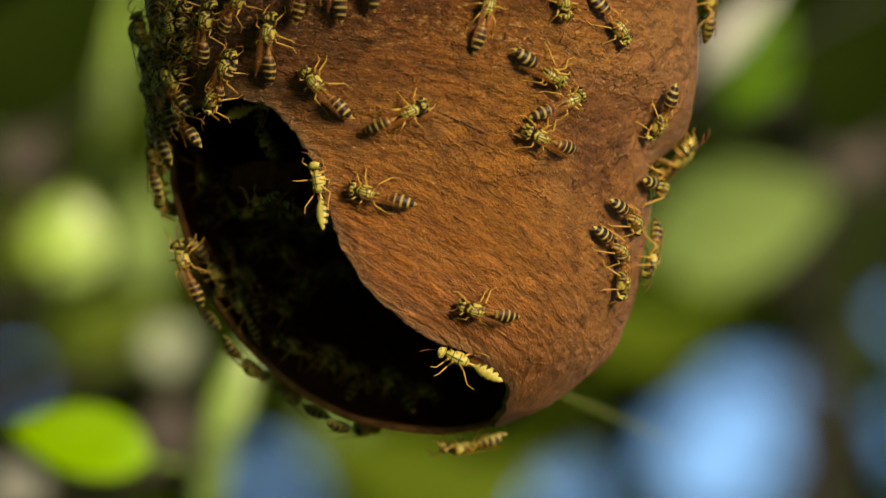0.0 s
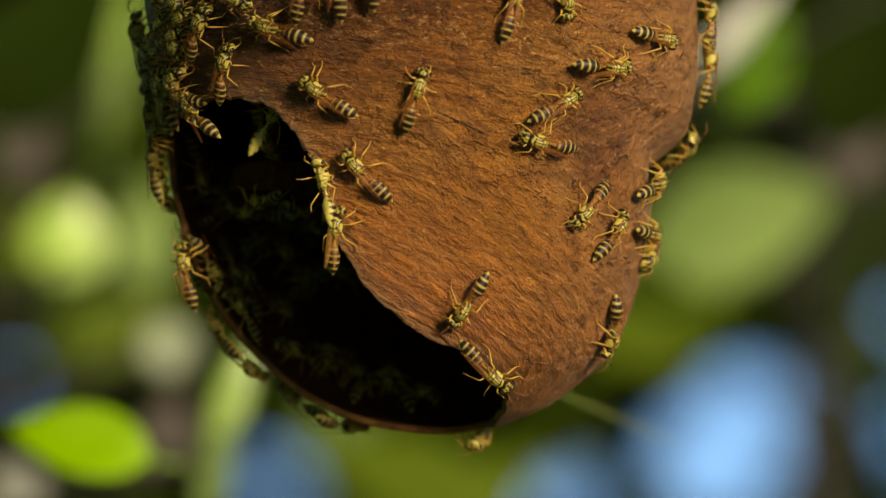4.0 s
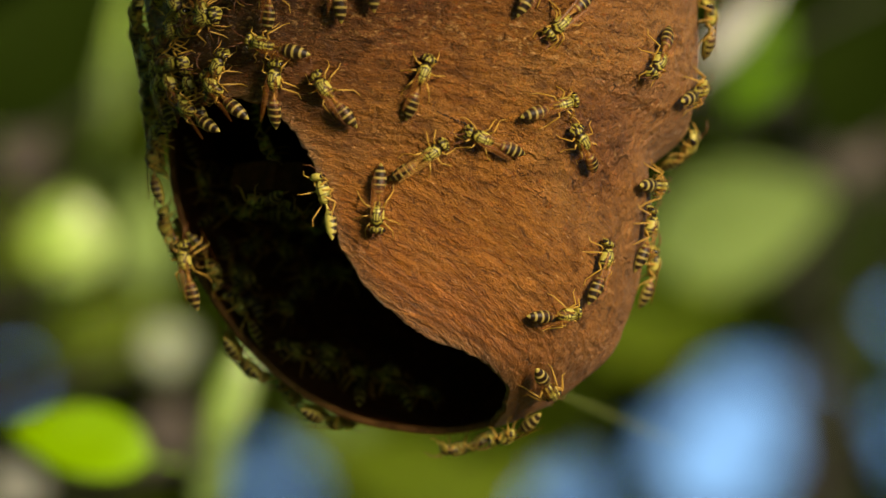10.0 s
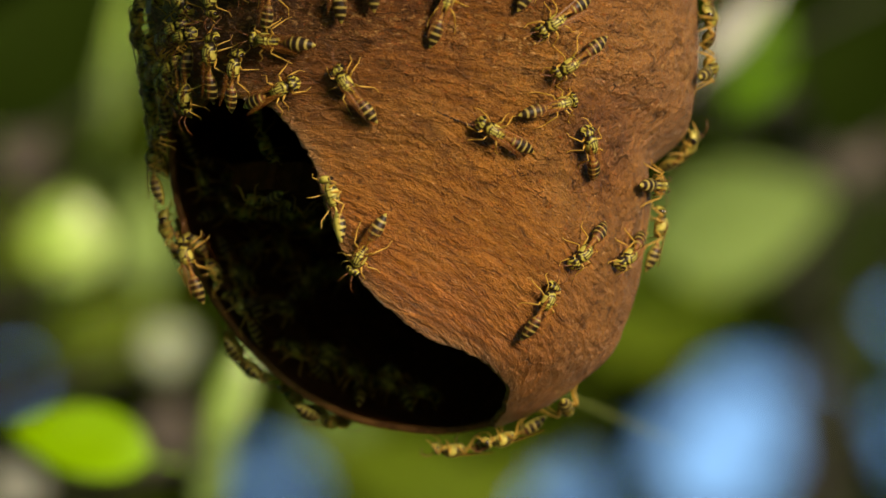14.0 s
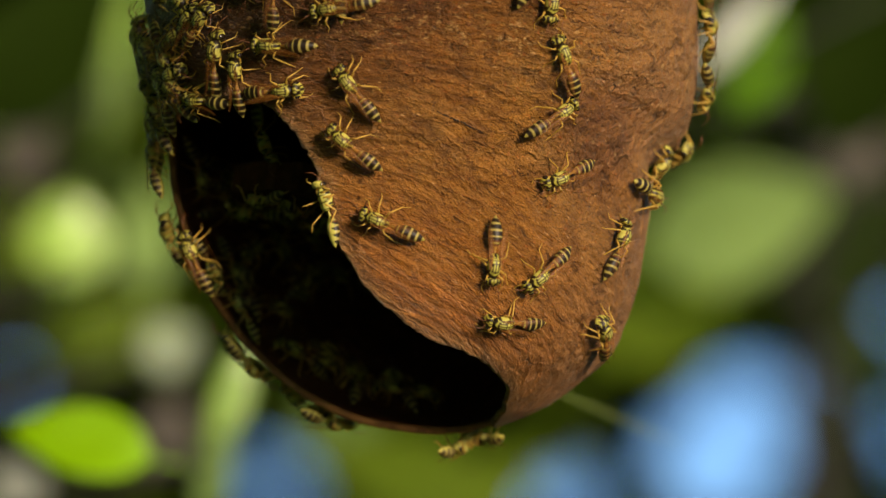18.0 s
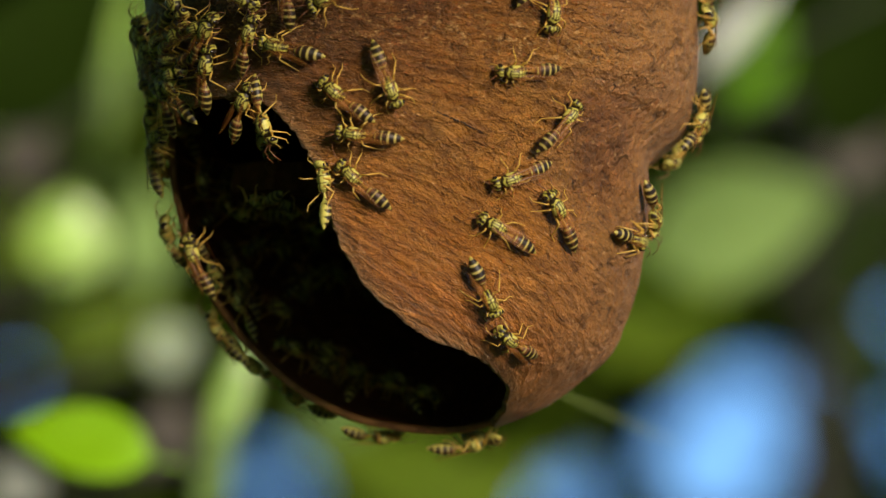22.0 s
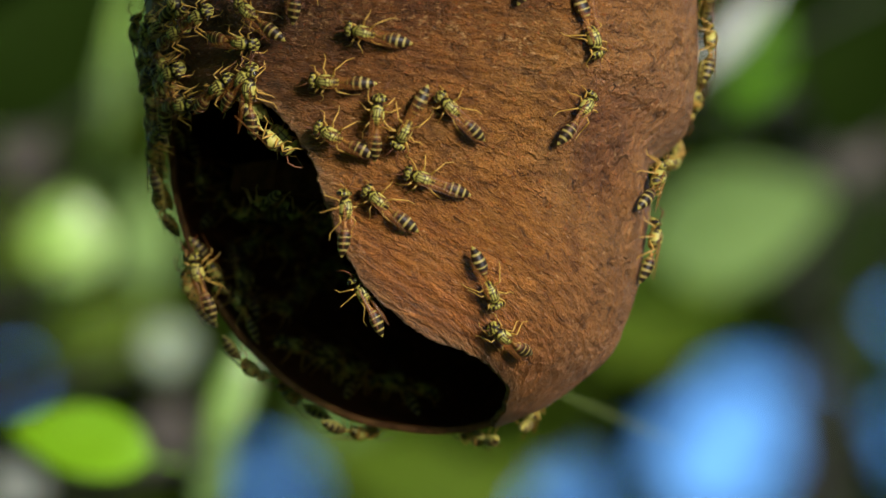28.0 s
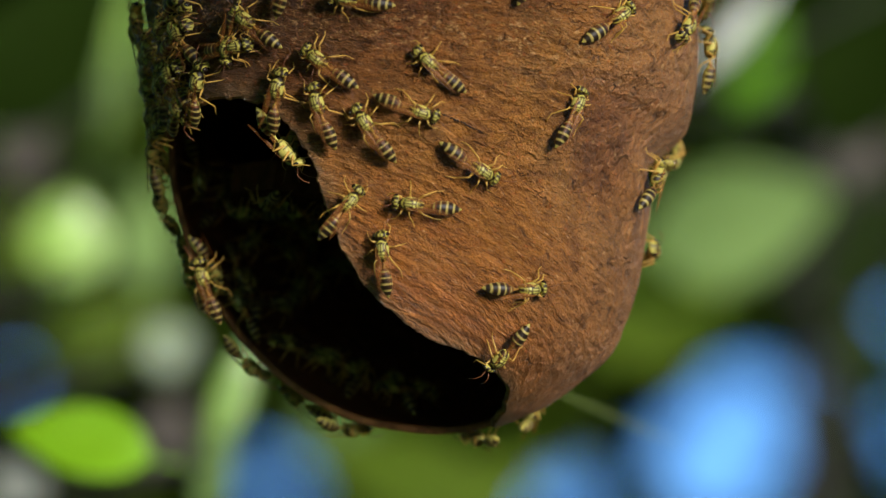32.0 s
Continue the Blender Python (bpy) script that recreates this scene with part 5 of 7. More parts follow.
    walk(wasp(2), [(0, on_shell(28.5, 36.7, 277.8)), (3.5, on_shell(28.9, 36.7, 278.6)), (5.5, on_shell(31.4, 36.8, 256)), (6.5, on_shell(31.6, 35.6, 257.8)), (8.5, on_shell(31.6, 34.9, 252.1)), (9, on_shell(31.6, 34.9, 250.4)), (9.5, on_shell(29.6, 34.5, 228.9)), (10.5, on_shell(27.5, 32.2, 219.7)), (11.5, on_shell(27.4, 32.3, 217.2)), (12, on_shell(26.7, 33, 208.7)), (14.5, on_shell(26.7, 33.5, 216.8)), (16.5, on_shell(25.9, 36.3, 264.4)), (18, on_shell(26, 36.3, 265.4)), (19.5, on_shell(25.8, 35.2, 265.9)), (21.5, on_shell(25.5, 35.1, 263.6)), (22.5, on_shell(28, 34.5, 268.7)), (23, on_shell(29.7, 33.7, 276.4)), (23.5, on_shell(30.3, 32.2, 277)), (25.5, on_shell(30.8, 31.4, 279.7)), (27.5, on_shell(34.4, 32.3, 304.6)), (28, on_shell(34.6, 30.9, 287.3)), (28.5, on_shell(35.2, 30.4, 292.9)), (29, on_shell(37.6, 31.2, 333)), (29.5, on_shell(38.9, 31.7, 354.6)), (30.5, on_shell(42.4, 33.6, 377)), (31.5, on_shell(42.5, 34, 382.1)), (32, on_shell(41.9, 34.4, 391.8))])
    walk(wasp(1), [(0, on_shell(41.5, 32.4, 312.6)), (0.5, on_shell(43.4, 32.6, 325.9)), (1.5, on_shell(45.6, 32.7, 356)), (2.5, on_shell(48.7, 31.5, 349.9)), (3.5, on_shell(52.3, 31.3, 354.1)), (5.5, on_shell(68.2, 30.5, 332.1)), (6, on_shell(69.8, 30, 335)), (6.5, on_shell(70.1, 30.1, 333.4)), (7.5, on_shell(66.6, 29.2, 309.2)), (8, on_shell(66.3, 29.1, 304.3)), (8.5, on_shell(64.9, 28.8, 292.8)), (9, on_shell(63.1, 29.6, 262.3)), (9.5, on_shell(57.4, 29.4, 233.4)), (10, on_shell(52.8, 27.8, 229.2)), (10.5, on_shell(51.3, 29, 207.4)), (11, on_shell(47.7, 30.8, 184.5)), (11.5, on_shell(41.6, 30, 191)), (12, on_shell(34.6, 28.4, 206.4)), (13, on_shell(32.2, 28.6, 212)), (13.5, on_shell(30.2, 27.5, 228.6)), (14, on_shell(29.6, 27.7, 214.9)), (14.5, on_shell(30.8, 28.5, 189.1)), (16.5, on_shell(28.4, 28.7, 128.7)), (18.5, on_shell(28, 28.5, 114)), (19.5, on_shell(28, 27.7, 119.8)), (20.5, on_shell(28, 26.6, 155.5)), (21, on_shell(24.6, 27, 162)), (22.5, on_shell(16, 25.8, 192.2)), (23.5, on_shell(13.1, 23.5, 202.9)), (24, on_shell(12.7, 23.3, 203.4)), (24.5, on_shell(11.1, 23.9, 193.2)), (25, on_shell(7.9, 24.6, 181.3)), (25.5, on_shell(4.8, 26.3, 165)), (27.5, on_shell(-6.7, 30, 168)), (28, on_shell(-11.6, 31.8, 165.9)), (28.5, on_shell(-11.5, 32.6, 172.7)), (29, on_shell(-11.1, 32.8, 164.7)), (29.5, on_shell(-11.9, 33.3, 165)), (31, on_shell(-19.1, 37.7, 160.4)), (31.5, on_shell(-16.6, 37.5, 165.8)), (32, on_shell(-14.5, 36.6, 171.8))])
    walk(wasp(0), [(0, on_shell(-9.1, 8.4, 165.3)), (1, on_shell(-11.3, 8.7, 169.9)), (1.5, on_shell(-11.3, 9.5, 160.3)), (2.5, on_shell(-10.8, 9.9, 159.2)), (3, on_shell(-9.7, 10.7, 145.2)), (3.5, on_shell(-10.7, 11.6, 134.3)), (5.5, on_shell(-15.7, 15.3, 135.7)), (6, on_shell(-16.5, 16.9, 164.3)), (6.5, on_shell(-17, 17.2, 167.7)), (7.5, on_shell(-12.2, 15.4, 206)), (8, on_shell(-11, 13.8, 222.1)), (8.5, on_shell(-11.3, 11.8, 235.4)), (9, on_shell(-9.2, 10.2, 250.2)), (10, on_shell(-7, 5.4, 266.7)), (11, on_shell(-7.3, 1.9, 270.8)), (11.5, on_shell(-8.3, -0.8, 257.5)), (12, on_shell(-9.5, -0.8, 250.5)), (12.5, on_shell(-10.5, 0, 243.4)), (13.5, on_shell(-11.6, -0.2, 229.9)), (14, on_shell(-11.2, -0.8, 238.1)), (14.5, on_shell(-11, -0.4, 239.2)), (16.5, on_shell(-8.8, 1.1, 211.4)), (17, on_shell(-6.6, 2.1, 191.5)), (17.5, on_shell(-6.9, 3.5, 168.4)), (18, on_shell(-6.8, 4.2, 156.8)), (18.5, on_shell(-8.1, 5.5, 147.6)), (19, on_shell(-10.2, 6.2, 153.3)), (19.5, on_shell(-10.2, 7.7, 149.1)), (20, on_shell(-11.3, 9.8, 138.1)), (20.5, on_shell(-10.5, 10.2, 129.4)), (21, on_shell(-11.5, 10.2, 137.7)), (22.5, on_shell(-12.9, 11.3, 136.4)), (23, on_shell(-12.6, 11.9, 130.8)), (23.5, on_shell(-15, 13.1, 130.4)), (24, on_shell(-15.3, 13.3, 128.6)), (24.5, on_shell(-16.5, 14.8, 130.9)), (25.5, on_shell(-17.4, 15.6, 147.1)), (27.5, on_shell(-19.3, 15.2, 146.2)), (28, on_shell(-18.8, 17.1, 151.4)), (28.5, on_shell(-19, 17.7, 143.6)), (29, on_shell(-19.5, 17.5, 137.2)), (29.5, on_shell(-20.8, 16.4, 122.8)), (30, on_shell(-21.3, 16, 144.4)), (30.5, on_shell(-21.2, 18.5, 141.4)), (31, on_shell(-21.2, 20.8, 122)), (31.5, on_shell(-22.2, 21.2, 102.8)), (32, on_shell(-22.3, 21.6, 106.3))])
    walk(wasp(1), [(0, free(-19.2, -37, 9.6, 99.2, 150)), (3.5, free(-18.7, -37.2, 10, 103.1, 145.9)), (10, free(-18.8, -37.6, 7.8, 106.5, 138.2)), (12, free(-18, -37.7, 7.7, 104.2, 135.9)), (14, free(-17.6, -37.8, 7.4, 107, 133.5)), (16.5, free(-17.1, -38, 5.1, 102, 130.6)), (17.5, free(-18.1, -37.9, 5.6, 110, 130.6)), (19, free(-19.1, -37.8, 9.1, 99.3, 132.4)), (20, free(-18.9, -37.6, 10, 92.1, 133.5)), (23, free(-18.8, -37.3, 9.5, 97, 137.1)), (25.5, free(-18.5, -37, 8.8, 93.5, 140)), (27.5, free(-16.9, -36, 6.7, 105.3, 60)), (28, free(-15.5, -36.5, 5.7, 90, 37.5)), (28.5, free(-16.4, -37, 6, 93.3, 15)), (29.5, free(-14.9, -37, 4.9, 70.9, 13.6)), (30, free(-14.5, -37, 4.5, 68.9, 12.9)), (31, free(-13.4, -37, 5.5, 61.7, 11.4)), (32, free(-14.1, -37, 6.9, 51.7, 10))])
    walk(flying_wasp(11.8, 13.9), [(0, on_shell(-4, 2, 180, inside=True)), (1.8, on_shell(-12, 2, 180, inside=True)), (2.5, free(-17.6, -30, 1.5, 94.5, 120)), (3, on_shell(-17.8, 2.5, 88.4)), (3.5, on_shell(-17.1, 3, 86.9)), (5.5, on_shell(-8.9, 6, 53.2)), (6, on_shell(-4.4, 8.4, 48.4)), (6.5, on_shell(-1, 11.7, 48.1)), (7, on_shell(2.5, 14.2, 42.1)), (7.5, on_shell(4.3, 15.6, 40.8)), (8.5, on_shell(2.9, 15.2, 48.2)), (9, on_shell(1.1, 15.7, 61.5)), (9.5, on_shell(0.7, 16.4, 60.3)), (10, on_shell(2.7, 14.4, 35.9)), (10.5, on_shell(6.6, 12.7, 1.6)), (11, on_shell(8.2, 12.3, -2.8)), (11.5, on_shell(8.2, 10.9, -20.6)), (11.8, on_shell(8.8, 11.2, -24)), (11.9, free(6.6, -56, 4.6, -28, 10)), (12, free(16.6, -66, -2.8, -16, 10)), (12.1, free(32, -70, -6.5, -10, 15)), (12.2, free(60, -60, -9, 10, 10)), (12.5, free(150, 60, -5, 60, 0)), (13, free(170, 160, 10, 120, 0)), (13.8, free(60, 120, 20, 190, 0)), (14.2, on_shell(175, 20, 180)), (32, on_shell(178, 22, 180))])
    walk(wasp(), [(0, free(-25.6, -21, 21.5, 16.2, 190)), (1, free(-25.1, -21.3, 21.6, 26.6, 190)), (3, free(-24.9, -22, 21.8, 19.4, 190)), (5.5, free(-25.9, -30, 16.4, 150.9, 150)), (6, free(-26.2, -30.3, 17, 139.3, 130)), (6.5, free(-27, -30.7, 18.8, 117.7, 110)), (7, free(-27.8, -31, 19.7, 124.3, 90)), (7.5, on_shell(-34.2, 20.2, 136.1)), (8, on_shell(-34.9, 21.5, 105.1)), (8.5, on_shell(-34.9, 22.8, 108.1)), (9, on_shell(-32.8, 24.3, 103.6)), (9.5, on_shell(-31.5, 24.2, 81.5)), (10, on_shell(-31.7, 25, 82.4)), (10.5, on_shell(-32.3, 24.9, 87.3)), (11, on_shell(-30.8, 25.1, 71.9)), (12, on_shell(-31.1, 24.4, 54.9)), (12.5, on_shell(-29.8, 24.2, 41.1)), (14.5, on_shell(-31, 23.6, 18.3)), (16.5, on_shell(-30.7, 23.6, 5.3)), (17, on_shell(-29.1, 24.1, 11.1)), (17.5, on_shell(-28.9, 24.1, 10.9)), (18, on_shell(-30.3, 23.5, 2.6)), (18.5, on_shell(-31.8, 22.2, -10.6)), (19, on_shell(-31.6, 23.3, -21.6)), (19.5, on_shell(-31.7, 23.2, -41.7)), (20, on_shell(-32.3, 22.8, -89.9)), (20.5, on_shell(-33.5, 23.2, -112)), (21, on_shell(-33.9, 22.1, -135.7)), (21.5, on_shell(-33.1, 20.7, -110.1)), (22, free(-24.7, -31, 19, -72.3, 60)), (23, free(-23.7, -30, 17.5, -48.8, 150)), (25, free(-23.8, -29.6, 17.7, -45, 158)), (28, free(-23.7, -29, 17.3, -45, 170)), (30, free(-22.8, -24.5, 16.5, -59.8, 170)), (32, free(-22.2, -20, 15.8, -90, 170))])
    walk(wasp(), [(0, on_shell(-40, 27, 250, inside=True)), (6, on_shell(-42, 25, 270, inside=True)), (7, free(-29.6, -30, 19.9, 133.2, 105)), (8, free(-29.6, -32, 20.2, 135.3, 60)), (8.5, on_shell(-41.3, 22.2, 137.6)), (9, on_shell(-42.8, 23, 130.2)), (9.5, on_shell(-46.4, 23.1, 145.4)), (10, on_shell(-47.7, 24.3, 137.8)), (10.5, on_shell(-51.4, 26.1, 140.9)), (11, on_shell(-51.9, 26.3, 156.2)), (11.5, on_shell(-52.5, 25.6, 150.4)), (12, on_shell(-53.7, 26.9, 137.2)), (13, on_shell(-60, 25.6, 66.7)), (13.5, on_shell(-61.8, 26.6, 45.3)), (14, on_shell(-63.2, 27, 22.7)), (14.5, on_shell(-62.8, 26.5, 17.1)), (19, on_shell(-63, 26.2, 13.9)), (19.5, on_shell(-63.7, 26.2, 13.2)), (20, on_shell(-63.1, 26.2, 13.8)), (23.5, on_shell(-62.5, 26.2, 13.2)), (25.5, on_shell(-63.4, 26.3, 14.7)), (28.5, on_shell(-63.1, 26.4, 14.4)), (29, on_shell(-62.4, 26.5, 15.8)), (30.5, on_shell(-63.1, 26.4, 15.2)), (31, on_shell(-64.1, 26.4, 15.8)), (32, on_shell(-63.4, 26.6, 17.3))])
    walk(wasp(), [(0, on_shell(-44.2, 26.8, 60.8)), (1, on_shell(-41.4, 26.3, 32.8)), (2, on_shell(-41.2, 26.5, 34.2)), (3, on_shell(-42.3, 27.8, 64.1)), (3.5, on_shell(-43.4, 27.9, 67.2)), (5.5, on_shell(-45.3, 26.6, 69.2)), (6.5, on_shell(-45.4, 26.8, 68.5)), (7, on_shell(-44.7, 27.5, 61.8)), (9, on_shell(-45.8, 27.3, 68.4)), (11, on_shell(-46.6, 26.9, 48)), (12, on_shell(-45.2, 27.3, 54.9)), (13, on_shell(-42.7, 28.1, 77.4)), (13.5, on_shell(-42.2, 27.2, 74.1)), (14.5, on_shell(-41.4, 26.7, 71.6)), (16.5, on_shell(-43.1, 25.7, 71)), (17, on_shell(-42, 25.2, 90.4)), (18, on_shell(-41.3, 26.4, 87.7)), (19, on_shell(-40.5, 29.5, 75.9)), (19.5, on_shell(-38.8, 31.4, 74.7)), (20, on_shell(-38.6, 32.2, 84.6)), (20.5, on_shell(-37.3, 32.3, 78.5)), (21, on_shell(-37, 32.4, 78.7)), (21.5, on_shell(-37.2, 31.8, 74.4)), (23, on_shell(-34.7, 31.9, 53.3)), (24, on_shell(-32.9, 33.1, 46.4)), (25.5, on_shell(-33.7, 32.9, 33.8)), (27.5, on_shell(-39.4, 30.6, -4.9)), (29, on_shell(-39.3, 30.8, -10.2)), (32, on_shell(-40.9, 30.1, 6.3))])
    walk(wasp(), [(0, on_shell(-47.4, 33.8, 69)), (3, on_shell(-48.5, 33.4, 68.7)), (5.5, on_shell(-50.7, 34.2, 8.8)), (8, on_shell(-48.5, 34.6, -16.8)), (10, on_shell(-48.4, 34.2, 17.5)), (12, on_shell(-48.3, 29.9, 46.8)), (14, on_shell(-47.7, 28.9, 79)), (17, on_shell(-47.2, 29.1, 78.4)), (17.5, on_shell(-46.1, 29.5, 75.3)), (18.5, on_shell(-46.4, 29, 84.2)), (19, on_shell(-46.5, 29.5, 90.5)), (20, on_shell(-48.3, 28.5, 78.4)), (20.5, on_shell(-47.8, 28.4, 75)), (21, on_shell(-49.6, 27.6, 73.7)), (22, on_shell(-49.4, 27.2, 73.3)), (22.5, on_shell(-49.9, 27.5, 73.2)), (23, on_shell(-50.1, 28.6, 70.2)), (24, on_shell(-51.5, 26, 63.6)), (24.5, on_shell(-51.8, 25.2, 61.4)), (25, on_shell(-51, 24.7, 63.5)), (25.5, on_shell(-51.1, 23.9, 62.8)), (28, on_shell(-46.6, 24, 29.1)), (29, on_shell(-46.1, 22.3, -12.2)), (30, on_shell(-52.3, 22.8, 135.4)), (31, on_shell(-53.3, 24.5, 57.2)), (32, on_shell(-52.8, 24.9, 64.2))])
    walk(wasp(2), [(0, on_shell(-31.8, 31.7, 83.6)), (1, on_shell(-33.1, 32.4, 111.5)), (1.5, on_shell(-33.5, 32.2, 130.3)), (2.5, on_shell(-33.4, 33, 139.9)), (3, on_shell(-34.1, 34.2, 137.3)), (3.5, on_shell(-33.1, 33.5, 149.3)), (5.5, on_shell(-31, 32.2, 176.7)), (6.5, on_shell(-32, 30.9, 175.8)), (7, on_shell(-32.2, 30.7, 157.1)), (7.5, on_shell(-31.4, 30.7, 156.2)), (9.5, on_shell(-32.9, 30.3, 162.2)), (11.5, on_shell(-34, 30.6, 177.4)), (13.5, on_shell(-32.5, 30.7, 172.2)), (14.5, on_shell(-31.9, 31.1, 174.1)), (17, on_shell(-31.7, 30.6, 177.5)), (18.5, on_shell(-32, 29.8, 178.5)), (19.5, on_shell(-31.6, 29.3, 178.6)), (20, on_shell(-31.4, 30.3, 175)), (22, on_shell(-30.2, 30, 166.8)), (23.5, on_shell(-30.1, 29, 172.2)), (24, on_shell(-29.9, 29.4, 193.3)), (24.5, on_shell(-27.4, 28.4, 219.6)), (25, on_shell(-27.1, 28.4, 223)), (25.5, on_shell(-27.9, 27.1, 217.2)), (27.5, free(-24, -31, 17.8, 309, 90)), (29, free(-22.7, -31, 17.5, 324.8, 100)), (32, free(-21.9, -31, 15.8, 310.9, 120))])
    walk(wasp(), [(0, on_shell(-30, 28, 270, inside=True)), (19.5, on_shell(-33, 25, 270, inside=True)), (20.5, free(-28, -30, 18.2, 64.4, 120)), (21, on_shell(-40.4, 21.6, 16.4)), (22.5, on_shell(-39.4, 22.1, 67.8)), (23, on_shell(-39.3, 23, 74.8)), (23.5, on_shell(-38.6, 23, 72)), (24, on_shell(-39.5, 22.3, 78.7)), (25.5, on_shell(-39.2, 22.6, 73.7)), (27.5, on_shell(-38.4, 23.6, 82)), (29, on_shell(-36.7, 23.3, 88.2)), (30, on_shell(-35.6, 23.6, 81.6)), (31, on_shell(-36.4, 22.8, 89.1)), (32, on_shell(-31.2, 23.7, 74.8))])
    walk(wasp(0), [(0, on_shell(-2, 6, 180, inside=True)), (15, on_shell(-12, 6, 180, inside=True)), (16, on_shell(-16, 8, 120)), (17, on_shell(-13.5, 14.1, 133.6)), (17.5, on_shell(-14.4, 15.5, 136.7)), (18, on_shell(-16.2, 16.3, 138.5)), (18.5, on_shell(-16.3, 16.6, 137.6)), (19, on_shell(-15.4, 16.3, 133.4)), (20, on_shell(-16.9, 17.4, 133.8)), (20.5, on_shell(-16.1, 18.1, 153.7)), (21, on_shell(-16.7, 17.4, 169.5)), (22, on_shell(-14, 17.3, 171.9)), (22.5, on_shell(-13.4, 17.1, 173)), (23, on_shell(-14, 17.6, 155.7)), (23.5, on_shell(-12.6, 18.2, 147.2)), (24, on_shell(-9.7, 17.5, 116.9)), (25, on_shell(-10.2, 17.5, 126.4)), (25.5, on_shell(-9.6, 17.7, 123.6)), (28, on_shell(-9.7, 19.9, 82.8)), (29, on_shell(-10.8, 21.3, 64.5)), (30, on_shell(-9.2, 22, 37.7)), (31, on_shell(-7.1, 21.9, 6.3)), (32, on_shell(-1.3, 20.5, -18.7))])
    walk(wasp(), [(0, on_shell(-9.1, 41.9, 90.9)), (14, on_shell(-9.1, 41.9, 90.9)), (17, on_shell(-11, 35.5, 183.1)), (17.5, on_shell(-16, 34.9, 189.5)), (18, on_shell(-18, 35.3, 188.8)), (18.5, on_shell(-18, 34.2, 207.1)), (19, on_shell(-16.7, 33.6, 228.8)), (19.5, on_shell(-15.3, 32.3, 242)), (20, on_shell(-15.1, 31, 245.8)), (20.5, on_shell(-12.7, 29.8, 261.3)), (21, on_shell(-10, 27.9, 281.6)), (22.5, on_shell(-4.8, 21.6, 296.2)), (23, on_shell(-1.2, 19.9, 308.5)), (23.5, on_shell(-0.4, 20.1, 314.2)), (24, on_shell(-0.1, 21.4, 318.3)), (25, on_shell(-2, 19.5, 293.7)), (25.5, on_shell(-3, 19.1, 287.9)), (27.5, on_shell(-3, 18.2, 251.3)), (28, on_shell(-3.7, 17.8, 242.8)), (28.5, on_shell(-3.5, 17.4, 275)), (29, on_shell(-3, 18.8, 331.2)), (29.5, on_shell(-1.4, 19, 347.5)), (30.5, on_shell(4.9, 17.1, 350.1)), (32, on_shell(14.7, 12, 327.9))])
    walk(wasp(), [(0, free(2.1, -30, -16.6, 154.2, 165)), (1, free(2.2, -30, -16.6, 123.2, 120)), (2, free(3.9, -31, -16.7, 261.3, 60)), (3, free(5.7, -31, -18, 302.6, 33.3)), (3.5, free(6.8, -31, -18.3, 307.7, 20)), (5.5, on_shell(24.9, -16.8, 344.7)), (6.5, on_shell(27.3, -16.4, 332.9)), (7, on_shell(31.3, -16.6, 334.6)), (7.5, on_shell(33.2, -16.4, 321.8)), (9, on_shell(40.3, -18.4, 311.4)), (10, on_shell(45.5, -19.5, 325.6)), (10.5, on_shell(52.5, -20.6, 341.2)), (12, on_shell(68.9, -22.9, 328.9)), (12.5, on_shell(77.1, -23.4, 334.4)), (13, on_shell(81, -23.3, 348.8)), (13.5, on_shell(83, -22.9, 355.9)), (14.5, on_shell(84.8, -22, 351.7)), (16.5, on_shell(99.1, -19.4, 424.9)), (17, on_shell(107.6, -17.3, 427.7)), (18, on_shell(54, -11.7, 495.5)), (18.5, on_shell(47.2, -8.4, 492.1)), (19, on_shell(42.5, -6.1, 489.4)), (19.5, on_shell(41.1, -4.1, 467.8)), (20, on_shell(41, -2, 458.8)), (20.5, on_shell(40.3, 0.9, 461.7)), (21.5, on_shell(34.6, 4.1, 482.3)), (22.5, on_shell(33.2, 7.6, 480.3)), (23.5, on_shell(26.8, 10, 497.8)), (24, on_shell(23.4, 9.8, 506.8)), (24.5, on_shell(21.3, 9.8, 511.9)), (25, on_shell(17.3, 10.5, 518.9)), (25.5, on_shell(13.9, 10.2, 518.6)), (27.5, on_shell(4.7, 11.2, 512.3)), (28, on_shell(2.8, 10.5, 519.7)), (28.5, on_shell(0.9, 10.7, 517.4)), (29, on_shell(-1.4, 11.9, 513)), (29.5, on_shell(-1.4, 13, 504.2)), (30, on_shell(-4.1, 14.3, 500.9)), (30.5, on_shell(-7.9, 15.8, 496.6)), (31, on_shell(-7.5, 16.4, 486.5)), (31.5, on_shell(-11.1, 17, 498.5)), (32, on_shell(-12, 18.8, 483.8))])
    walk(wasp(1), [(0, on_shell(6, -8, 200, inside=True)), (26.4, on_shell(-4, -7, 180, inside=True)), (27.5, free(-13.3, -28, -7.2, 127.4, 40)), (28, free(-12.6, -29, -7.1, 118.3, 28.3)), (28.5, free(-11, -30, -6.8, 95, 16.7)), (29, free(-10.1, -31, -5.7, 92.8, 5)), (29.5, on_shell(-6.1, -3.4, 72.3)), (30, on_shell(-5, -3.1, 66.9)), (30.5, on_shell(-5.3, -1.5, 79.9)), (31.5, on_shell(-7, -0.2, 101.6)), (32, on_shell(-6.2, -0.2, 94.8))])
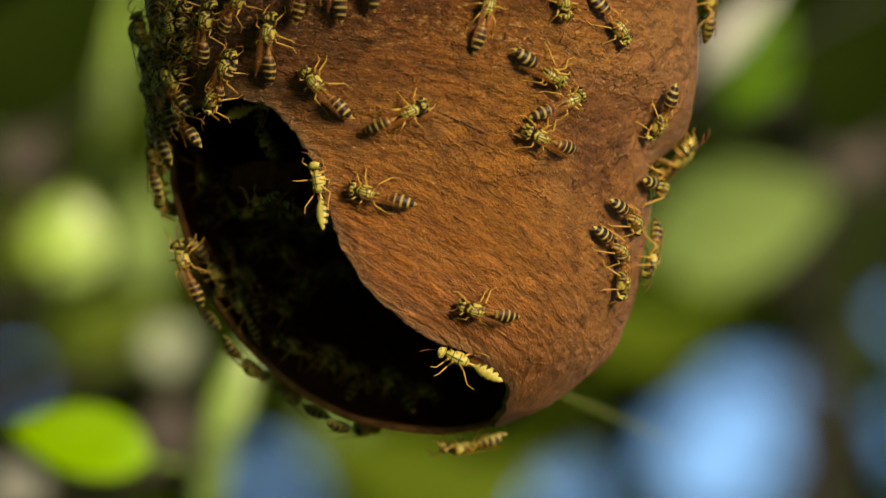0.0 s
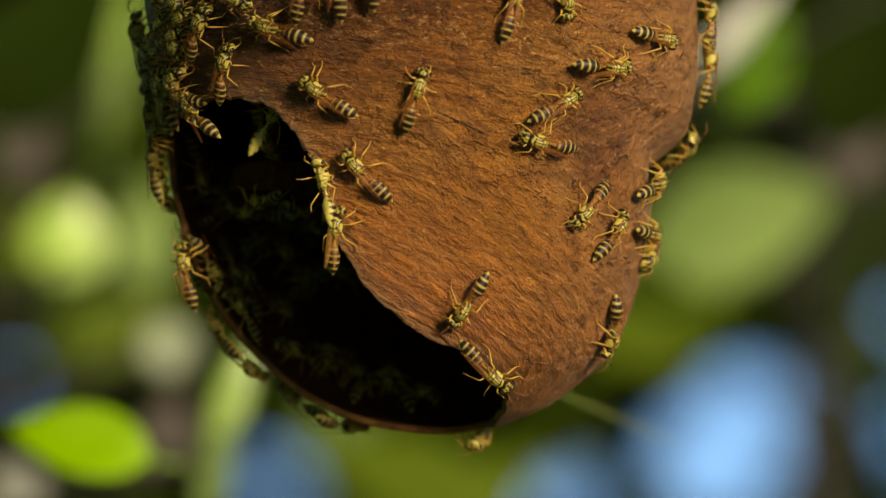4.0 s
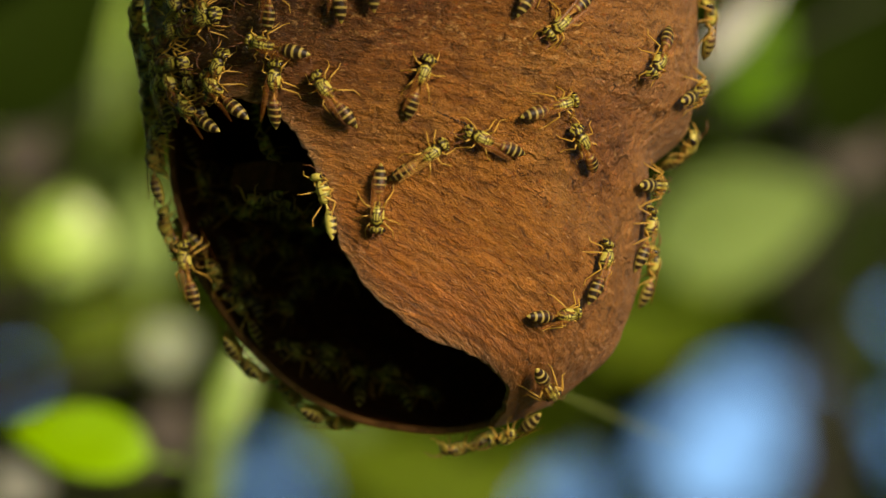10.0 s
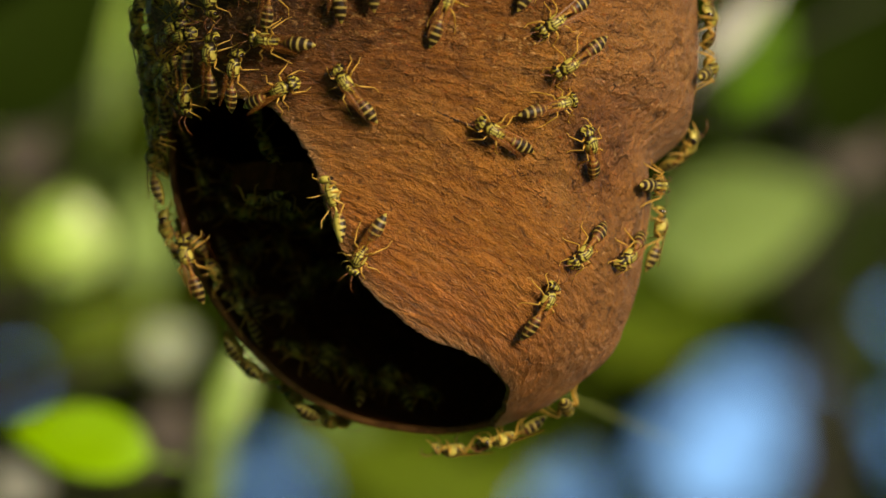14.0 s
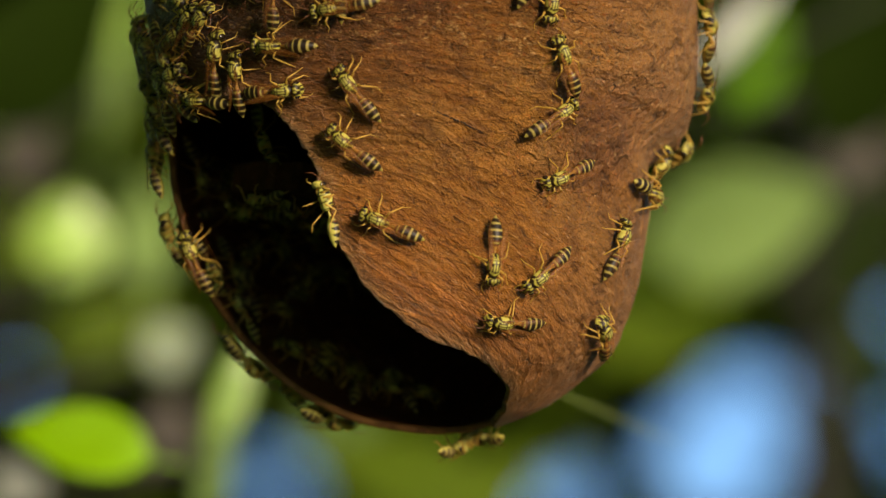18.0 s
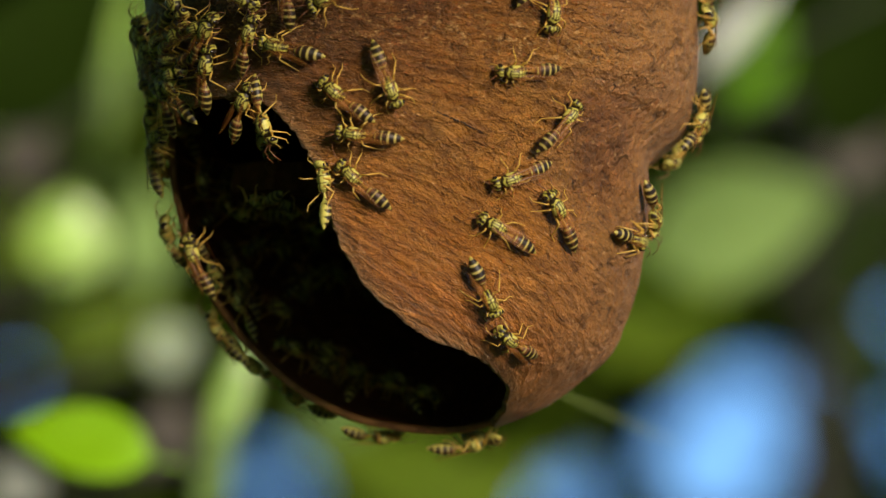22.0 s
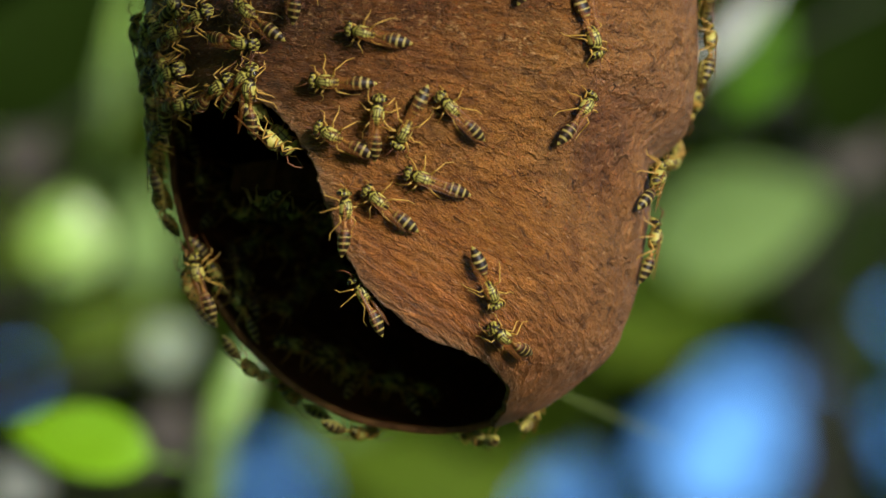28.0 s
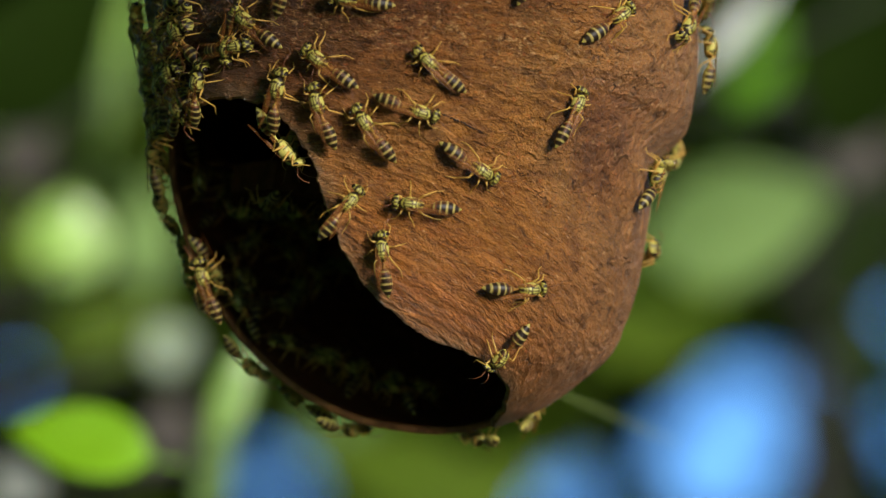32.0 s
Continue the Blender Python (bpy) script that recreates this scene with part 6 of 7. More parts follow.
    walk(wasp(), [(0, on_shell(140, -28.1, 316.5)), (1, on_shell(140, -28.1, 325.7)), (2, on_shell(138.4, -28, 316.8)), (3, on_shell(124.8, -27.6, 226.7)), (6, on_shell(126.1, -27.6, 238.5)), (8, on_shell(125.1, -27.6, 226.4)), (9, on_shell(140, -28.1, 251.9)), (10, on_shell(140, -28.2, 284.7)), (12, on_shell(140, -28.4, 316.4)), (14, on_shell(140, -28.4, 324.1)), (17, on_shell(140, -28.1, 430.7)), (20, on_shell(140, -28.1, 441.5)), (21, on_shell(135.8, -28, 430.5)), (22, on_shell(128.6, -27.7, 481.7)), (23, on_shell(121.6, -27.1, 476.3)), (24, on_shell(121.3, -26.7, 457.7)), (25, on_shell(121.2, -25.6, 440.2)), (27, on_shell(123.5, -23.6, 410.7)), (32, on_shell(123.5, -23.6, 410.7))])
    walk(wasp(), [(0, on_shell(56.5, -4.5, 291.1)), (5.5, on_shell(64.9, -15.3, 284.2)), (6, on_shell(66.4, -16.3, 281.1)), (7, on_shell(62.6, -20.6, 259)), (8, on_shell(58, -23.7, 248.5)), (9, on_shell(62.3, -26, 249.3)), (10, on_shell(67.1, -26.3, 282.4)), (11, on_shell(82.7, -26.7, 327.1)), (12, on_shell(71.9, -26, 320.7)), (13, on_shell(93.7, -26.4, 331.3)), (14, on_shell(90.1, -26.8, 272.9)), (16, on_shell(136.6, -26.9, 373.5)), (32, on_shell(137.5, -27, 382.4))])
    walk(wasp(), [(0, on_shell(-103.4, -16.7, 239)), (17, on_shell(-103.5, -17, 235.1)), (21, on_shell(-109.9, -16.3, 242.5)), (24, on_shell(-100.9, -16.7, 239.1)), (32, on_shell(-104.4, -16.6, 238.3))])
    walk(wasp(), [(0, on_shell(-115.3, -20.9, 79.3)), (17, on_shell(-116.7, -21.1, 73.3)), (21, on_shell(-117.3, -21.2, 67.6)), (24, on_shell(-116.3, -20.8, 75.7)), (28, on_shell(-115.8, -20.9, 80.9)), (32, on_shell(-115.8, -21.1, 72))])
    walk(wasp(), [(0, on_shell(-135.2, -25.5, 182.4)), (16.5, on_shell(-119.3, -24.2, 202.8)), (18, on_shell(-120.8, -24.6, 200.9)), (20, on_shell(-138.7, -26.5, 178)), (21, on_shell(-140, -26.8, 178.6)), (22, on_shell(-140, -26.6, 188.6)), (23, on_shell(-129.1, -25.9, 200.5)), (25, on_shell(-126.7, -26.1, 200.8)), (32, on_shell(-125.8, -25.5, 192.9))])
    walk(wasp(), [(0, on_shell(-110, -0.8, 90.1)), (6, on_shell(-109.3, 0.9, 95.8)), (9, on_shell(-107.8, 2.1, 99)), (14, on_shell(-109.5, 2.4, 89.9)), (18, on_shell(-110, 1.6, 81.4)), (22, on_shell(-110.3, 0.8, 90.1)), (24, on_shell(-110.8, 0.1, 62.2)), (28, on_shell(-110.4, -1.1, 70.1)), (32, on_shell(-109.4, 0.2, 39.7))])
    walk(wasp(), [(0, on_shell(-99.3, 7.3, 12.6)), (2, on_shell(-97.8, 9.7, 4.9)), (3.5, on_shell(-97.5, 11, 39.2)), (6, on_shell(-99.1, -5.7, -62.6)), (7, on_shell(-99.2, -5.1, -62.9)), (8, on_shell(-104, 3.4, 89.8)), (9, on_shell(-97.9, 3.9, 68.2)), (14, on_shell(-97.7, 3.5, 58)), (18, on_shell(-97.9, 3, 59.2)), (21, on_shell(-97.9, 2.7, 54)), (24, on_shell(-97.8, 6.7, 51.7)), (25, on_shell(-97.6, 10, 49.7)), (28, on_shell(-97.5, 7.6, 50.1)), (31, on_shell(-97.9, 7.2, 45.9)), (32, on_shell(-97.8, 7.2, 45.5))])
    walk(wasp(), [(0, on_shell(-103.7, -5.8, 103.6)), (1, on_shell(-98.9, -7.6, 119.5)), (2, on_shell(-99.1, -8.9, 127.5)), (3, on_shell(-99, -9.3, 116.5)), (6, on_shell(-104.8, -13.8, 115.1)), (14, on_shell(-104.8, -13.8, 115.1)), (20, on_shell(-103.1, -13.6, 46.2)), (21, on_shell(-99.7, -11.9, 87)), (22, on_shell(-100.2, -11.2, 91.1)), (23, on_shell(-99.3, -9.9, 93.5)), (24, on_shell(-99, -8.3, 67.4)), (25, on_shell(-100.3, -5.4, 93.2)), (28, on_shell(-98.7, -5.1, 89.5)), (29, on_shell(-101.6, -5.1, 89)), (30, on_shell(-106.7, -3.5, 106.2)), (32, on_shell(-104.6, -3.6, 101.9))])
    walk(wasp(), [(0, on_shell(-97.3, 17.6, 48.4)), (3, on_shell(-97.2, 16.7, -2.2)), (6, on_shell(-97, 16.5, 43.4)), (9, on_shell(-89.1, 19.2, 60.6)), (14, on_shell(-96.9, 17.8, 64.2)), (17, on_shell(-95.4, 19.2, 16.4)), (20, on_shell(-97, 16.2, 52.8)), (24, on_shell(-100.2, 18.3, 2.3)), (25, on_shell(-97.4, 17.5, -1.3)), (28, on_shell(-97.4, 11.6, 50.3)), (32, on_shell(-97.2, 16.7, 49.6))])
    walk(wasp(), [(0, on_shell(-76.1, 19.7, 105.6)), (6, on_shell(-88.2, 21, 58.2)), (12, on_shell(-87.2, 21.7, 61.9)), (16.5, on_shell(-75.8, 21.2, 123.1)), (24, on_shell(-89.5, 18.9, 88.5)), (32, on_shell(-95.4, 20.3, 105.4))])
    walk(wasp(), [(0, on_shell(-79.1, 32.3, 137.8)), (6, on_shell(-88, 31.8, 134.4)), (10, on_shell(-90, 32, 149.5)), (14, on_shell(-88.2, 26.9, 105.6)), (20, on_shell(-79.3, 34.3, 60.8)), (24, on_shell(-78.9, 30.3, 47.8)), (28, on_shell(-73.4, 32.8, 46.1)), (32, on_shell(-82.3, 34.7, 132.4))])
    walk(wasp(), [(0, on_shell(-64.4, 32.7, 45.5)), (6, on_shell(-65.5, 34.7, 29.4)), (10, on_shell(-82.1, 35.5, 41)), (14, on_shell(-80.6, 35, 46.4)), (18, on_shell(-84.2, 31.6, 37.4)), (24, on_shell(-76.6, 28.4, -0.3)), (28, on_shell(-85.1, 28.1, 37.4)), (32, on_shell(-76.6, 29, 31.8))])
    walk(wasp(), [(0, on_shell(-62.4, 25.2, 35.8)), (3, on_shell(-64, 25.3, 39)), (6, on_shell(-58.6, 25.8, 31.5)), (9, on_shell(-61.9, 26.9, 11.6)), (12, on_shell(-60.5, 30.2, -12.4)), (14, on_shell(-56.8, 31.9, 9)), (16.5, on_shell(-54.2, 33.7, 32.7)), (17.5, on_shell(-53.3, 34.3, 40.6)), (19.5, on_shell(-54.4, 33.3, 31.6)), (20.5, on_shell(-54.7, 33, 29.1)), (21, on_shell(-54.1, 32.9, 27.2)), (22, on_shell(-51.4, 32.9, 10.7)), (24, on_shell(-49.5, 33.2, 8.1)), (25, on_shell(-50.4, 32.6, 16.3)), (28, on_shell(-50.4, 34.5, 22.7)), (29, on_shell(-41.9, 35.6, 176.7)), (32, on_shell(-58, 32.6, 128.5))])
    walk(wasp(), [(0, on_shell(-48.3, 22.7, 227)), (6, on_shell(-58.3, 21.2, 124.1)), (12, on_shell(-56.9, 22, 187.1)), (14, on_shell(-57.9, 23.2, 259.6)), (17, on_shell(-54.5, 23.2, 145.3)), (18, on_shell(-54.1, 22.3, 173.8)), (20, on_shell(-60.7, 21.7, 334.2)), (23, on_shell(-116.5, 17.6, 358.5)), (25, on_shell(-116.9, 18.3, 350.8)), (28, on_shell(-59.8, 21.6, 361.9)), (31, on_shell(-58.2, 21.8, 325.2)), (32, on_shell(-61.6, 21.3, 315.8))])
    walk(wasp(), [(0, on_shell(-61.5, 21, 120.8)), (4, on_shell(-61.2, 23.1, 167.7)), (9, on_shell(-55.2, 24.7, 121.3)), (16, on_shell(-108.3, 19.7, 26.3)), (24, on_shell(-109.9, 20.6, 60.3)), (32, on_shell(-62, 21.7, 45.8))])
    walk(wasp(), [(0, on_shell(-22.9, 39.8, 75.5)), (3, on_shell(-23.2, 39.6, 76)), (5.5, on_shell(-23.5, 39.4, 75.4)), (7.5, on_shell(-27.8, 38.9, 72.4)), (9, on_shell(-30.4, 38.8, 82.7)), (14.5, on_shell(-30.2, 38.5, 77.1)), (17, on_shell(-29.7, 38.4, 82.4)), (20, on_shell(-29.3, 38.3, 86.7)), (22, on_shell(-26.6, 39, 89.8)), (22.5, on_shell(-26.4, 39.1, 79.8)), (24.5, on_shell(-24.1, 39.7, 75.5)), (27.5, on_shell(-23.9, 39.8, 88.6)), (28.5, on_shell(-25.1, 40, 67.5)), (30.5, on_shell(-26.2, 40.3, 58.1)), (32, on_shell(-26.3, 40.4, 68.9))])
    walk(wasp(1), [(0, on_shell(12.9, 35.3, 73.9)), (2, on_shell(15.5, 36.5, 67)), (3, on_shell(17, 36.5, 69.7)), (6, on_shell(20.9, 37.9, 80.9)), (9, on_shell(22.5, 38.3, 72.6)), (10, on_shell(23.7, 40.1, 61.9)), (32, on_shell(23.9, 41.7, 61.3))])
    walk(wasp(), [(0, on_shell(-15.9, 40.5, 91.5)), (18, on_shell(-15.9, 40.4, 91.3)), (21, on_shell(-20.6, 37.4, 270.3)), (22, on_shell(-18.5, 36.7, 204.1)), (23, on_shell(-18.9, 35.7, 213.7)), (24, on_shell(-17.1, 36.5, 214.2)), (25, on_shell(-16.7, 38.4, 255.6)), (27, on_shell(-16.4, 43.5, 260.4)), (32, on_shell(-15.7, 43.5, 272.7))])
    walk(wasp(), [(0, on_shell(-59.2, 34.3, 40.7)), (6, on_shell(-53.9, 34.4, 7.8)), (9, on_shell(-50, 34.8, -22.4)), (12, on_shell(-45.7, 37.5, -89.7)), (14, on_shell(-45.7, 37.3, -90.6)), (17, on_shell(-49.5, 34.1, 42.2)), (20, on_shell(-48.8, 34.6, 39.9)), (23, on_shell(-48.5, 29.5, 56.8)), (24, on_shell(-48.7, 26, 58.5)), (25, on_shell(-47.8, 24.9, 58.1)), (28, on_shell(-39.8, 25.2, 43.1)), (29, on_shell(-58.4, 22.1, 15.9)), (32, on_shell(-42.7, 30.2, -110.4))])
    walk(wasp(), [(0, on_shell(-63, 32.5, 311)), (6, on_shell(-68.9, 28.6, 139.1)), (12, on_shell(-69.9, 26.9, 39.8)), (18, on_shell(-65.1, 28.9, -51)), (24, on_shell(-68.5, 32.1, -158.8)), (32, on_shell(-63.9, 33.6, -141.7))])
    walk(wasp(), [(0, on_shell(-54.2, 30.7, 230)), (6, on_shell(-60.9, 31.4, 319.6)), (9, on_shell(-58.1, 34, 206)), (14, on_shell(-65.7, 27.6, 165)), (20, on_shell(-66.8, 26.4, 185.2)), (24, on_shell(-59.6, 30.6, 170.9)), (28, on_shell(-66.2, 27.8, 333.2)), (32, on_shell(-66.6, 26.1, 382.2))])
    walk(wasp(), [(0, on_shell(-78.3, 23.3, 121.7)), (6, on_shell(-95.1, 27.7, 230.5)), (14, on_shell(-80.3, 27.4, 227)), (20, on_shell(-75.3, 31, 109.2)), (24, on_shell(-82.3, 23.8, 138.1)), (28, on_shell(-78.8, 21.9, 116.2)), (32, on_shell(-79.7, 23.6, 133.5))])
    walk(wasp(1), [(0, on_shell(-38.5, 36.5, 51)), (6, on_shell(-39.7, 37.6, -52.3)), (12, on_shell(-38.9, 40.2, -70.3)), (20, on_shell(-36.3, 39.8, -68.8)), (24, on_shell(-39.1, 34.5, 39.6)), (28, on_shell(-35.9, 35, 141.4)), (32, on_shell(-36.9, 33.9, 141.9))])
    walk(wasp(), [(0, on_shell(-97.7, 12.2, 308.2)), (6, on_shell(-97.4, 13.6, 321.2)), (9, on_shell(-97.4, 14.7, 295)), (14, on_shell(-97.2, 14.4, 315)), (20, on_shell(-97.2, 14.4, 318.1)), (24, on_shell(-97.7, 9.9, 410.6)), (28, on_shell(-97.4, 14.5, 308.7)), (32, on_shell(-97.4, 13.7, 311.4))])
    walk(wasp(1), [(0, on_shell(-64, 25.8, 127.1)), (7, on_shell(-62.8, 24.4, 120.9)), (14, on_shell(-64.3, 25.7, 123.5)), (20, on_shell(-62.7, 24.1, 131.2)), (26, on_shell(-65.1, 25.3, 122.1)), (32, on_shell(-62.9, 25.9, 126.7))])
    walk(wasp(0), [(0, on_shell(-56, 37.7, 303.9)), (8, on_shell(-57.1, 36.8, 307.4)), (16, on_shell(-55.1, 37.6, 302.7)), (24, on_shell(-57.7, 36.9, 307.3)), (32, on_shell(-56, 37.8, 305.7))])
    walk(wasp(2), [(0, on_shell(-66.8, 39.8, 303)), (10, on_shell(-68, 38.8, 301.5)), (20, on_shell(-65.9, 39.4, 303)), (32, on_shell(-67.6, 39.6, 302.7))])
    walk(wasp(), [(0, on_shell(236.0, 10.0, -161, inside=True)), (9, on_shell(236.1, 9.9, -157, inside=True)), (17, on_shell(235.8, 10.6, -148, inside=True)), (25, on_shell(235.7, 10.5, -160, inside=True)), (32, on_shell(236.2, 10.7, -173, inside=True))])
    walk(wasp(), [(0, on_shell(230.0, 8.0, -163, inside=True)), (9, on_shell(229.4, 7.4, -175, inside=True)), (17, on_shell(229.1, 7.8, -166, inside=True)), (25, on_shell(230.1, 7.9, -158, inside=True)), (32, on_shell(229.1, 8.6, -177, inside=True))])
    walk(wasp(), [(0, on_shell(218.0, 4.0, -153, inside=True)), (9, on_shell(217.8, 3.9, -158, inside=True)), (17, on_shell(217.1, 4.2, -159, inside=True)), (25, on_shell(217.3, 4.2, -153, inside=True)), (32, on_shell(216.9, 4.0, -162, inside=True))])
    walk(wasp(), [(0, on_shell(210.0, 2.0, -113, inside=True)), (9, on_shell(210.0, 2.6, -102, inside=True)), (17, on_shell(208.9, 1.5, -126, inside=True)), (25, on_shell(209.8, 1.2, -114, inside=True)), (32, on_shell(210.4, 1.6, -108, inside=True))])
    walk(wasp(), [(0, on_shell(228.0, 0.0, -18, inside=True)), (9, on_shell(228.6, 0.3, -26, inside=True)), (17, on_shell(229.4, -0.8, -25, inside=True)), (25, on_shell(227.8, 0.4, -27, inside=True)), (32, on_shell(229.1, 0.8, -28, inside=True))])
    walk(wasp(), [(0, on_shell(244.0, -5.0, -76, inside=True)), (9, on_shell(245.3, -5.0, -73, inside=True)), (17, on_shell(244.8, -5.0, -82, inside=True)), (25, on_shell(243.1, -5.7, -69, inside=True)), (32, on_shell(243.8, -5.5, -65, inside=True))])
    walk(wasp(), [(0, on_shell(216.0, -21.0, -81, inside=True)), (9, on_shell(214.6, -21.6, -78, inside=True)), (17, on_shell(216.1, -21.1, -85, inside=True)), (25, on_shell(216.4, -21.1, -74, inside=True)), (32, on_shell(216.1, -20.9, -76, inside=True))])
    walk(wasp(), [(0, on_shell(200.0, -23.0, 18, inside=True)), (9, on_shell(200.7, -22.2, 20, inside=True)), (17, on_shell(200.0, -23.7, 12, inside=True)), (25, on_shell(200.0, -22.7, 27, inside=True)), (32, on_shell(199.6, -23.7, 13, inside=True))])
    walk(wasp(), [(0, on_shell(228.0, -19.0, -144, inside=True)), (9, on_shell(228.1, -19.4, -158, inside=True)), (17, on_shell(227.8, -19.2, -144, inside=True)), (25, on_shell(227.9, -18.9, -143, inside=True)), (32, on_shell(228.8, -18.7, -141, inside=True))])
    walk(wasp(), [(0, on_shell(252.0, 11.0, -104, inside=True)), (9, on_shell(250.9, 10.4, -112, inside=True)), (17, on_shell(251.8, 10.6, -116, inside=True)), (25, on_shell(251.5, 10.5, -93, inside=True)), (32, on_shell(253.4, 10.3, -98, inside=True))])
    walk(wasp(), [(0, on_shell(214.0, -5.0, -117, inside=True)), (9, on_shell(214.7, -5.0, -124, inside=True)), (17, on_shell(213.1, -4.6, -126, inside=True)), (25, on_shell(212.8, -4.7, -104, inside=True)), (32, on_shell(212.5, -5.0, -108, inside=True))])
    walk(wasp(), [(0, on_shell(240.0, 6.0, 157, inside=True)), (9, on_shell(240.7, 5.9, 156, inside=True)), (17, on_shell(238.5, 6.0, 169, inside=True)), (25, on_shell(241.1, 6.4, 146, inside=True)), (32, on_shell(241.2, 6.6, 147, inside=True))])
    walk(wasp(), [(0, on_shell(240.0, -17.0, 36, inside=True)), (9, on_shell(240.1, -17.8, 47, inside=True)), (17, on_shell(241.2, -17.7, 49, inside=True)), (25, on_shell(238.9, -17.3, 39, inside=True)), (32, on_shell(241.3, -16.4, 22, inside=True))])
    # more of the crowd on the shaded shoulder and along its edge
    walk(wasp(), [(0, on_shell(-59.3, 33.0, 15)), (6, on_shell(-59.3, 31.9, 15)), (13, on_shell(-59.2, 33.0, 17)), (20, on_shell(-58.8, 31.8, 26)), (26, on_shell(-58.7, 32.4, 17)), (32, on_shell(-57.6, 32.3, 26))])
    walk(wasp(), [(0, on_shell(-68.8, 24.0, 74)), (6, on_shell(-68.2, 24.6, 78)), (13, on_shell(-67.7, 24.8, 69)), (20, on_shell(-67.0, 24.1, 85)), (26, on_shell(-67.4, 24.1, 67)), (32, on_shell(-68.6, 24.8, 81))])
    walk(wasp(), [(0, on_shell(-87.2, 24.8, 192)), (6, on_shell(-88.0, 24.4, 188)), (13, on_shell(-88.1, 24.2, 208)), (20, on_shell(-88.9, 25.3, 204)), (26, on_shell(-88.3, 24.9, 200)), (32, on_shell(-88.7, 24.6, 214))])
    walk(wasp(), [(0, on_shell(-88.4, 18.9, 85)), (6, on_shell(-89.2, 19.5, 88)), (13, on_shell(-88.5, 19.5, 81)), (20, on_shell(-88.2, 18.9, 70)), (26, on_shell(-88.5, 19.0, 87)), (32, on_shell(-89.2, 19.8, 82))])
    walk(wasp(), [(0, on_shell(-87.2, 14.3, 92)), (6, on_shell(-88.8, 13.6, 91)), (13, on_shell(-88.9, 13.6, 89)), (20, on_shell(-88.5, 14.6, 109)), (26, on_shell(-88.4, 14.4, 84)), (32, on_shell(-89.0, 14.4, 81))])
    walk(wasp(), [(0, on_shell(-88.6, 32.8, 90)), (6, on_shell(-88.8, 32.9, 93)), (13, on_shell(-88.3, 32.1, 94)), (20, on_shell(-86.9, 32.1, 99)), (26, on_shell(-88.0, 32.4, 99)), (32, on_shell(-88.9, 32.8, 82))])
    walk(wasp(), [(0, on_shell(-75.5, 29.7, 132)), (6, on_shell(-74.4, 29.8, 132)), (13, on_shell(-74.5, 29.8, 135)), (20, on_shell(-75.5, 29.6, 120)), (26, on_shell(-74.9, 30.4, 119)), (32, on_shell(-73.9, 30.0, 127))])
    walk(wasp(), [(0, on_shell(-78.6, 17.8, -3)), (6, on_shell(-78.5, 17.5, 19)), (13, on_shell(-76.3, 17.7, 17)), (20, on_shell(-77.2, 17.0, 4)), (26, on_shell(-77.5, 16.9, 10)), (32, on_shell(-78.1, 17.8, 16))])
    walk(wasp(0), [(0, free(-38.2, -6, -1.5, 110, -25)), (6, free(-38.0, -6, -2.2, 98, -25)), (13, free(-37.6, -6, -1.2, 104, -30)), (20, free(-36.9, -6, 0.0, 114, -25)), (25, free(-36.4, -6, -2.4, 108, -25)), (32, free(-35.4, -6, -4.2, 108, -20))])
    # in the dark of the nest: on the far wall and under the comb
    walk(wasp(), [(0, on_shell(218.5, -1.8, 60, inside=True)), (12, on_shell(218.9, -1.4, 70, inside=True)), (23, on_shell(219.8, -1.4, 64, inside=True)), (32, on_shell(217.1, -1.9, 55, inside=True))])
    walk(wasp(), [(0, on_shell(210.8, -5.6, 150, inside=True)), (12, on_shell(211.2, -5.0, 141, inside=True)), (23, on_shell(210.4, -5.0, 150, inside=True)), (32, on_shell(210.9, -5.5, 138, inside=True))])
    walk(wasp(), [(0, on_shell(239.5, -6.1, 100, inside=True)), (12, on_shell(240.2, -6.2, 93, inside=True)), (23, on_shell(240.7, -5.7, 93, inside=True)), (32, on_shell(240.3, -6.8, 107, inside=True))])
    walk(wasp(), [(0, on_shell(201.5, -4.5, 20, inside=True)), (12, on_shell(201.9, -5.1, 8, inside=True)), (23, on_shell(202.9, -5.3, 32, inside=True)), (32, on_shell(200.6, -3.7, 13, inside=True))])
    walk(wasp(), [(0, on_shell(270.0, -5.0, 250, inside=True)), (12, on_shell(269.4, -4.3, 255, inside=True)), (23, on_shell(271.1, -4.8, 243, inside=True)), (32, on_shell(271.3, -4.7, 250, inside=True))])
    walk(wasp(), [(0, on_shell(232.0, -10.3, 200, inside=True)), (12, on_shell(231.4, -10.5, 193, inside=True)), (23, on_shell(233.3, -10.7, 198, inside=True)), (32, on_shell(231.4, -10.1, 188, inside=True))])
    walk(wasp(), [(0, on_shell(221.2, -18.3, 40, inside=True)), (12, on_shell(221.5, -18.0, 30, inside=True)), (23, on_shell(220.6, -17.8, 43, inside=True)), (32, on_shell(221.8, -18.8, 43, inside=True))])
    walk(wasp(), [(0, on_shell(213.2, -21.4, 130, inside=True)), (12, on_shell(213.8, -22.1, 118, inside=True)), (23, on_shell(214.5, -21.6, 130, inside=True)), (32, on_shell(211.8, -20.9, 129, inside=True))])
    walk(wasp(), [(0, on_shell(197.0, -22.6, 80, inside=True)), (12, on_shell(196.6, -22.1, 82, inside=True)), (23, on_shell(195.6, -23.1, 74, inside=True)), (32, on_shell(195.9, -23.0, 82, inside=True))])
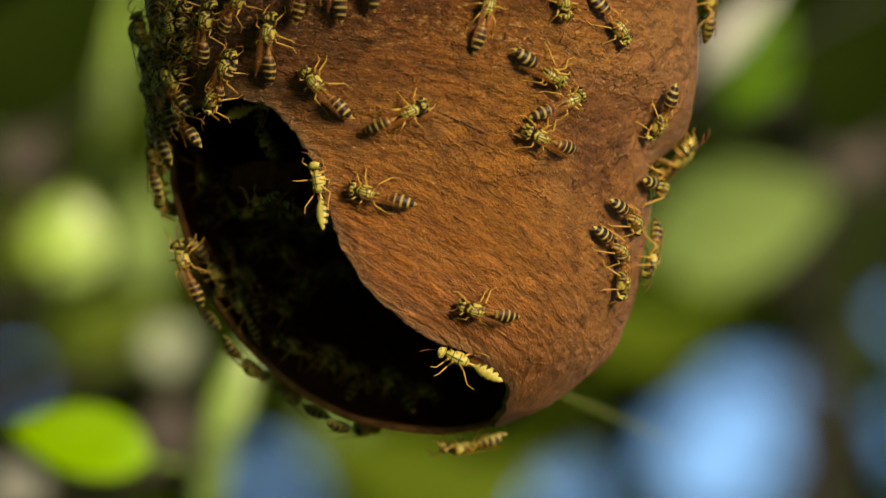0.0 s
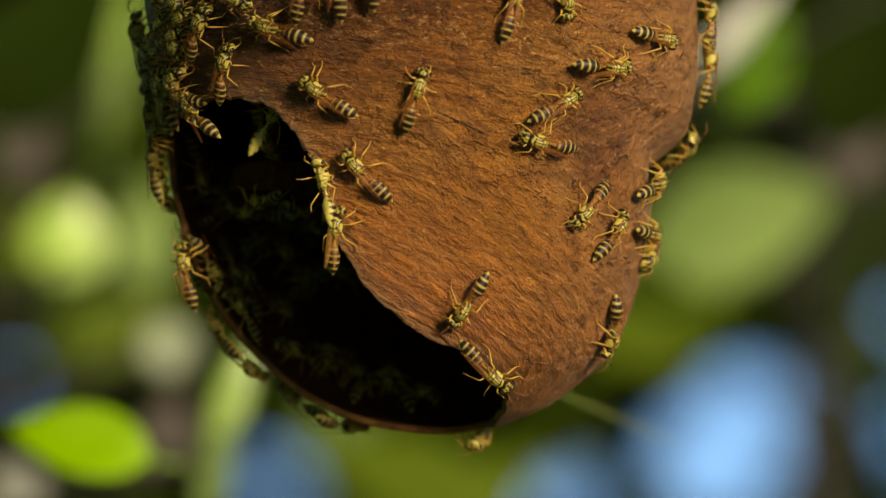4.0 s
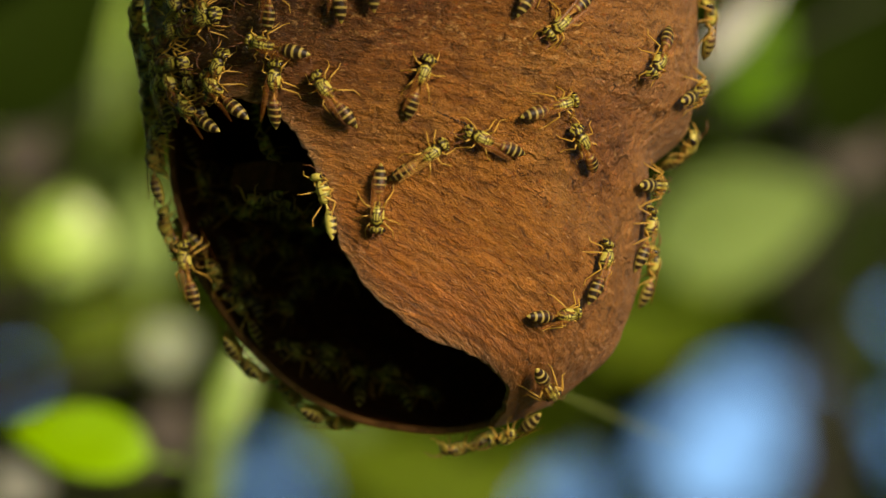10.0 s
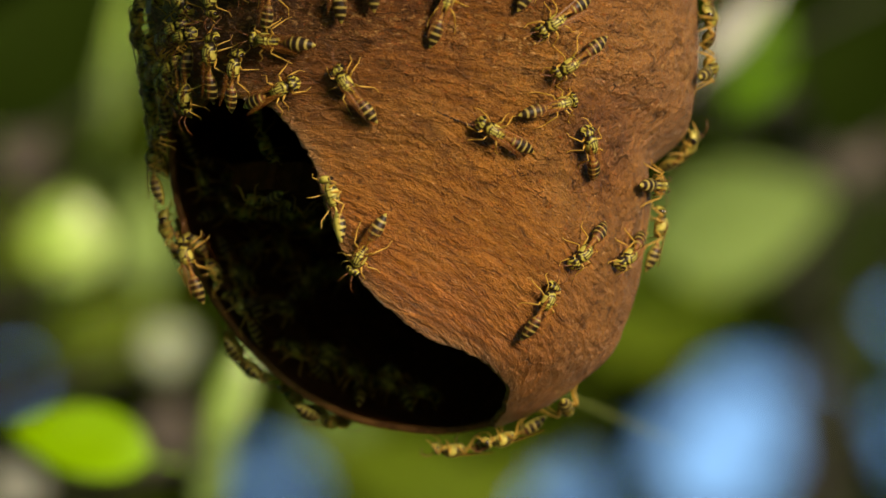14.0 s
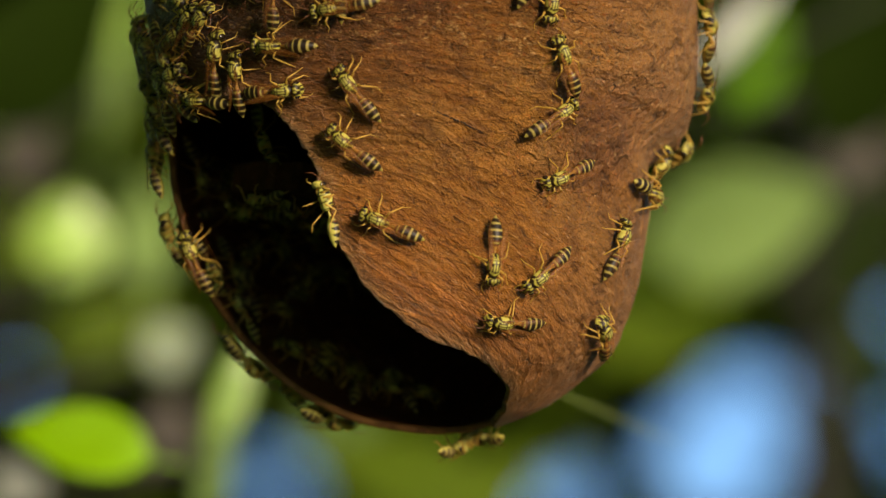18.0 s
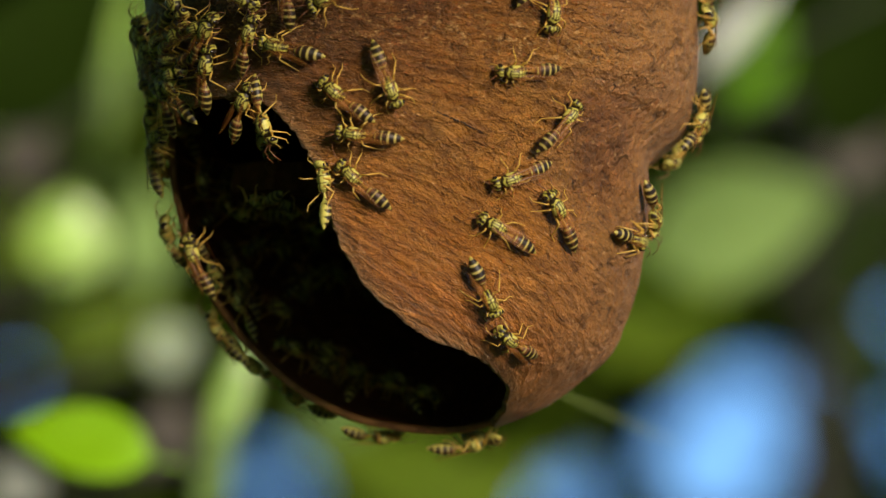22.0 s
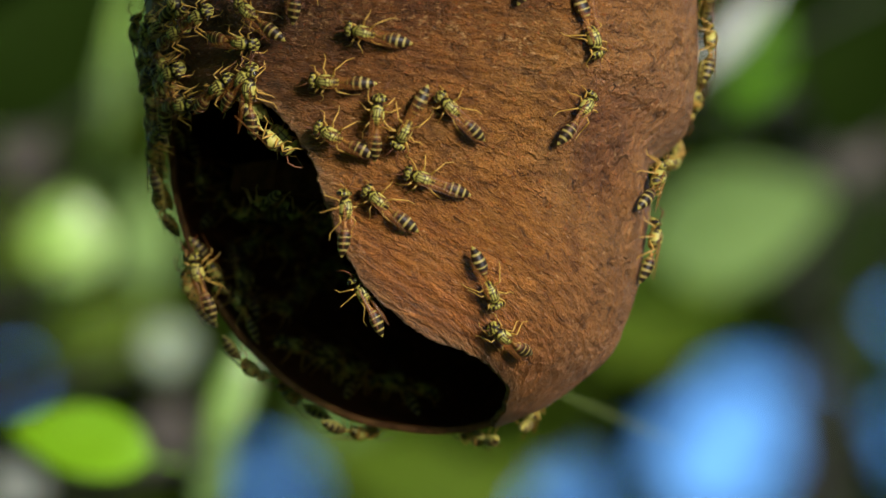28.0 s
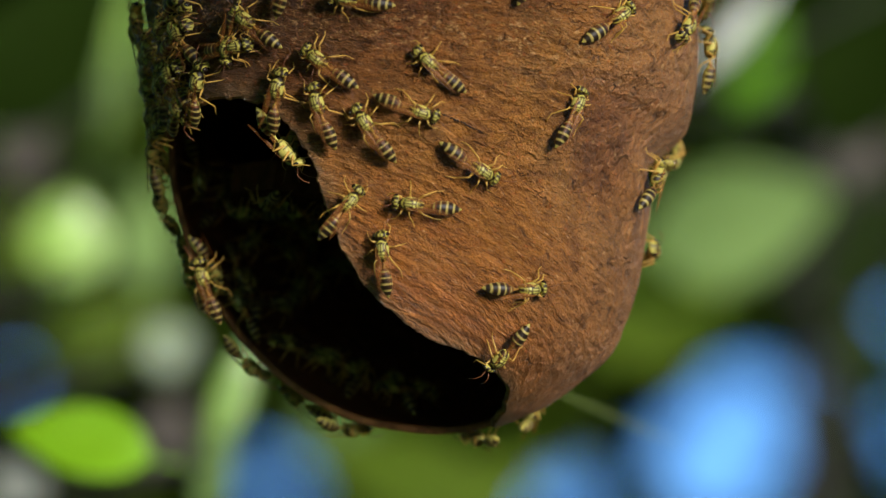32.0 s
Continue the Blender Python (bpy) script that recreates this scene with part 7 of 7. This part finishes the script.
    walk(wasp(), [(0, on_shell(185.2, -24.3, 200, inside=True)), (12, on_shell(184.7, -24.5, 204, inside=True)), (23, on_shell(184.5, -24.4, 206, inside=True)), (32, on_shell(185.9, -23.8, 197, inside=True))])
    walk(wasp(), [(0, on_shell(216.5, -6.5, 300, inside=True)), (12, on_shell(215.1, -5.8, 290, inside=True)), (23, on_shell(215.6, -6.5, 299, inside=True)), (32, on_shell(217.8, -6.8, 310, inside=True))])
    walk(wasp(), [(0, on_shell(260.5, -10.2, 80, inside=True)), (12, on_shell(260.6, -10.5, 78, inside=True)), (23, on_shell(259.9, -9.7, 88, inside=True)), (32, on_shell(259.4, -9.9, 83, inside=True))])
    walk(wasp(), [(0, under_comb(-22, -14, 20)), (14, under_comb(-22.5, -14.7, 30)), (32, under_comb(-21.2, -13.9, 12))])
    walk(wasp(), [(0, under_comb(-17, -9, 140)), (14, under_comb(-17.2, -9.4, 150)), (32, under_comb(-16.8, -8.5, 132))])
    walk(wasp(), [(0, under_comb(-9, -11, 60)), (14, under_comb(-9.1, -11.1, 70)), (32, under_comb(-9.7, -10.3, 52))])
    walk(wasp(), [(0, under_comb(-13, 2, 200)), (14, under_comb(-13.7, 2.0, 210)), (32, under_comb(-12.5, 1.4, 192))])
    walk(wasp(), [(0, under_comb(-3, -6, 110)), (14, under_comb(-2.6, -5.3, 120)), (32, under_comb(-2.8, -5.5, 102))])
    walk(wasp(), [(0, under_comb(-24, 0, 70)), (14, under_comb(-24.6, -0.1, 80)), (32, under_comb(-24.6, 0.6, 62))])
    # two that take wing
    walk(flying_wasp(13.1, 16.7), [(0, on_shell(-70, 24.5, 110)), (8, on_shell(-71, 24.2, 118)), (13.1, on_shell(-72, 23.5, 140)), (13.3, free(-45, -12, 22.5, 172, 10)), (13.4, free(-52, -14, 23.5, 176, 20)), (13.5, free(-61, -16, 19, 200, 20)), (13.6, free(-70, -14, 10, 215, 10)), (14.2, free(-300, 40, -20, 185, 0)), (17, free(-2300, 150, 30, 180, 0)), (32, free(-2500, 150, 30, 180, 0))])
    walk(flying_wasp(23.6, 26.7), [(0, free(-25, -4, 17, 290, 120)), (23.6, free(-25, -10, 17, 280, 100)), (23.8, free(-24, -45, 13, 240, 60)), (23.9, free(-36, -60, -8, 232, 30)), (24.0, free(-53, -75, -32, 228, 15)), (24.1, free(-80, -80, -60, 225, 10)), (24.6, free(-420, -60, -160, 185, 0)), (27, free(-2300, 0, -200, 180, 0)), (32, free(-2500, 0, -200, 180, 0))])
    for ob in ALL_WASPS:
        step_legs(ob)


motions()
